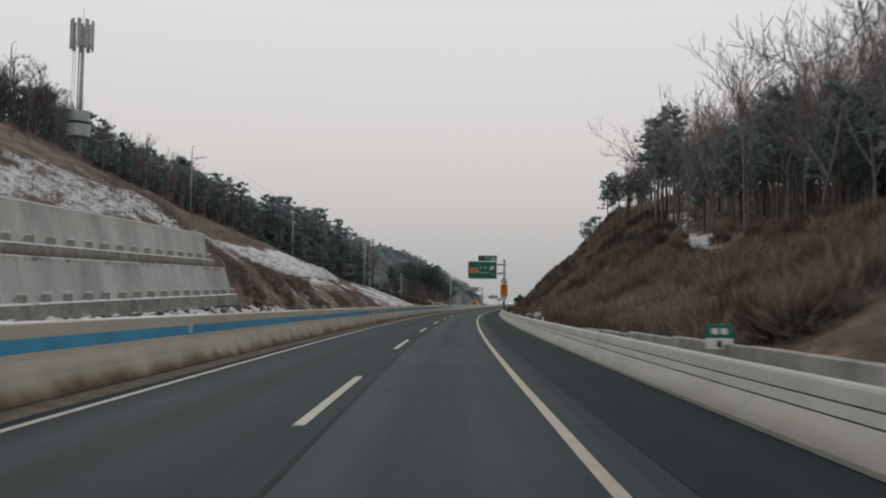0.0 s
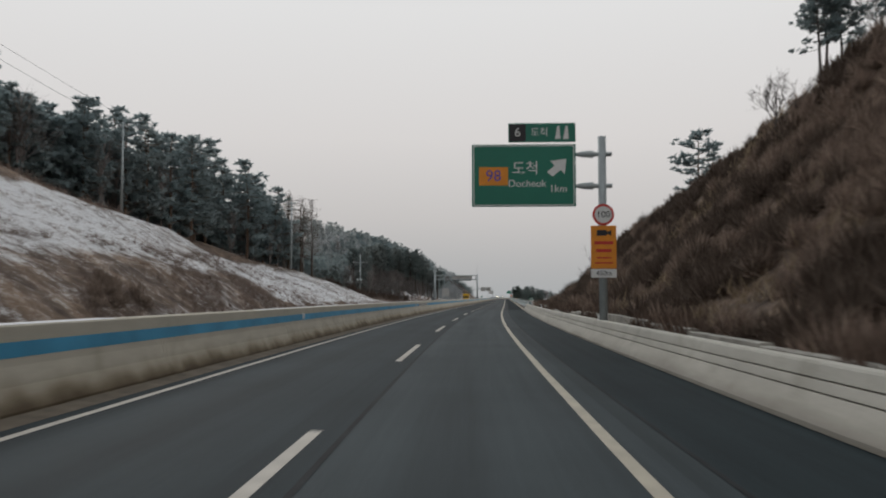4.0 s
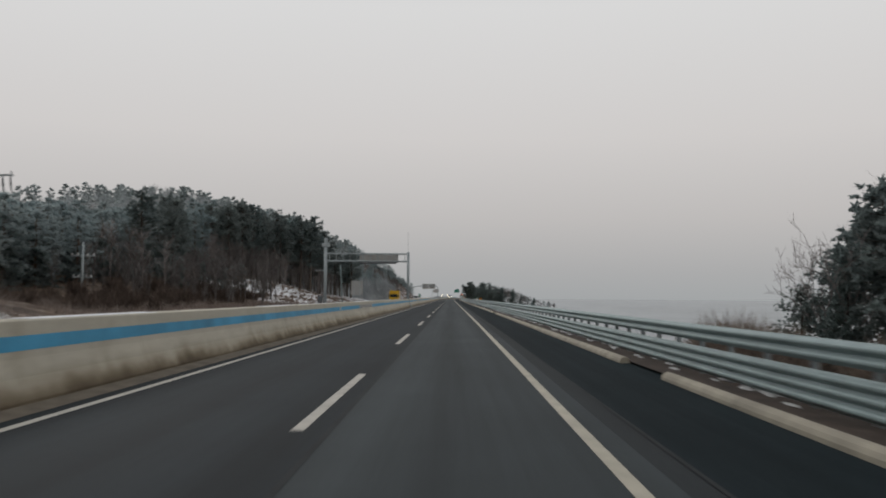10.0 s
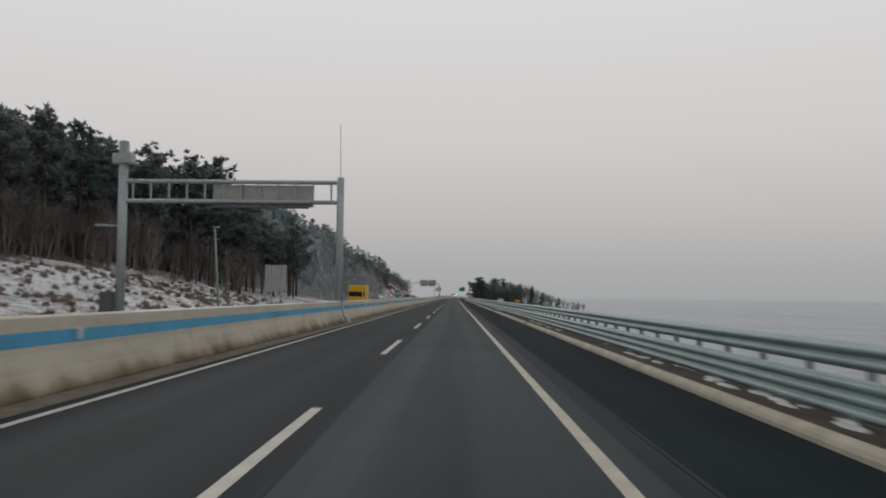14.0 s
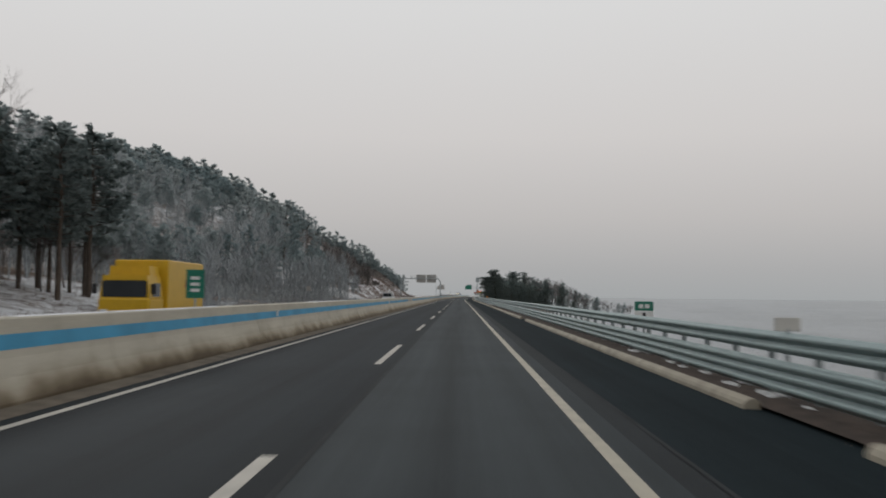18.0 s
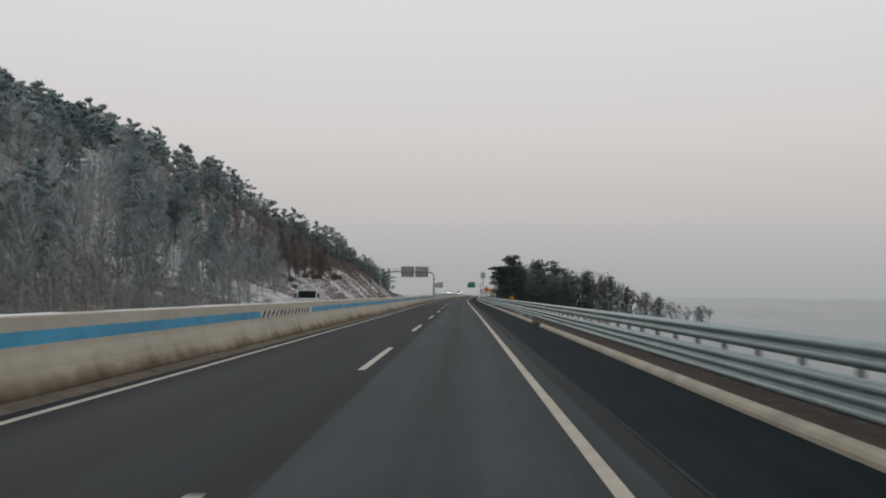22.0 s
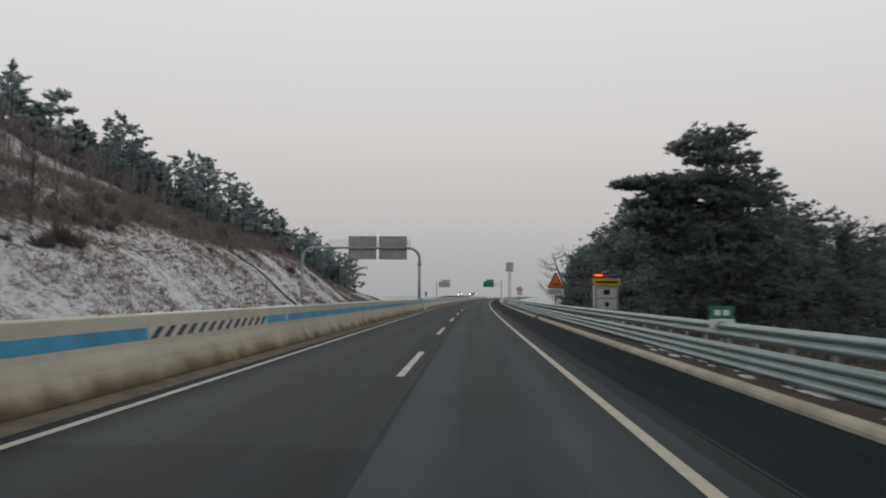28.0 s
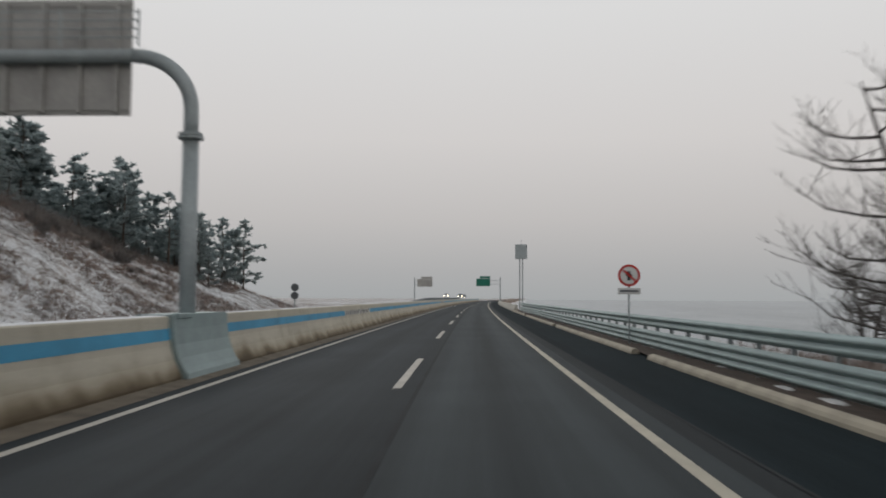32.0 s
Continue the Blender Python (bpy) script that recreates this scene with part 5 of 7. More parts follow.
knob = Shape().tube([(0, 0, 0.0), (0, 0, 0.10), (0, 0, 0.12)], [0.05, 0.05, 0.02], 8).tube([(0, -0.03, 0.16), (0, 0.03, 0.16)], 0.06, 10).mesh("delineator", SIGN_WHITE)
for s in list(range(12, 206, 38)):
    ob = new("delineator", knob)
    ob.matrix_world = stand(s, 6.87, 0.81)
    tagged(ob, "small white delineator on the parapet", "delineator", "parapet delineators")
for s in range(20, 760, 50):
    ob = new("delineator", knob)
    ob.matrix_world = stand(s + 5, median_face(0.93) + 0.02, 0.86)
    tagged(ob, "small white delineator on the blue band", "delineator", "median delineators")
ws = thing("notice_sign", stand(66.4, 7.95), "small white notice board behind the parapet", "notice board")
part("post", Shape().tube([(0, 0, -0.3), (0, 0, 0.9)], 0.03, 6), STEEL_GREY, ws)
part("board", Shape().box(-0.25, 0.25, -0.03, 0.0, 0.85, 1.15, 0.01), SIGN_WHITE, ws)
w3 = thing("notice_sign", stand(507.5, -18.0, height(507.5, -18.0)), "small white notice board at the hill foot", "notice board")
part("post", Shape().tube([(0, 0, -0.3), (0, 0, 2.1)], 0.035, 6), STEEL_GREY, w3)
part("board", Shape().box(-0.30, 0.30, -0.03, 0.0, 1.95, 2.6, 0.01), ALUMINIUM, w3)
w2 = thing("notice_sign", stand(211.2, 10.2, height(211.2, 10.2)), "small white notice board on a leaning post by the pines", "notice board")
part("post", Shape().tube([(0.05, 0, -0.3), (-0.16, 0, 2.15)], 0.055, 8), STEEL_GREY, w2)
part("board", Shape().box(-0.02, 0.44, -0.07, -0.04, 0.66, 0.92, 0.01), SIGN_WHITE, w2)
gp = thing("utility_cabinet", stand(217.5, 11.1, height(217.5, 11.1)), "slim grey cabinet in rusty grass before the pines", "cabinet")
part("body", Shape().box(-0.12, 0.12, -0.09, 0.09, 0.0, 1.62, 0.02), STEEL_GREY, gp)
part("cap", Shape().box(-0.14, 0.14, -0.11, 0.11, 1.62, 1.67, 0.015), STEEL, gp)
part("plinth", Shape().box(-0.2, 0.2, -0.16, 0.16, -0.2, 0.12, 0.02), CONCRETE_LEDGE, gp)
mp = thing("marker_post", stand(221, 10.9, height(221, 10.9)), "short thin grey post in the rusty grass", "post")
part("shaft", Shape().tube([(0, 0, -0.3), (0, 0, 1.05)], 0.04, 8), STEEL_GREY, mp)
part("cap", Shape().tube([(0, 0, 1.05), (0, 0, 1.09)], 0.05, 8), STEEL, mp)
tp = thing("marker_post", stand(204.5, 10.4, height(204.5, 10.4)), "tall grey post with a pale slanting strip", "post")
part("shaft", Shape().tube([(0, 0, -0.3), (0, 0, 1.95)], 0.045, 8), STEEL_GREY, tp)
part("strip", Shape().prism([(0.03, 1.22), (0.03, 1.28), (0.55, 1.0), (0.55, 0.95)], -0.06, -0.045), SIGN_WHITE, tp)

# ---- vehicles in the opposite lanes ----
def wheel_at(parent, x, y, r, w):
    wh = part("wheel", Shape().tube([(x - w / 2, y, r), (x + w / 2, y, r)], r, 18), RUBBER, parent, "black tyre")
    part("rim", Shape().tube([(x - w / 2 - 0.01, y, r), (x + w / 2 + 0.01, y, r)], r * 0.55, 14), STEEL_GREY, wh)


def box_truck(s, l):
    ob = thing("box_truck", stand(s, l), "yellow box truck with a dark windscreen in the opposite lanes", "truck")
    part("chassis", Shape().box(-0.95, 0.95, 0.2, 6.9, 0.45, 0.75, 0.03), STEEL_DARK, ob)
    cab = Shape()
    for x0, x1 in ((-1.05, 1.05),):
        cab.box(x0, x1, 0.0, 1.75, 0.55, 1.45, 0.08)
        cab.prism([(x0 + 0.03, 1.44), (x1 - 0.03, 1.44), (x1 - 0.15, 2.35), (x0 + 0.15, 2.35)], 0.12, 1.7)
    part("cab", cab, TRUCK_YELLOW, ob, "yellow painted cab")
    part("windscreen", Shape().face((-0.9, 0.10, 1.5), (0.9, 0.10, 1.5), (0.82, 0.112, 2.15), (-0.82, 0.112, 2.15)).box(-0.9, 0.9, 0.085, 0.11, 1.48, 2.12), GLASS_DARK, ob)
    part("side_window", Shape().box(1.0, 1.045, 0.5, 1.3, 1.5, 2.05), GLASS_DARK, ob)
    part("deflector", Shape().prism([(-0.85, 2.35), (0.85, 2.35), (0.8, 2.75), (-0.8, 2.75)], 0.6, 1.7), TRUCK_YELLOW, ob)
    bx = part("cargo_box", Shape().box(-1.15, 1.15, 1.9, 6.9, 0.80, 3.05, 0.05), TRUCK_YELLOW, ob, "yellow cargo box")
    part("emblem", Shape().prism([(0.0, 0.0), (1.1, 0.0), (0.9, 0.35), (0.2, 0.35)], 0.0, 0.008), RED, bx, "red emblem shape", at=pose(1.15, 4.0, 1.9, 0, 0, 90))
    part("bumper", Shape().box(-1.05, 1.05, -0.08, 0.15, 0.4, 0.68, 0.04), STEEL_DARK, ob)
    for x in (-0.8, 0.8):
        part("headlight", Shape().box(x - 0.16, x + 0.16, -0.03, 0.02, 0.78, 0.98, 0.02), SIGN_WHITE, ob)
        part("mirror", Shape().box(x * 1.5 - 0.1, x * 1.5 + 0.1, 0.0, 0.08, 1.6, 2.0, 0.02), BLACK, ob)
        for y in (0.9, 5.6):
            wheel_at(ob, x * 1.12, y, 0.42, 0.28)


def car(s, l, mat, label, tall, lights, z=0.0):
    ob = thing("car", stand(s, l, z), label, "car", "cars in the opposite lanes")
    side = [(0.0, 0.35), (0.05, 0.75), (1.0, 0.98), (1.75, tall), (3.6, tall), (4.4, 1.0), (4.5, 0.4)]
    body, k = Shape(), len(side)
    for x, inset in ((-0.9, 0), (0.9, 0)):
        n = len(body.v)
        body.v += [(x * (0.86 if z > 1.1 else 1.0), y, z) for y, z in side]
    body.f.append(tuple(range(k)))
    body.f.append(tuple(range(2 * k - 1, k - 1, -1)))
    for i in range(k):
        j = (i + 1) % k
        body.f.append((i, k + i, k + j, j))
    part("body", body, mat, ob, "painted car body")
    a, b = (1.0, 0.98), (1.75, tall)
    part("windscreen", Shape().face((-0.8, 1.03, 1.02), (0.8, 1.03, 1.02), (0.7, 1.66, tall - 0.05), (-0.7, 1.66, tall - 0.05)), GLASS_DARK, ob)
    for sx in (-1, 1):
        part("side_window", Shape().face((sx * 0.87, 1.4, 1.06), (sx * 0.87, 4.0, 1.06), (sx * 0.79, 3.5, tall - 0.1), (sx * 0.79, 1.9, tall - 0.1)), GLASS_DARK, ob)
        part("headlight", Shape().box(sx * 0.65 - 0.16, sx * 0.65 + 0.16, -0.02, 0.04, 0.62, 0.78, 0.02), HEADLIGHT if lights else SIGN_WHITE, ob, "lit headlight" if lights else "clear headlight")
        for y in (0.85, 3.6):
            wheel_at(ob, sx * 0.80, y, 0.33, 0.2)
    return ob


box_truck(428, -11.5)


def light_truck(s, l):
    ob = thing("light_truck", stand(s, l), "white light truck with a dark windscreen in the opposite lanes", "truck")
    part("chassis", Shape().box(-0.75, 0.75, 0.2, 5.0, 0.42, 0.66, 0.03), STEEL_DARK, ob)
    cab = Shape().box(-0.86, 0.86, 0.0, 1.7, 0.5, 1.2, 0.07)
    cab.prism([(-0.84, 1.19), (0.84, 1.19), (0.74, 1.95), (-0.74, 1.95)], 0.22, 1.65)
    part("cab", cab, CAR_WHITE, ob, "white painted cab")
    part("windscreen", Shape().box(-0.76, 0.76, 0.19, 0.23, 1.24, 1.84, 0.01), GLASS_DARK, ob)
    for sx in (-1, 1):
        part("side_window", Shape().face((sx * 0.845, 0.4, 1.25), (sx * 0.845, 1.3, 1.25), (sx * 0.775, 1.3, 1.78), (sx * 0.775, 0.55, 1.78)), GLASS_DARK, ob)
        part("headlight", Shape().box(sx * 0.62 - 0.15, sx * 0.62 + 0.15, -0.025, 0.02, 0.72, 0.9, 0.02), SIGN_WHITE, ob, "clear headlight")
        part("mirror", Shape().box(sx * 1.0 - 0.08, sx * 1.0 + 0.08, 0.15, 0.22, 1.3, 1.6, 0.02), BLACK, ob)
        for y in (0.85, 3.9):
            wheel_at(ob, sx * 0.74, y, 0.33, 0.22)
    part("bumper", Shape().box(-0.86, 0.86, -0.07, 0.12, 0.38, 0.6, 0.04), STEEL_DARK, ob)
    part("cargo_box", Shape().box(-0.88, 0.88, 1.8, 5.0, 0.66, 1.98, 0.04), CAR_WHITE, ob, "white cargo body")


light_truck(550, -11.2)
car(1000, -7.6, CAR_GREY, "grey car with lit headlights far ahead", 1.45, True, 1.7)
car(985, -12.0, CAR_WHITE, "white car with lit headlights far ahead", 1.45, True, 1.7)
car(1060, -9.0, CAR_GREY, "grey car with lit headlights in the distance", 1.45, True, 1.7)


# ---- trees ----
def spray(shape, c, out, size, r, count, wide=1.0):
    """A clump of needle sprays round c."""
    for _ in range(count):
        d = Vector((r.gauss(0, 1) + out.x * 0.9, r.gauss(0, 1) + out.y * 0.9, r.gauss(0, 0.45) + 0.35)).normalized()
        w = d.cross(Vector((r.gauss(0, 1), r.gauss(0, 1), r.gauss(0, 1)))).normalized() * size * r.uniform(0.12, 0.24) * wide
        o = c + d * size * r.uniform(-0.15, 0.3)
        shape.face(o - w, o + w, c + d * size * r.uniform(0.7, 1.2))


def pine_shapes(seed, h=12.0, low=0.35, spread=0.24, clump=0.75, dense=1.0, count=9, tiers=0, wide=1.0, twig=0.05, finer=1.0):
    r = random.Random(seed)
    trunk, crown = Shape(), Shape()
    sway = [Vector((r.uniform(-1, 1) * 0.02 * h * t, r.uniform(-1, 1) * 0.02 * h * t, h * t)) for t in np.linspace(0, 0.97, 7)]
    sway[0] = Vector((0, 0, -0.6))
    trunk.tube(sway, [0.016 * h * (1 - 0.85 * t) for t in np.linspace(0, 1, 7)], 7)
    limbs = int(h * 2.3 * dense)
    for i in range(limbs):
        t = low + (0.98 - low) * (i + r.random()) / limbs
        if tiers:
            t = low + (0.97 - low) * (round((t - low) / (0.97 - low) * tiers) / tiers) + r.uniform(-0.018, 0.018)
        k = (t - low) / (1 - low)
        reach = h * spread * (0.35 + 0.65 * math.sin(min(1, 0.25 + 0.9 * (1 - k)) * math.pi / 2)) * r.uniform(0.6, 1.15)
        if k > 0.85:
            reach *= 0.55
        az = r.uniform(0, 2 * math.pi)
        p0 = Vector((0, 0, h * t)) + sway[min(6, int(t * 6))] * 1.0
        p0.z = h * t
        out = Vector((math.cos(az), math.sin(az), 0))
        p1 = p0 + out * reach + Vector((0, 0, reach * r.uniform(-0.05, 0.4)))
        trunk.tube([p0, p0.lerp(p1, 0.5) + Vector((0, 0, -0.05 * reach)), p1], [twig, twig * 0.6, twig * 0.25], 3, caps=False)
        n = max(3, int(reach * 2.6 * finer))
        for j in range(n):
            u = 0.3 + 0.75 * (j + r.random()) / n
            c = p0.lerp(p1, u) + Vector((r.gauss(0, 0.24), r.gauss(0, 0.24), r.gauss(0.08, 0.16)))
            spray(crown, c, out, clump * r.uniform(0.7, 1.15), r, count, wide)
    for _ in range(5):
        spray(crown, Vector((r.gauss(0, 0.2), r.gauss(0, 0.2), h * r.uniform(0.93, 0.99))), Vector((0, 0, 1)), clump * 0.9, r, count, wide)
    return trunk, crown


def bare_shapes(seed, h=12.0, depth=4, fork=4, stem=0.4, girth=0.013):
    r = random.Random(seed)
    sh = Shape()

    def grow(p, d, length, radius, level):
        pts, q = [p], p
        for _ in range(3):
            d = (d + Vector((r.gauss(0, 0.10), r.gauss(0, 0.10), 0.05))).normalized()
            q = q + d * length / 3
            pts.append(q)
        if level >= depth - 1:
            w = d.cross(Vector((r.gauss(0, 1), r.gauss(0, 1), r.gauss(0, 1)))).normalized() * max(radius, 0.02)
            sh.face(pts[0] - w, pts[0] + w, pts[2] + w * 0.7, pts[3], pts[2] - w * 0.7)
        else:
            sh.tube(pts, [radius, radius * 0.85, radius * 0.7, radius * 0.5], 5 if level < 2 else 3, caps=False)
        if level == depth:
            return
        for k in range(fork + (1 if level == 0 else 0)):
            u = r.uniform(0.35, 1.0)
            i = min(2, int(u * 3))
            start = pts[i].lerp(pts[i + 1], u * 3 - i)
            az, lean = r.uniform(0, 2 * math.pi), r.uniform(0.35, 0.85)
            e = d.cross(Vector((math.cos(az), math.sin(az), 0.2))).normalized()
            nd = (d * math.cos(lean) + e * math.sin(lean) + Vector((0, 0, 0.15))).normalized()
            grow(start, nd, length * r.uniform(0.5, 0.72), max(radius * 0.5, 0.012), level + 1)

    grow(Vector((0, 0, -0.3)), Vector((0, 0, 1)), h * stem + 0.3, girth * h, 0)
    return sh


def tree_kind(name, trunk, crown, bark, leaf, label, group, crown_label=""):
    return dict(name=name, trunk=trunk.mesh("trunk", bark), crown=crown.mesh("crown", leaf) if crown else None, label=label, group=group, cl=crown_label, first=None)


def plant(kind, s, l, h, nominal, z=None, turn=None):
    z = height(s, l) - 0.1 if z is None else z
    k = h / nominal
    w = k * rng.uniform(0.9, 1.12)
    m = stand(s, l, z, rng.uniform(0, 360) if turn is None else turn) @ Matrix.Diagonal((w, w, k, 1))
    if kind["first"] is None:
        ob = new(kind["name"])
        tagged(ob, kind["label"], "tree", kind["group"])
        part("trunk", kind["trunk"], None, ob)
        if kind["crown"]:
            part("crown", kind["crown"], None, ob, kind["cl"])
        ob.matrix_basis = m
        kind["first"] = ob
        return ob
    keep = kind["first"].matrix_basis.copy()
    kind["first"].scale = (1, 1, 1)
    ob = copy_thing(kind["first"], m)
    kind["first"].matrix_basis = keep
    return ob


PINES = [tree_kind("pine_tree", *pine_shapes(10 + i, 12, 0.05 + 0.03 * (i % 3), 0.20 + 0.02 * (i % 4), 0.62, 1.65, 10, 0, 1.3, 0.05, 1.45), BARK_RED, NEEDLES_HAZED,
                   "dark green pine with a bare lower trunk on the slope", "roadside pines", "dark green needles") for i in range(6)]
# PINES again, with more distance haze put into the needle colour.
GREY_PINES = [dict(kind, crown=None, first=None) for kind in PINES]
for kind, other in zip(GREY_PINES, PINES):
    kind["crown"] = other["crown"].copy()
    kind["crown"].materials[0] = NEEDLES_HAZIER
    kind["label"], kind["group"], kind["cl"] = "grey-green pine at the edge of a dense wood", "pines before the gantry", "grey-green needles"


def bushy_shapes(seed):
    """Low broad pine whose inner boughs close up into a solid dark crown."""
    trunk, crown = pine_shapes(seed, 8, 0.06, 0.33, 0.25, 3.0, 13, 0, 1.0, 0.03, 3.2)
    r = random.Random(seed)
    for _ in range(330):
        z = r.uniform(0.5, 7.2)
        a, rad = r.uniform(0, 2 * math.pi), 1.75 * (1 - 0.11 * z) * math.sqrt(r.random())
        spray(crown, Vector((math.cos(a) * rad, math.sin(a) * rad, z)), Vector((math.cos(a), math.sin(a), 0)), 0.30, r, 9, 1.3)
    return trunk, crown


BUSHY = [tree_kind("pine_tree", *bushy_shapes(40 + i), BARK, NEEDLES,
                   "bushy dark green pine beside the guardrail", "bushy pines", "dense dark needles") for i in range(3)]
# Layered pines; their pale needles hold painted haze, not frost.
HAZED_PINES = [tree_kind("frosted_pine", *pine_shapes(60 + i, 10, 0.12, 0.30, 0.58, 1.25, 10, 9, 1.8), BARK, NEEDLES_HAZIER,
                     "grey-green pine with frost on its layered boughs", "frosted pines", "frosted grey-green needles") for i in range(4)]
THIN = [tree_kind("larch_tree", *pine_shapes(75 + i, 14, 0.24, 0.17, 0.34, 3.0, 5, 0, 0.45, 0.045, 1.2), BARK, LARCH,
                  "tall leafless larch with fine drooping twigs", "larches", "fine bare grey-brown twigs") for i in range(3)]
TRUNK_SHAPES = [pine_shapes(170 + i, 13, 0.34 + 0.08 * (i % 3), 0.19, 0.52, 1.8, 8, 0, 1.7, 0.05, 1.4) for i in range(4)]
TRUNKED = [tree_kind("tall_pine", *sh, BARK, NEEDLES_MID, "tall dark pine with a long bare trunk at the wood's edge", "tall pines", "dark needle crown") for sh in TRUNK_SHAPES]
# TRUNKED shapes again, with distance haze put into the needle colours.
PALE = [tree_kind("tall_pine", *sh, TWIG_DARK, NEEDLES_HAZED, "tall grey-green pine above the cutting", "pines above the cutting", "grey-green needle crown") for sh in TRUNK_SHAPES]
HAZED_TALL = [tree_kind("tall_pine", *sh, TWIG_GREY, NEEDLES_HAZIER, "tall frosted pine among bare trees on the hill", "pines on the hill", "frosted needle crown") for sh in TRUNK_SHAPES]
BARE = [tree_kind("bare_tree", bare_shapes(80 + i, 12, 4, 5, 0.42), None, TWIG_DARK, None, "bare brown deciduous tree in winter", "bare trees") for i in range(4)]
BARE_TALL = [tree_kind("bare_tree", bare_shapes(90 + i, 15, 4, 4, 0.55, 0.0085), None, TWIG, None, "tall bare deciduous tree on the cutting", "tall bare trees") for i in range(3)]


# wood edge along the left cutting
def wood_edge(s):
    return float(np.interp(s, [-40, 60, 110, 150, 185, 215, 235, 262], [-62, -56, -55, -50, -43, -39, -36, -34]))


s = -10.0
while s < 240:
    for row in range(2):
        l = wood_edge(s) - row * 4.5 + rng.uniform(-1.5, 1.5)
        hh = float(np.interp(s, [0, 110, 150, 185, 210, 228, 250], [6.5, 7.0, 8.5, 11.5, 15.0, 15.5, 12.5])) * rng.uniform(0.85, 1.1)
        plant(PINES[rng.randrange(6)], s + rng.uniform(-1.4, 1.4), l, hh, 12)
    if rng.random() < 0.16:
        plant(BARE[rng.randrange(4)], s, wood_edge(s) + 1.5, rng.uniform(8, 12), 12)
    s += 4.6
for s, l, t in ((253.2, -32.6, 20.6), (249, -33.4, 18.6), (246, -33.0, 20.0), (242.5, -34.5, 20.5), (239.5, -33.6, 19.5), (251, -36.5, 16.5), (244, -37.5, 18)):
    plant(THIN[rng.randrange(3)], s, l, t - height(s, l), 14)
# second wood beside the gantry
s = 338.0
while s < 462:
    base = float(np.interp(s, [338, 380, 415, 428, 462], [-52, -44, -38, -30, -29]))
    for row in range(3):
        l = base - row * 4.2 + rng.uniform(-1.2, 1.2)
        zt = float(np.interp(s, [338, 380, 402, 426, 440, 462], [13.8, 16.6, 20.9, 20.6, 16.8, 12])) + rng.uniform(-2.2, 0.9)
        if s > 384 and row < 2:
            plant(TRUNKED[rng.randrange(4)], s + rng.uniform(-1.5, 1.5), l, max(5, zt - height(s, l)), 13)
        else:
            plant(PINES[rng.randrange(6)], s + rng.uniform(-1.5, 1.5), l, max(5, zt - height(s, l)), 12)
    if rng.random() < 0.4:
        plant(BARE[rng.randrange(4)], s, base + 2, rng.uniform(5, 9), 12)
    s += 3.5
for s, l, top in ((449, -24.0, 12.6), (451.5, -25.2, 12.2), (446, -26.5, 11.8), (454, -27, 11.2), (442, -27.5, 13.2), (455, -24.6, 13.4), (458, -26.2, 12.8)):
    plant(TRUNKED[rng.randrange(4)], s, l, top - height(s, l), 13)
for s, l, top in ((451, -31.5, 15.8), (455, -33.5, 15.6), (447, -33.0, 16.6)):
    plant(BARE_TALL[rng.randrange(3)], s, l, top - height(s, l), 15)
for s, l, hh in ((344, -37, 12), (340, -40, 12.5), (348, -38, 12.5), (352, -40, 13), (356, -42, 13)):
    plant(TRUNKED[rng.randrange(4)], s, l, hh, 13)
for s, l, hh in ((333, -22, 5.5), (337, -24, 6.5), (335, -27, 7), (341, -26, 6), (344, -30, 7), (339, -31, 7.5), (328, -21, 5), (347, -34, 7), (352, -37, 7)):
    plant(BARE[rng.randrange(4)], s, l, hh, 12)
# the same wood before the gantry, behind the wire pole
s = 256.0
while s < 356:
    base = float(np.interp(s, [256, 275, 300, 330, 356], [-40.5, -41.5, -42.0, -41.5, -41.0]))
    zt = float(np.interp(s, [256, 285, 299, 311, 330, 356], [13.2, 12.9, 11.8, 11.4, 12.5, 14.2]))
    for row in range(3):
        l = base - row * 4.0 + rng.uniform(-1.2, 1.2)
        plant(GREY_PINES[rng.randrange(6)], s + rng.uniform(-1.4, 1.4), l, max(4.0, zt + row * 0.5 - height(s, l)) * rng.uniform(0.84, 1.04), 12)
    s += 4.4
# pines that mark the hill's edge
RIDGE = ((662.7, -64.6, 37.5), (655, -68, 38), (672, -66, 35), (685.8, -59, 30.3), (693, -55, 27), (700.5, -42, 23.5), (692, -50, 25), (708, -45.5, 22.6),
                (717, -39, 21.5), (714, -43.5, 20.5), (722, -40, 17.5), (730.8, -35, 16.6), (727, -38, 15.6), (737, -37, 15), (743.5, -37, 14.6), (735, -30.5, 11.8), (741, -33, 11),
                (748, -32, 10.5), (752, -34, 10.5), (757, -30, 9.2), (762.5, -26, 8), (765, -28.2, 7.7), (768, -30, 7.8), (771, -27, 6.8), (678, -62, 32), (704, -52, 24), (711, -48, 22))
for s, l, t in RIDGE + tuple((s + 3.2, l - 3.5, t + 0.3) for s, l, t in RIDGE if s > 684) + tuple((s - 2.5, l + 2.2, t - 1.6) for s, l, t in RIDGE if s > 700):
    plant(HAZED_PINES[rng.randrange(4)], s, l, max(3.0, t - height(s, l)), 10)
for s, l, hh in ((563, -30, 7), (570, -34, 8.5), (577, -27, 6), (583, -31, 8), (590, -36, 8), (556, -38, 9), (546, -33, 8), (535, -36, 9), (597, -33, 6.5), (603, -40, 8)):
    plant(PINES[rng.randrange(6)], s, l, hh, 12)
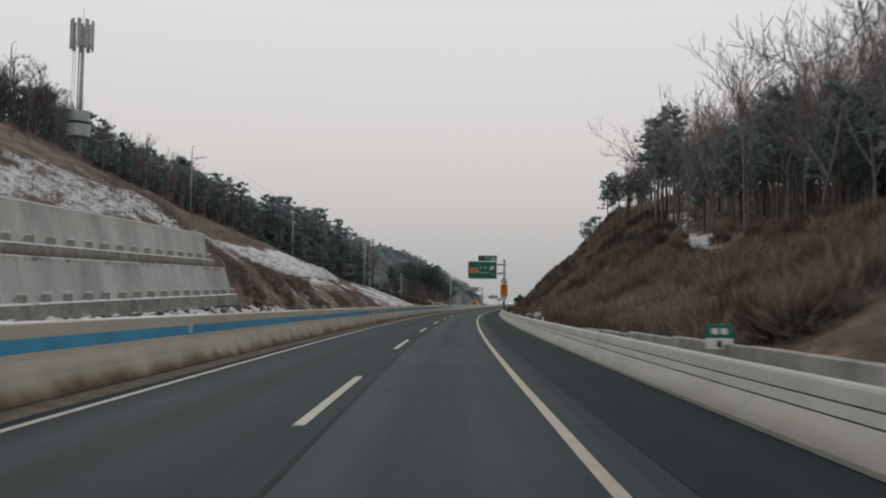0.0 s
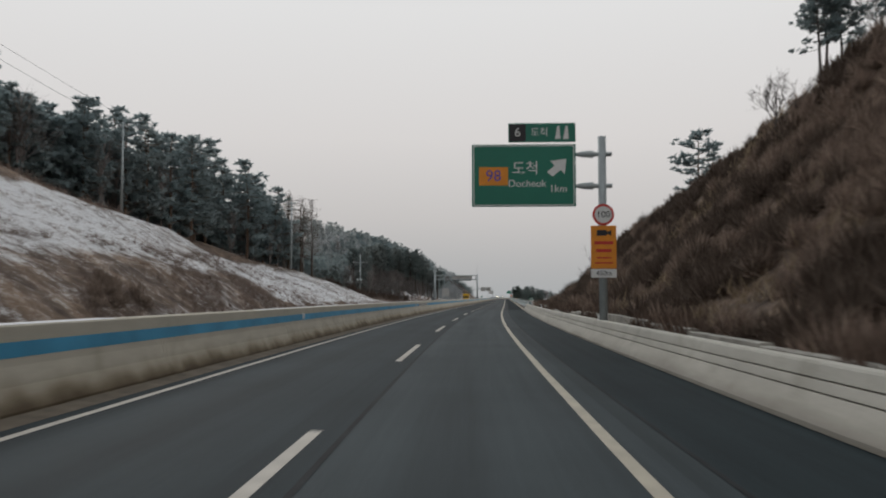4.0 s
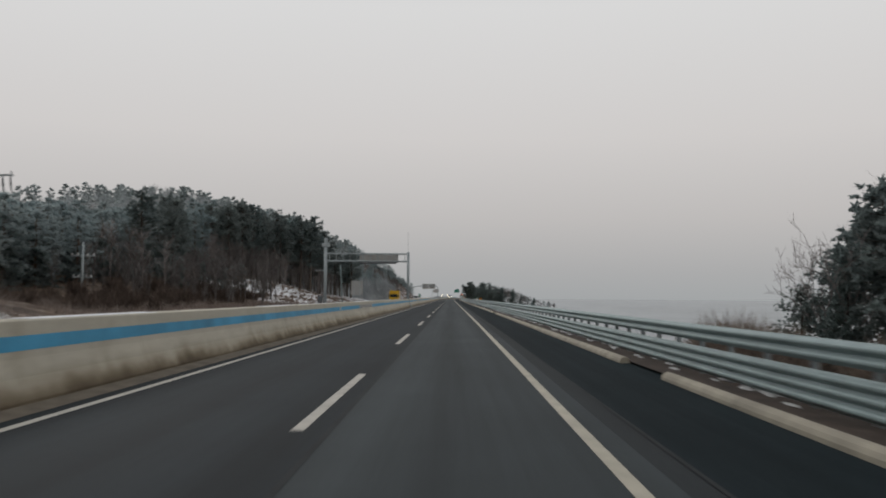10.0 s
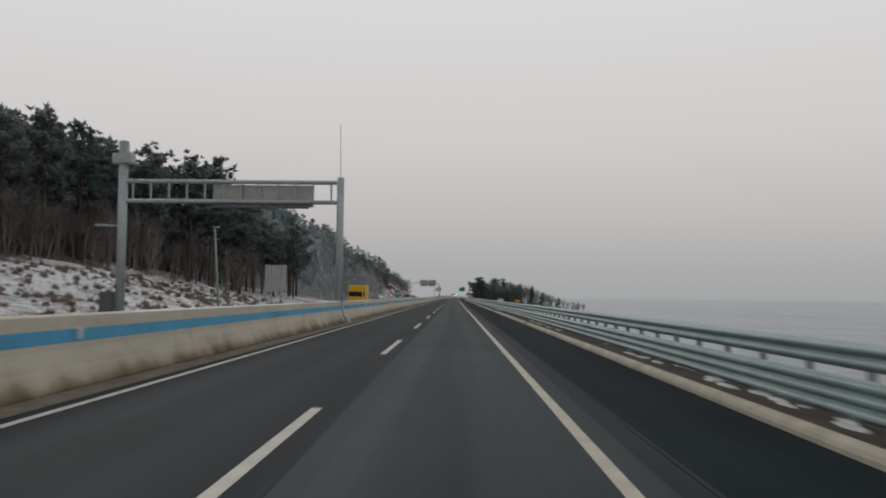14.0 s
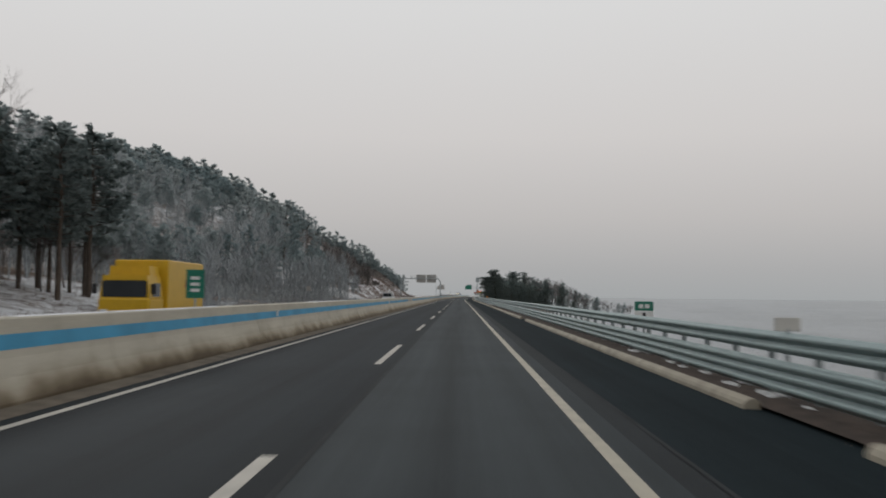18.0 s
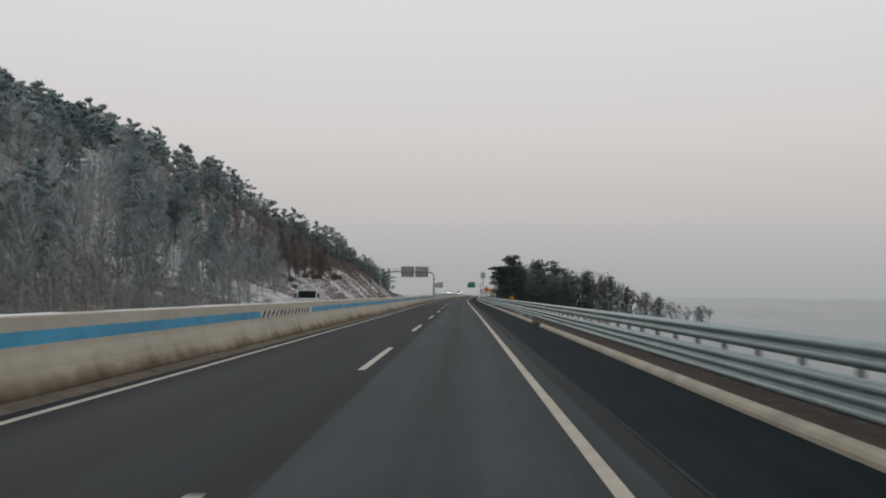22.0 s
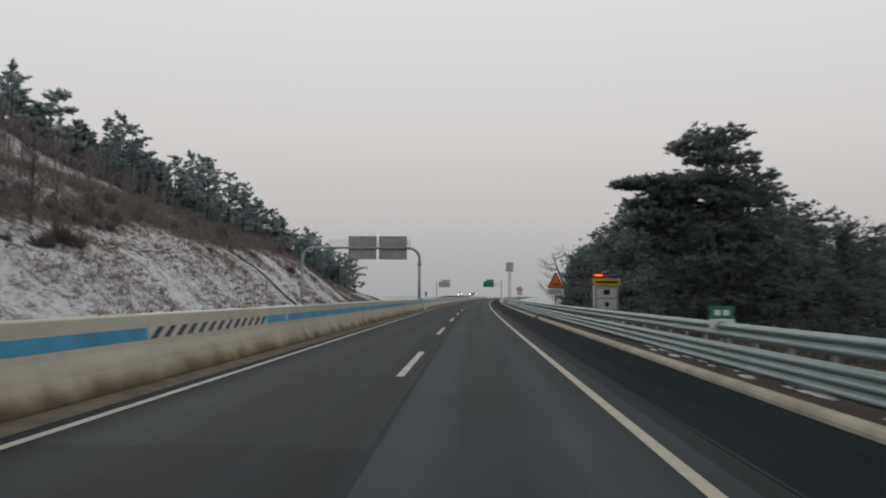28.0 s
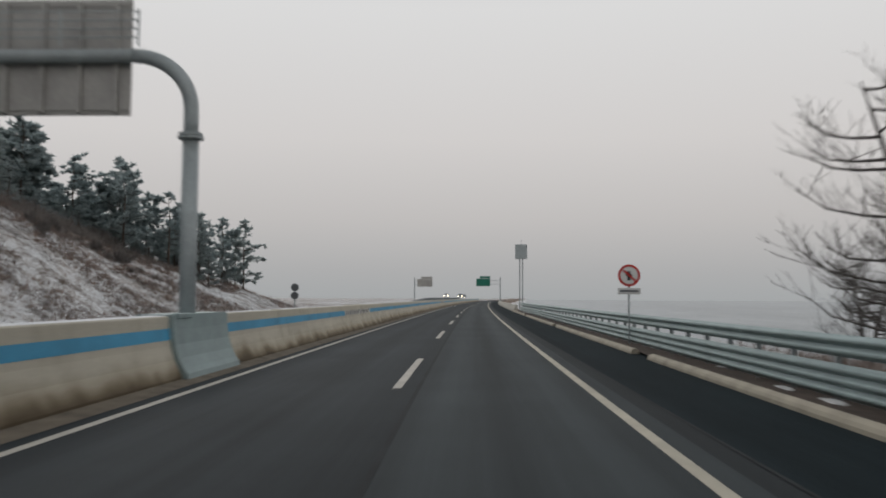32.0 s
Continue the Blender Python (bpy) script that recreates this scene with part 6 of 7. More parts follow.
END_PINES = ((706, -33, 18.5), (710, -35, 18.5), (715, -33, 17.3), (719, -32, 16.4), (722, -35, 16.8), (726, -32, 15.0), (730, -33, 15.2), (734, -31.5, 14.2), (739, -31, 13.4), (743, -33.5, 13.4), (747, -31, 11.8), (752, -29.5, 10.6), (757, -28.5, 9.9), (761, -27.5, 9.6), (764, -26, 8.2), (750, -28, 11.6), (754, -30, 12.6), (758, -27, 11), (762, -25.5, 9.4), (766, -27, 9.9), (770, -25.5, 9.6), (773, -24, 9.6), (775, -25.5, 8.4))
for s, l, t in END_PINES:
    plant(HAZED_PINES[rng.randrange(4)], s, l, max(4.0, min(8.6, t + (1.3 if s < 756 else 0.4) - height(s, l))), 10)
r_hill = random.Random(58)
for _ in range(58):
    s = r_hill.uniform(476, 606)
    l = -r_hill.uniform(27, 62)
    plant(HAZED_TALL[r_hill.randrange(4)], s, l, r_hill.uniform(6.0, 10.0), 13)
RIDGE_NEAR = ((638, -44, 33), (644, -46, 33), (650, -50, 33.5), (656, -51, 32), (647, -43, 30), (653, -45, 30), (660, -50, 30.5), (666, -50, 29.5), (672, -49, 28), (678, -48, 27), (684, -47, 25.5))
for s, l, t in RIDGE_NEAR:
    plant(HAZED_PINES[rng.randrange(4)], s, l, min(8.5, max(5.0, t - height(s, l))), 10)
# wood on top of the right cutting: pines below, tall bare crowns above
s = 34.0
while s < 129:
    front = float(np.interp(s, [34, 60, 90, 112, 128], [27.0, 26.0, 26.5, 25.8, 25.4]))
    for row in range(3):
        l = front + row * 5.2 + rng.uniform(-1.2, 1.2)
        tall = float(np.interp(s, [34, 60, 90, 112, 128], [15.0, 15.0, 15.0, 14.0, 12.0])) * rng.uniform(0.86, 1.08)
        plant(BARE_TALL[rng.randrange(3)], s + rng.uniform(-2, 2), l, tall, 15)
        if row < 2 and rng.random() < 0.3:
            plant(BARE_TALL[rng.randrange(3)], s + rng.uniform(-2, 2), l + 2.4, tall * 0.92, 15)
        if s < 116 and rng.random() < 0.85:
            plant(PALE[rng.randrange(4)], s + rng.uniform(-2.4, 2.4), l + 2.2, tall * rng.uniform(0.60, 0.78), 13)
    s += 5.0
for s, l, hh in ((112, 26.5, 12.5), (119, 27.2, 14.0), (123, 29.2, 15.0), (125, 28.0, 12.5)):
    plant(PALE[rng.randrange(4)], s, l, hh, 13)
for s, l, t in ((149, 24.4, 23.4), (150.5, 25.4, 24.5), (151, 26.6, 23.8), (149, 29.6, 25.0), (152, 30.6, 24.6), (164, 33.0, 24.2)):
    plant(PALE[rng.randrange(4)], s, l, t - height(s, l), 13)
for s, l, hh in ((137, 26, 8.5), (141, 27, 8.5), (145, 28, 8), (148, 21.2, 6), (152, 30, 7), (132, 25, 9.5), (135, 28, 9), (144, 31, 8), (155, 31, 6)):
    plant(BARE[rng.randrange(4)], s, l, hh, 12)
# pines and a bare tree past the end of the cutting
for s, l, t in ((258, 20.5, 7.6), (254, 22.5, 8.2), (250, 24.5, 8.7), (247, 27, 8.6), (252, 27.5, 8.2), (256, 25, 8.2), (244, 25, 7.6), (241, 23, 6.8), (245, 29, 7.6), (238, 26, 6.8),
                (236, 22.5, 5.6), (260, 23.5, 7.4), (248, 21.5, 6.0), (240, 29, 6.5), (233, 20.5, 4.6), (231, 24, 5.6)):
    plant(BUSHY[rng.randrange(3)], s, l + 1.4, t - 0.8 - height(s, l + 1.4), 8)
# a second clump farther out in the field, with two bare trees
for s, l, t in ((303, 41.5, 12.4), (299, 44.5, 12.6), (306, 45, 12.0), (296, 47, 12.0), (301, 49, 11.5), (309, 42, 9.5), (300, 40.5, 10.4), (304, 48, 12.2), (295, 51, 11.8), (298, 40, 8.2)):
    plant(TRUNKED[rng.randrange(4)], s, l, t - height(s, l), 13)
for s, l, t in ((307, 35.5, 3.4), (304, 38.5, 6.2), (308, 40, 6.4), (301, 42, 6.0), (298, 43, 5.6), (303, 46, 6.0), (296, 42, 4.6)):
    plant(BUSHY[rng.randrange(3)], s, l, t - height(s, l), 8)
for s, l, hh in ((305, 37.0, 13.8), (308, 45.5, 16.8), (306, 41.5, 14.8), (303.5, 39.2, 13.6)):
    plant(BARE_TALL[rng.randrange(3)], s, l, hh, 15)
for s, l, hh in ((198, 15.5, 4.6), (202, 17.5, 6.0), (205, 14.8, 5.5), (207, 20, 7), (200, 21, 6.5), (196, 18.5, 4.2), (210, 16.5, 6.5), (193, 15.5, 3.4)):
    plant(BARE[rng.randrange(4)], s, l, hh, 12)
plant(PINES[2], 192.5, 26.2, 20.9 - height(192.5, 26.2), 12)
for s, l, hh in ((225, 19.2, 7.8), (229, 21.0, 8.6), (226, 22.6, 9.8), (222, 20.0, 9.0), (219, 19.2, 8.8), (232, 24, 9.0), (236, 29, 9.5), (241, 30, 9)):
    plant(BARE_TALL[rng.randrange(3)], s, l, hh, 15)
for s, l, hh in ((220, 21.0, 7.5), (210, 22, 9), (215, 25, 9), (208, 17.2, 7)):
    plant(BARE[rng.randrange(4)], s, l, hh, 12)
for s, l, hh in ((246, -36, 7), (250, -38, 6), (243, -38, 8), (254, -37, 6), (240, -36.5, 10), (236, -35, 11), (247, -35, 8.5), (251, -35.5, 7.5), (244, -35.5, 9), (238, -38.5, 10.5), (232, -36, 11.5), (228, -37.5, 11.5)):
    plant(PINES[rng.randrange(6)], s, l, hh, 12)
# the stand around the camera cabinet
def great_pine():
    """Broad old pine: flat pads of needles, one long bough reaching over the verge."""
    r = random.Random(77)
    trunk, crown = Shape(), Shape()
    stem = [Vector(p) for p in ((0, 0, -0.6), (-0.1, 0, 2.4), (-0.45, 0.1, 4.8), (-0.6, 0, 7.0), (-0.5, 0, 8.9))]
    trunk.tube(stem, [0.24, 0.20, 0.15, 0.10, 0.03], 9)
    pads = ((-0.4, 8.9, 1.35, 0.45, 70), (-1.15, 8.45, 1.25, 0.5, 80), (-0.3, 7.9, 1.5, 0.45, 90), (-0.1, 7.1, 1.9, 0.5, 110), (-1.5, 7.0, 1.5, 0.4, 80),
            (-3.2, 6.95, 1.2, 0.30, 80), (-2.9, 6.15, 1.3, 0.40, 90), (-2.1, 6.6, 1.4, 0.45, 90), (-3.3, 5.3, 1.2, 0.4, 80), (-4.1, 6.85, 0.75, 0.22, 46), (0.7, 6.5, 1.6, 0.5, 100), (-0.8, 6.2, 2.4, 0.5, 150), (-2.6, 5.5, 1.7, 0.45, 100),
            (1.0, 5.4, 1.9, 0.55, 120), (-0.6, 4.9, 2.7, 0.6, 190), (-3.0, 4.3, 1.5, 0.45, 90), (1.4, 4.1, 1.9, 0.6, 130), (-0.6, 3.6, 2.9, 0.65, 210),
            (-2.4, 2.8, 1.8, 0.5, 110), (1.2, 2.6, 2.2, 0.65, 140), (-0.4, 2.0, 2.8, 0.7, 190), (0.4, 0.9, 2.8, 0.6, 150))
    for x, z, rx, rz, n in pads:
        hub = Vector((x, r.uniform(-0.3, 0.3), z - 0.1))
        i = min(3, int(max(0.0, z - 0.6) / 2.4))
        a = stem[i].lerp(stem[i + 1], 0.5)
        trunk.tube([a, a.lerp(hub, 0.6) - Vector((0, 0, 0.12)), hub], [0.07, 0.05, 0.025], 5, caps=False)
        for j in range(n * 2):
            u, q = r.uniform(0, 2 * math.pi), math.sqrt(r.random()) * r.uniform(0.8, 1.1)
            out = Vector((math.cos(u), math.sin(u), 0))
            c = hub + Vector((math.cos(u) * rx * q, math.sin(u) * rx * 0.9 * q, r.gauss(0.05, 0.5) * rz * (1.15 - 0.6 * q)))
            spray(crown, c, out, 0.27, r, 9, 1.15)
    return trunk, crown


GREAT = tree_kind("great_pine", *great_pine(), BARK, NEEDLES, "tall dark pine with dense layered boughs", "great pines", "dense dark needles")
plant(GREAT, 632, 12.0, 9.4, 9.4, turn=0).matrix_basis = stand(632, 12.0, height(632, 12.0))
for s, l, t in ((640, 13.5, 6.5), (646, 12.5, 6.9), (651, 13, 7.9), (656, 12.3, 8.2), (661.5, 12.6, 8.0), (667, 13.0, 7.7), (673, 12.6, 7.5), (679, 12.9, 6.9), (682, 12.2, 6.8), (690, 13.2, 6.0), (693, 12.6, 5.8), (694, 14.6, 6.2), (685, 12.6, 6.6), (677, 11.5, 5.8),
                (644, 18, 6.9), (652, 18, 8.9), (657, 21.5, 8.9), (663, 18, 9.2), (666, 25, 7.6), (672, 19, 8.0), (664, 38, 3.6), (670, 34, 4.8), (636, 16.5, 6.2), (641, 22, 5.6), (627, 14.5, 4.6), (630, 18.5, 4.8), (637, 12.2, 6.0), (648, 27, 6.6), (676, 26, 6.5), (655, 33, 5.6), (660, 44, 1.6)):
    plant(BUSHY[rng.randrange(3)], s, l, max(2.5, t - height(s, l)), 8)
for s, l, t in ((688, 16, 8), (650, 29, 8.2), (668, 42, 4), (682, 22, 7), (657, 27, 9.0), (661, 31, 8.6), (664, 27, 9.2), (655, 24, 9.4), (659, 35, 6.5), (667, 31, 8.0), (663, 39, 4.6), (658, 41, 3.4), (670, 45, 2.2), (662, 48, 0.8), (667, 52, 0.2), (672, 56, -0.4), (660, 52, 0.0)):
    plant(BARE[rng.randrange(4)], s, l, t - height(s, l), 12)


def spreading_shapes(seed, h, lean):
    """A leaning bare tree: long level boughs whose twigs all turn upward."""
    r = random.Random(seed)
    sh = Shape()

    def twig(p, d, length, radius):
        q = p + d * length
        w = d.cross(Vector((r.gauss(0, 1), r.gauss(0, 1), 0.3))).normalized() * radius
        sh.face(p - w, p + w, q + w * 0.3, q - w * 0.3)
        return q

    for k in range(2):
        side = lean if k == 0 else -0.35 * lean
        top = Vector((side * h, r.uniform(-0.6, 0.6), h * (1.0 if k == 0 else 0.85)))
        mid = Vector((side * h * 0.3, 0, h * 0.45))
        sh.tube([(0.1 * k, 0, -0.4), mid, mid.lerp(top, 0.55), top], [0.13, 0.10, 0.06, 0.015], 7)
        for i in range(17):
            u = 0.16 + 0.82 * (i + r.random()) / 17
            p = Vector((0, 0, 0)).lerp(mid, u / 0.45) if u < 0.45 else mid.lerp(top, (u - 0.45) / 0.55)
            az = r.uniform(0, 2 * math.pi)
            d = Vector((math.cos(az), math.sin(az), r.uniform(-0.05, 0.25))).normalized()
            reach = h * (0.45 - 0.27 * u) * r.uniform(0.7, 1.15)
            pts = [p, p + d * reach * 0.4 + Vector((0, 0, -0.03 * reach)), p + d * reach * 0.75, p + d * reach + Vector((0, 0, 0.16 * reach))]
            sh.tube(pts, [0.042, 0.032, 0.022, 0.008], 4, caps=False)
            for j in range(int(7 + reach * 5)):
                v = r.uniform(0.25, 1.0) * 2.999
                m = int(v)
                b = pts[m].lerp(pts[m + 1], v - m)
                e = (d * r.uniform(0.2, 0.7) + Vector((r.gauss(0, 0.5), r.gauss(0, 0.5), r.uniform(0.3, 1.0)))).normalized()
                tip = twig(b, e, h * r.uniform(0.06, 0.14), 0.011)
                for _ in range(3):
                    f = (e + Vector((r.gauss(0, 0.5), r.gauss(0, 0.5), 0.3))).normalized()
                    twig(b.lerp(tip, r.uniform(0.4, 1.0)), f, h * r.uniform(0.03, 0.07), 0.007)
    return sh


SPREADING = [tree_kind("bare_tree", spreading_shapes(97 + i, 7.0, -0.27 + 0.12 * i), None, TWIG_DARK, None, "dark bare tree with long level boughs by the guardrail", "dark bare trees") for i in range(2)]
for s, l, t in ((640, 47, 0.6), (648, 50, 0.6), (655, 53, 0.3), (650, 42, 2.0), (658, 46, 1.5), (645, 38, 3.6), (654, 40, 3.2)):
    plant(HAZED_PINES[rng.randrange(4)] if rng.random() < 0.4 else BARE[rng.randrange(4)], s, l, t - height(s, l) - 0.4, 11)
for k, (s, l, top) in enumerate(((699.0, 12.7, 6.9), (702.5, 14.6, 6.4), (704.0, 12.9, 3.6))):
    plant(SPREADING[k % 2], s, l, top - height(s, l), 7.0, turn=(0, 20, 160)[k])


# ---- far woods and brush, counted by nobody ----
def scatter(name, protos, places, mat, label, category, spin=True):
    """Joins scaled, turned copies of a few small shapes into one mesh."""
    vs, fs, base = [], [], 0
    packs = []
    for sh in protos:
        packs.append((np.array(sh.v), sh.f))
    for i, (s, l, z, k, kz) in enumerate(places):
        v, f = packs[i % len(packs)]
        a = rng.uniform(0, 2 * math.pi) if spin else radians(heading(s))
        c, sn = math.cos(a) * k, math.sin(a) * k
        p = along(s, l, z)
        w = np.stack([v[:, 0] * c - v[:, 1] * sn + p.x, v[:, 0] * sn + v[:, 1] * c + p.y, v[:, 2] * kz + p.z], 1)
        vs.append(w)
        fs += [tuple(q + base for q in t) for t in f]
        base += len(v)
    me = bpy.data.meshes.new(name)
    me.from_pydata(np.concatenate(vs).tolist(), [], fs)
    me.materials.append(mat)
    return tagged(new(name, me), label, category, kind="stuff")


def spots(n, s0, s1, edge, far, seed, h0, h1, nominal, sink=0.2):
    r = random.Random(seed)
    out = []
    for _ in range(n):
        s = r.uniform(s0, s1)
        e = edge(s) if callable(edge) else edge
        q = r.random() ** 1.3
        l = e + (far - e) * q
        k = r.uniform(h0, h1) / nominal
        out.append((s, l, height(s, l) - sink, k * r.uniform(0.9, 1.2), k))
    return out


WOOD = [pine_shapes(200 + i, 12, 0.06, 0.24, 1.15, 0.70, 6, 0, 2.3)[1] for i in range(3)]
scatter("pine_wood", WOOD, spots(240, -40, 245, lambda s: wood_edge(s) - 5, -95, 5, 7, 10.5, 12), NEEDLES_HAZED, "dense dark pine wood behind the slope", "woodland")
scatter("pine_wood", WOOD, spots(120, 176, 258, lambda s: wood_edge(s) - 0.5, -50, 62, 5.5, 9.0, 12), NEEDLES_HAZED, "low pines closing the wood's edge", "woodland")
scatter("pine_wood", WOOD, spots(120, 258, 352, lambda s: float(np.interp(s, [258, 285, 300, 325, 340, 352], [-28, -36, -41, -41, -30, -27])), -46, 63, 2.5, 6.0, 12), NEEDLES_MID, "young dark pines below the wood", "woodland")
scatter("pine_wood", WOOD, spots(150, 312, 470, lambda s: float(np.interp(s, [312, 330, 400, 430, 470], [-42, -46, -52, -42, -40])), -68, 6, 5.2, 7.4, 12), NEEDLES_HAZED, "dense dark pine wood beside the road", "woodland")
scatter("pine_wood", WOOD, spots(60, 640, 690, 15.0, 27, 18, 5.0, 6.8, 12), NEEDLES, "dense dark pines behind the guardrail trees", "woodland")
scatter("pine_wood", WOOD, spots(110, 10, 135, 38, 75, 7, 7, 10, 12), NEEDLES_HAZED, "dark pine wood above the cutting", "woodland")


def scrub(seed, h=8.0, twigs=52):
    """A light bare tree: stem, and thin upright twigs fanning out of it."""
    r = random.Random(seed)
    sh = Shape()
    sh.tube([(0, 0, -0.4), (r.gauss(0, 0.4), r.gauss(0, 0.4), h * 0.55), (r.gauss(0, 0.9), r.gauss(0, 0.9), h * 0.92)], [0.11, 0.07, 0.02], 4, caps=False)
    for _ in range(twigs):
        z = h * r.uniform(0.18, 0.85)
        a, out = r.uniform(0, 2 * math.pi), h * r.uniform(0.06, 0.24)
        b = Vector((0, 0, z))
        t = Vector((math.cos(a) * out, math.sin(a) * out, z + h * r.uniform(0.10, 0.26)))
        w = Vector((-math.sin(a), math.cos(a), 0)) * r.uniform(0.03, 0.055)
        m = b.lerp(t, 0.5) - Vector((0, 0, 0.02 * h))
        sh.face(b - w, b + w, t)
        for _ in range(2):
            e = t + Vector((r.gauss(0, 0.5), r.gauss(0, 0.5), abs(r.gauss(0.3, 0.4))))
            sh.face(m - w * 0.7, m + w * 0.7, e)
    return sh


SCRUB = [scrub(300 + i) for i in range(5)]


def hill_edge(s):
    return float(np.interp(s, [470, 520, 590, 615, 640, 700, 760], [-21, -20, -21, -29, -31, -33, -30]))


scatter("bare_thicket", SCRUB, spots(150, 382, 434, lambda s: float(np.interp(s, [382, 415, 430], [-42, -36, -28])), -50, 19, 3, 8, 8), TWIG, "brown saplings between the pine trunks", "woodland")
# The pale needles of this wood are distance haze put into the colour.
scatter("frosted_wood", WOOD, spots(230, 520, 700, lambda s: float(np.interp(s, [520, 600, 610, 660, 700], [-70, -56, -46, -48, -46])), -160, 8, 6, 9, 12), NEEDLES_HAZIEST, "haze-pale pine wood covering the hillside", "woodland")
# Bare hill trees and thickets, paled by haze in their twig colour.
scatter("frosted_bare_wood", SCRUB, spots(640, 470, 606, -38, -125, 9, 5, 9, 8), TWIG_HAZED, "haze-pale bare trees covering the hillside", "woodland")
scatter("frosted_bare_wood", SCRUB, spots(330, 396, 476, -52, -135, 56, 6, 8.5, 8), TWIG_HAZED, "pale bare trees over the hill behind the pines", "woodland")
scatter("pine_wood", WOOD, spots(150, 590, 664, lambda s: float(np.interp(s, [590, 620, 650, 664], [-70, -62, -61, -63])), -92, 57, 5.2, 7.2, 12), NEEDLES_HAZIER, "dense grey-green pines on the hill's brow", "woodland")
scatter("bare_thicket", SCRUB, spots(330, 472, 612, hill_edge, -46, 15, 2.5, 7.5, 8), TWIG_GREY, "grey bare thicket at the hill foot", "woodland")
scatter("low_thicket", SCRUB, spots(420, 472, 570, hill_edge, -36, 17, 0.8, 2.6, 8), TWIG_HAZED, "low grey brush at the hill foot", "brush")
scatter("bare_thicket", SCRUB, spots(380, 606, 700, lambda s: -34, -52, 16, 1.5, 4.0, 8), TWIG, "brown thicket under the pines of the hill", "woodland")
# These pines too are paled by haze in their needle colour, not by frost.
scatter("frosted_wood", WOOD, spots(170, 690, 775, lambda s: float(np.interp(s, [690, 720, 745, 775], [-43, -36, -31, -25])), -62, 11, 4.5, 7, 12), NEEDLES_HAZED, "haze-pale pines on the hill's low end", "woodland")
scatter("bare_wood", SCRUB, spots(200, 20, 135, 34, 60, 12, 9, 14, 8), TWIG, "bare brown trees above the cutting", "woodland")
scatter("bare_wood", SCRUB, spots(240, 100, 245, lambda s: wood_edge(s) + 2, -70, 13, 6, 10, 8), TWIG, "bare trees among the pines", "woodland")
scatter("bare_wood", SCRUB, spots(140, 318, 470, lambda s: float(np.interp(s, [318, 340, 400, 430, 470], [-22, -40, -40, -29, -28])), -60, 14, 5, 8, 8), TWIG, "bare trees among the pines by the gantry", "woodland")


def tuft(seed, blades, tall, lean, width):
    r = random.Random(seed)
    sh = Shape()
    for _ in range(blades):
        a = r.uniform(0, 2 * math.pi)
        b = Vector((r.gauss(0, 0.16), r.gauss(0, 0.16), -0.05))
        d = Vector((math.cos(a) * lean * r.random(), math.sin(a) * lean * r.random(), 1)).normalized()
        hgt = tall * r.uniform(0.5, 1.1)
        w = Vector((-math.sin(a), math.cos(a), 0)) * width * r.uniform(0.6, 1.3)
        m = b + d * hgt * 0.55
        tip = b + d * hgt + Vector((math.cos(a), math.sin(a), -0.3)) * hgt * 0.25
        sh.face(b - w, b + w, tip)
    return sh


def bush(seed, twigs=210, fat=1.0):
    """A dense rounded bush of short crooked twigs, about a metre high."""
    r = random.Random(seed)
    sh = Shape()
    for _ in range(twigs):
        a, up = r.uniform(0, 2 * math.pi), r.uniform(0.05, 1.0)
        rad = math.sqrt(1 - up * up * 0.8) * r.uniform(0.55, 1.05)
        t = Vector((math.cos(a) * rad * 0.85, math.sin(a) * rad * 0.85, up * r.uniform(0.8, 1.1)))
        b = t * r.uniform(0.25, 0.6) + Vector((r.gauss(0, 0.08), r.gauss(0, 0.08), -0.05))
        w = Vector((r.gauss(0, 1), r.gauss(0, 1), r.gauss(0, 1))).normalized() * r.uniform(0.02, 0.045) * fat
        sh.face(b - w, b + w, t)
    return sh


def brush_spots(n, s0, s1, l0, l1, seed, k0, k1, keep=None, most=9.0):
    r = random.Random(seed)
    out = []
    while len(out) < n:
        s, l = r.uniform(s0, s1), r.uniform(l0, l1)
        if keep is not None and not keep <= noise.noise(Vector((s * 0.12, l * 0.12, 5.0))) < most:
            continue
        if l > 0 and s < 205 and snow_at(s, l) > 0.46:
            continue
        k = r.uniform(k0, k1)
        out.append((s, l, height(s, l) - 0.03, k, k * r.uniform(0.8, 1.2)))
    return out


GRASS = [tuft(400 + i, 9, 0.42, 1.3, 0.020) for i in range(5)]
SHRUB = [tuft(420 + i, 18, 0.72, 1.25, 0.016) for i in range(5)]
LOW = [tuft(460 + i, 10, 0.32, 1.5, 0.028) for i in range(5)]
scatter("dry_grass", GRASS, brush_spots(5000, -10, 196, 8.6, 30, 21, 1.2, 2.4, 0.08), STRAW, "dead straw-coloured grass on the right cutting", "grass")
scatter("brown_brush", SHRUB, brush_spots(3600, 0, 182, 8.8, 34, 22, 0.5, 1.3, -1.0, 0.2), BRUSH, "dark brown brush on the right cutting", "brush")
scatter("brown_brush", SHRUB, brush_spots(1100, 92, 186, 8.8, 34, 82, 0.5, 1.3, -1.0, 0.2), RUSSET, "dark russet stalks between the bushes of the right cutting", "brush")
scatter("brown_brush", SHRUB, brush_spots(2400, 78, 185, -25.5, -17.6, 23, 0.5, 1.1, -0.1), BRUSH, "dark brown brush on the lower bank", "brush")
scatter("brown_brush", SHRUB, brush_spots(2400, -30, 190, -60, -34, 24, 0.8, 1.8), BRUSH, "reddish brown brush below the wood", "brush")
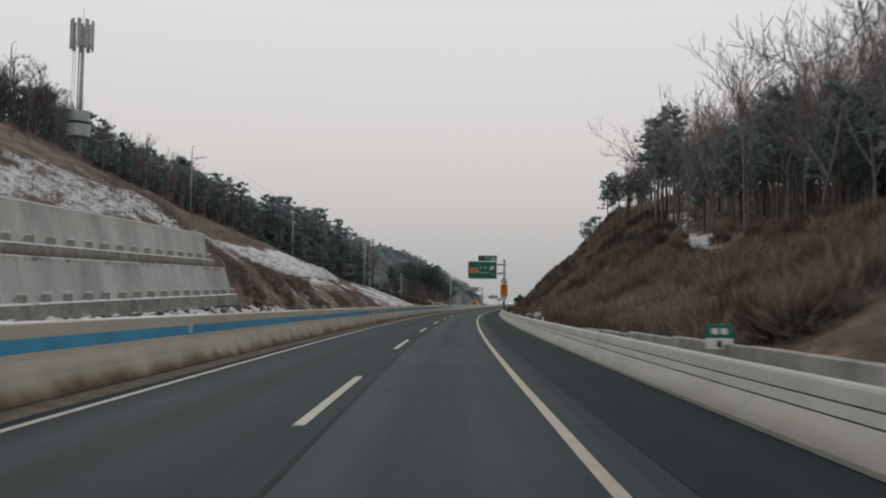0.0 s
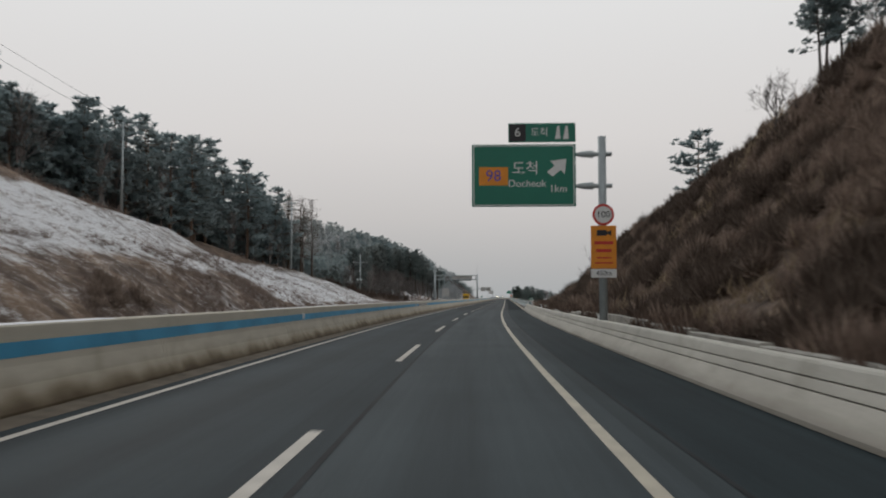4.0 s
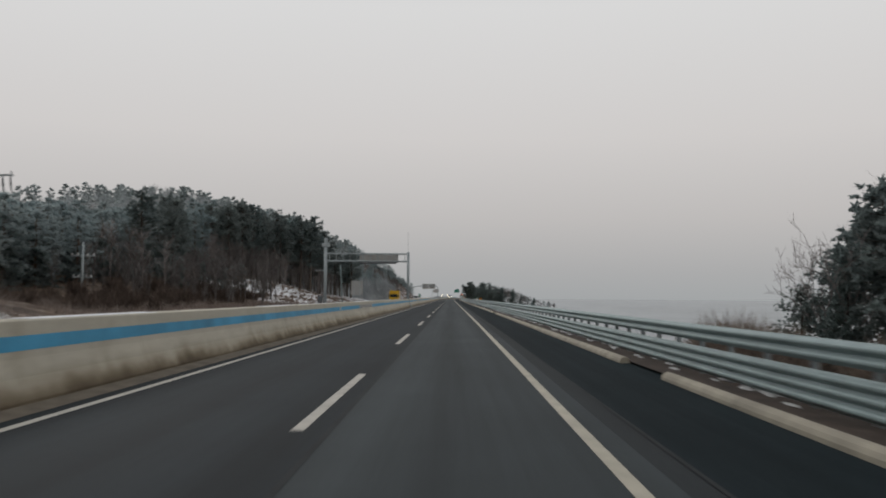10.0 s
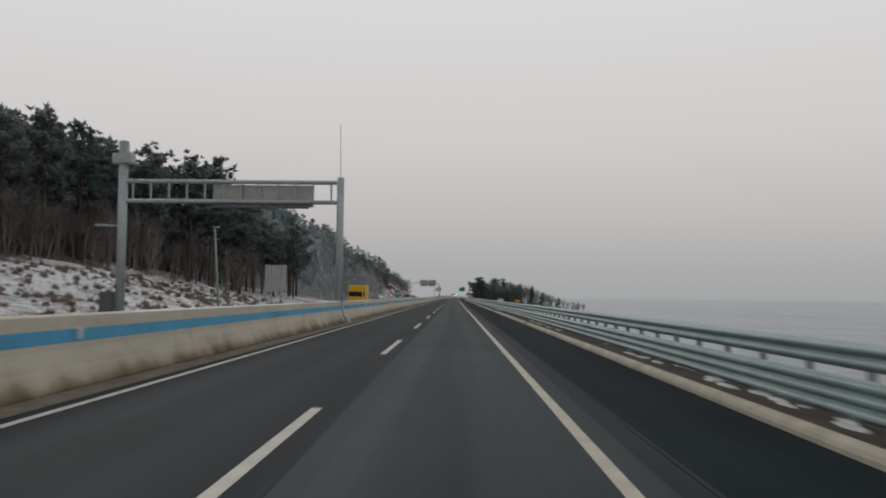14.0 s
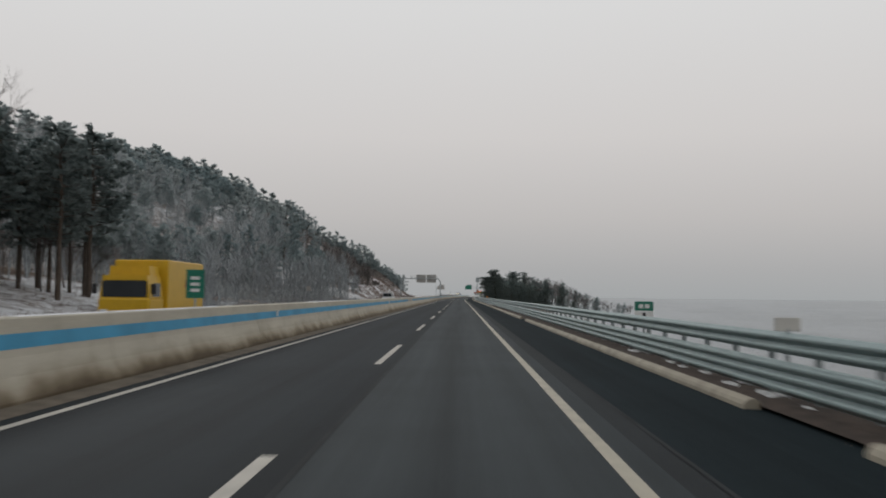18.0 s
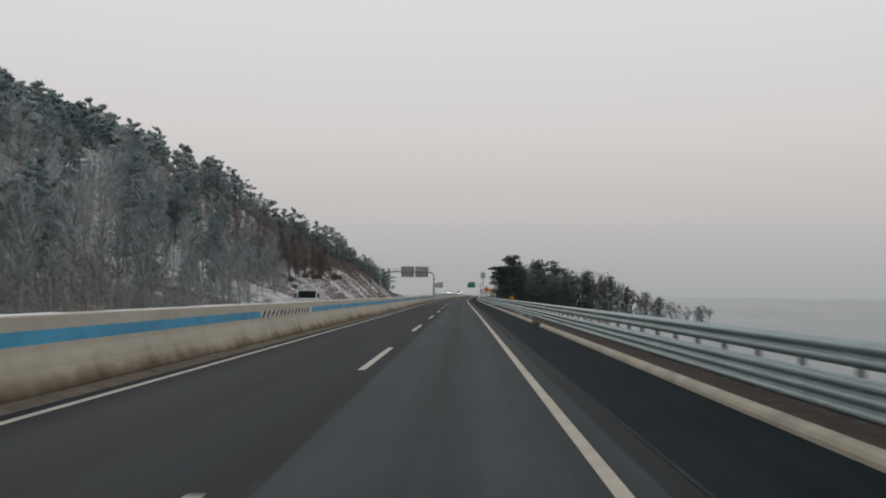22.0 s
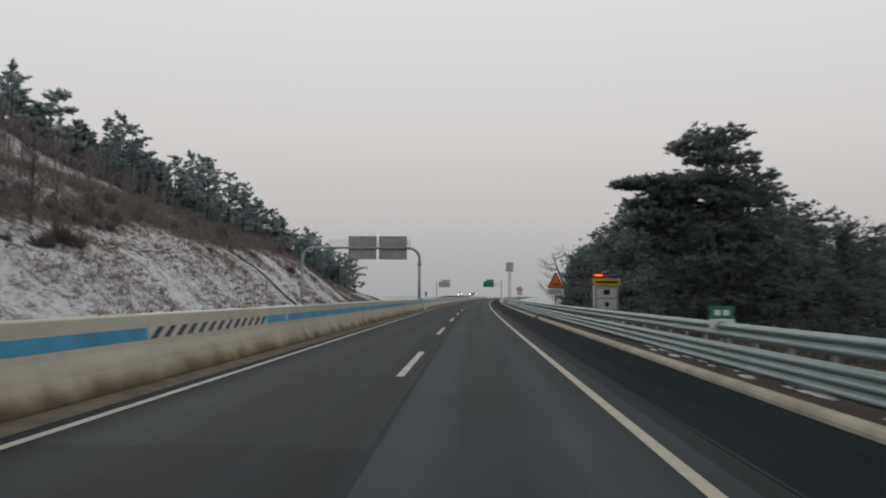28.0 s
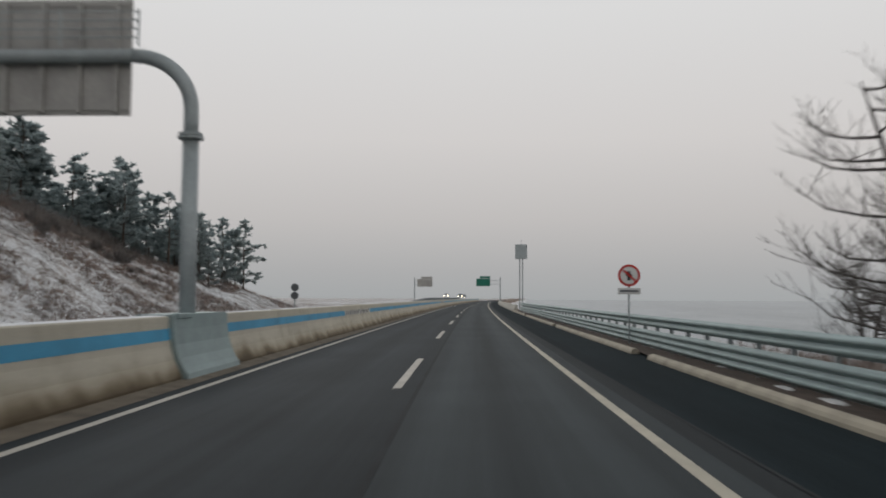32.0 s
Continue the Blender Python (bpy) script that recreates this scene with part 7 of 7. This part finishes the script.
scatter("brown_brush", SHRUB, [(s, l, 4.45 - 0.0245 * (80 - s), k, k2) for s, l, z, k, k2 in brush_spots(420, 30, 82, -20.0, -19.35, 38, 0.7, 1.3)], BRUSH, "dark brush on the step between the walls", "brush")
scatter("brown_brush", SHRUB, brush_spots(500, 80, 96, -30, -19.5, 39, 0.8, 1.6), BRUSH, "dark brush in the gully past the wall ends", "brush")
scatter("low_brush", LOW, brush_spots(1600, 25, 84, -29, -22, 40, 0.6, 1.6), BRUSH, "low dead brush above the walls", "brush")
scatter("low_brush", LOW, brush_spots(900, 35, 92, -18.3, -17.2, 41, 0.6, 1.4), BRUSH, "dead weeds at the wall foot", "brush")
scatter("brown_brush", SHRUB, brush_spots(700, 186, 300, -36, -30, 31, 0.6, 1.2), BRUSH, "brown brush along the top of the snowy bank", "brush")
scatter("brown_brush", SHRUB, brush_spots(260, 150, 196, -21.5, -17.4, 42, 0.6, 1.2), BRUSH, "dark brush at the foot of the snowy bank", "brush")
scatter("dry_grass", GRASS, brush_spots(900, 186, 300, -19, -17.2, 32, 0.5, 1.0), DRY_GRASS, "straw-coloured grass at the foot of the snow", "grass")
scatter("low_brush", LOW, brush_spots(2600, 100, 300, -31, -18, 33, 0.35, 1.0, -0.15), BRUSH, "thin dead stalks standing in the snow", "brush")
scatter("brown_brush", SHRUB, brush_spots(900, 300, 480, -50, -38, 25, 0.8, 1.6), BRUSH, "brown undergrowth at the wood's edge", "brush")
scatter("brown_brush", SHRUB, brush_spots(700, 302, 348, -36, -17.5, 43, 0.8, 1.7), BRUSH, "dark undergrowth between the near trees", "brush")
scatter("low_brush", LOW, brush_spots(2200, 340, 480, -40, -18, 34, 0.4, 1.2), BRUSH, "thin dead stalks on the snowy bank", "brush")
scatter("brown_brush", SHRUB, brush_spots(3000, 596, 775, -37, -26, 26, 0.6, 1.3, -0.12), DEAD_BRUSH, "brown brush along the middle of the hill", "brush")
scatter("low_brush", LOW, brush_spots(8000, 590, 790, -29, -17.4, 35, 0.7, 1.8, -0.2), BRUSH, "dark stalks through snow on the hill foot", "brush")
scatter("dry_grass", GRASS, brush_spots(2200, 207, 300, 8.2, 24, 27, 0.7, 1.5), DRY_GRASS, "dead orange-brown grass beyond the guardrail", "grass")
scatter("dry_grass", GRASS, brush_spots(2600, 300, 790, 8.0, 12, 28, 0.4, 0.7), DRY_GRASS, "dead grass at the embankment edge", "grass")
scatter("dry_grass", GRASS, brush_spots(2400, 605, 705, 8.4, 18, 29, 0.8, 1.5), DRY_GRASS, "dead grass under the pines", "grass")
scatter("brown_brush", SHRUB, brush_spots(500, 605, 705, 9.0, 16, 36, 0.8, 1.4), BRUSH, "brown undergrowth beneath the pines", "brush")
scatter("brown_brush", SHRUB, brush_spots(160, 262, 300, 9.0, 20, 37, 0.8, 1.6), BRUSH, "brown bushes beyond the guardrail", "brush")
scatter("snow_clod", [Shape().tube([(0, 0, -0.02), (0.05, 0.02, 0.05), (0.08, 0, 0.07)], [0.35, 0.25, 0.05], 7)], brush_spots(900, 208, 790, 7.55, 8.5, 30, 0.3, 1.2), SNOW, "patches of old snow on the verge", "snow")
scatter("brown_brush", SHRUB, brush_spots(800, 184, 203, 10, 24, 44, 0.8, 1.6), RUSSET, "dark brown thicket past the end of the cutting", "brush")
CLOD = Shape().tube([(0, 0, -0.02), (0.05, 0.02, 0.05), (0.08, 0, 0.07)], [0.35, 0.25, 0.05], 7)
scatter("snow_clod", [CLOD], brush_spots(320, 36, 96, -18.2, -17.0, 45, 0.6, 1.8), SNOW, "lumps of old snow at the wall foot", "snow")
scatter("rubble", [CLOD], brush_spots(420, 30, 92, -18.3, -17.0, 46, 0.4, 1.2), DIRT, "stones and earth at the wall foot", "rubble")
scatter("brown_brush", SHRUB, brush_spots(900, 622, 706, 9.2, 14, 47, 1.2, 2.2), BRUSH, "reddish brown thicket under the pines", "brush")
BUSHES = [bush(480 + i) for i in range(5)]
scatter("russet_bushes", BUSHES, brush_spots(1300, 30, 204, 8.8, 28, 48, 0.6, 1.5, -0.08, 0.16), BUSH, "rounded dark russet bushes on the right cutting", "bushes")
scatter("russet_bushes", BUSHES, brush_spots(900, 84, 204, 8.8, 28, 71, 0.7, 1.6, -1.0, -0.06), RUSSET, "mounds of dark red-brown brushwood on the right cutting", "bushes")
scatter("russet_bushes", BUSHES, brush_spots(420, 24, 92, 8.9, 19, 72, 0.8, 1.8, -1.0, 0.1), BUSH, "brown brushwood on the foot of the right cutting", "bushes")
scatter("russet_bushes", BUSHES, brush_spots(150, 24, 92, 9.5, 26, 85, 0.7, 1.8, -1.0, -0.16), RUSSET, "dark hollows of brushwood on the near right cutting", "bushes")
scatter("russet_bushes", BUSHES, brush_spots(160, 84, 150, -24, -18, 49, 0.5, 1.2, 0.0), BUSH, "dark bushes on the lower bank", "bushes")
scatter("russet_bushes", BUSHES, brush_spots(150, 598, 770, -34, -22, 50, 0.5, 1.3, 0.1), TWIG_DARK, "dark bushes on the snowy hill foot", "bushes")
scatter("russet_bushes", BUSHES, brush_spots(190, 187, 216, 11.2, 20, 51, 1.0, 2.1), THICKET, "tall dark thicket past the end of the cutting", "bushes")
scatter("brown_brush", SHRUB, brush_spots(1100, 12, 66, 8.8, 22, 52, 0.7, 1.6), BRUSH, "dark brush on the near end of the right cutting", "brush")
scatter("brown_brush", SHRUB, brush_spots(700, 264, 336, -32, -17.6, 53, 0.8, 1.8), BRUSH, "dark undergrowth along the wood's foot", "brush")
scatter("weeds", SHRUB, brush_spots(260, 212, 788, 7.75, 9.2, 54, 0.7, 1.5), BRUSH, "dry weeds standing behind the guardrail", "weeds")

scatter("bare_thicket", SCRUB, spots(60, 312, 354, -24, -40, 59, 2.5, 6.0, 8), TWIG_DARK, "dark bare saplings below the pines", "woodland")
scatter("brown_brush", SHRUB, brush_spots(1500, 470, 575, -32, -17.6, 64, 0.7, 1.7), TWIG_GREY, "grey-brown brush along the hill foot", "brush")
scatter("bare_thicket", SCRUB, spots(110, 645, 678, 27, 52, 65, 1.4, 2.6, 8), TWIG_GREY, "grey thicket running down to the fields", "woodland")
scatter("bare_thicket", SCRUB, spots(90, 598, 648, -23, -36, 55, 2.0, 5.5, 8), TWIG_DARK, "thin dark saplings on the snowy hill foot", "woodland")
TURF = [tuft(500 + i, 12, 0.16, 1.6, 0.016) for i in range(5)]
scatter("verge_grass", TURF, brush_spots(5200, 208, 780, 6.68, 7.9, 60, 0.6, 1.5), DRY_GRASS, "short dead grass and leaves under the guardrail", "grass")
def snow_patch(seed):
    """A thin ragged patch of old snow, longer along the road."""
    r = random.Random(seed)
    sh = Shape()
    rim = []
    for k in range(12):
        a = 2 * math.pi * k / 12
        q = r.uniform(0.65, 1.15)
        rim.append((math.cos(a) * 0.17 * q, math.sin(a) * 0.62 * q))
    low, top = [(x, y, -0.01) for x, y in rim], [(x * 0.8, y * 0.88, r.uniform(0.018, 0.035)) for x, y in rim]
    sh.v = low + top
    sh.f = [(k, (k + 1) % 12, 12 + (k + 1) % 12, 12 + k) for k in range(12)] + [tuple(range(12, 24))]
    return sh


r_snow = random.Random(61)
strips = []
for _ in range(620):
    q = r_snow.uniform(209, 780)
    if noise.noise(Vector((q * 0.03, 0.0, 3.0))) > (-0.1 if q < 400 else 0.22):
        k = r_snow.uniform(0.35, 0.85)
        strips.append((q, r_snow.uniform(7.12, 7.55), 0.066, k, k))
scatter("snow_strip", [snow_patch(510 + i) for i in range(6)], strips, OLD_SNOW, "melting strips of snow under the guardrail", "snow", False)
scatter("russet_bushes", BUSHES, brush_spots(330, 30, 206, 8.1, 8.9, 66, 0.7, 1.3, -0.1), RUSSET, "dark bushes hanging over the drain wall", "bushes")
scatter("brown_brush", SHRUB, brush_spots(2200, 686, 775, -32, -17.6, 67, 0.5, 1.1, -0.12), TWIG, "thin brown stalks through the snow of the last slope", "brush")
scatter("low_brush", LOW, brush_spots(2600, 100, 262, -33, -18, 68, 0.4, 1.1, -0.3), BUSH, "dead stalks and clods showing through the snow", "brush")
scatter("low_brush", LOW, brush_spots(1500, 355, 450, -38, -18, 69, 0.4, 1.0), BUSH, "dark stalks and clods on the bank below the pines", "brush")
scatter("thicket", BUSHES, brush_spots(170, 258, 350, -39, -23, 70, 1.0, 2.2), THICKET, "dark leafless thicket at the wood's foot", "bushes")
scatter("low_brush", LOW, brush_spots(5200, 676, 780, -31, -17.5, 73, 0.25, 0.75), THICKET, "small dark clods and stalks all over the last snowy slope", "brush")
scatter("low_brush", LOW, brush_spots(2600, 346, 425, -36, -17.6, 74, 0.25, 0.8), THICKET, "small dark clods and stalks on the bank by the gantry", "brush")
scatter("russet_bushes", [bush(980 + i, 800, 0.35) for i in range(3)], brush_spots(12, 244, 251, 9.4, 12.6, 75, 1.4, 2.0), BUSH, "bare brown bushes reaching over the guardrail", "bushes")
scatter("thicket", BUSHES, brush_spots(90, 294, 310, 34, 50, 76, 1.2, 2.4), RUSSET, "russet thicket under the trees in the field", "bushes")
scatter("thicket", BUSHES, brush_spots(150, 226, 262, 14, 26, 77, 1.0, 2.0), THICKET, "dark undergrowth beneath the bushy pines", "bushes")
scatter("dry_grass", SHRUB, brush_spots(900, 208, 226, 8.6, 12.5, 78, 0.8, 1.4), RUST_GRASS, "tall rust-coloured grass past the end of the parapet", "grass")
scatter("low_brush", LOW, brush_spots(5200, 600, 690, -33, -17.5, 79, 0.3, 0.85), THICKET, "small dark clods and stalks over the snowy hill foot", "brush")
scatter("low_brush", LOW, brush_spots(2600, 176, 266, -31, -18, 80, 0.25, 0.7), THICKET, "dark stubble and clods on the snowy bank", "brush")
scatter("dead_brush", SHRUB, brush_spots(4200, 598, 752, -36, -27.2, 81, 1.0, 2.0), DEAD_BRUSH, "dense grey-brown dead brush below the haze-pale pines", "brush")
scatter("russet_bushes", BUSHES, brush_spots(300, 140, 204, 8.9, 22, 83, 0.6, 1.4), RUSSET, "dark mounds of brushwood near the end of the cutting", "bushes")
scatter("russet_bushes", BUSHES, brush_spots(130, 170, 204, 8.9, 20, 86, 0.7, 1.5), THICKET, "dark thicket at the foot of the cutting's end", "bushes")
scatter("low_brush", BUSHES, brush_spots(420, 348, 420, -34, -17.7, 84, 0.25, 0.55), BUSH, "small dark bushes in the snow by the gantry", "brush")
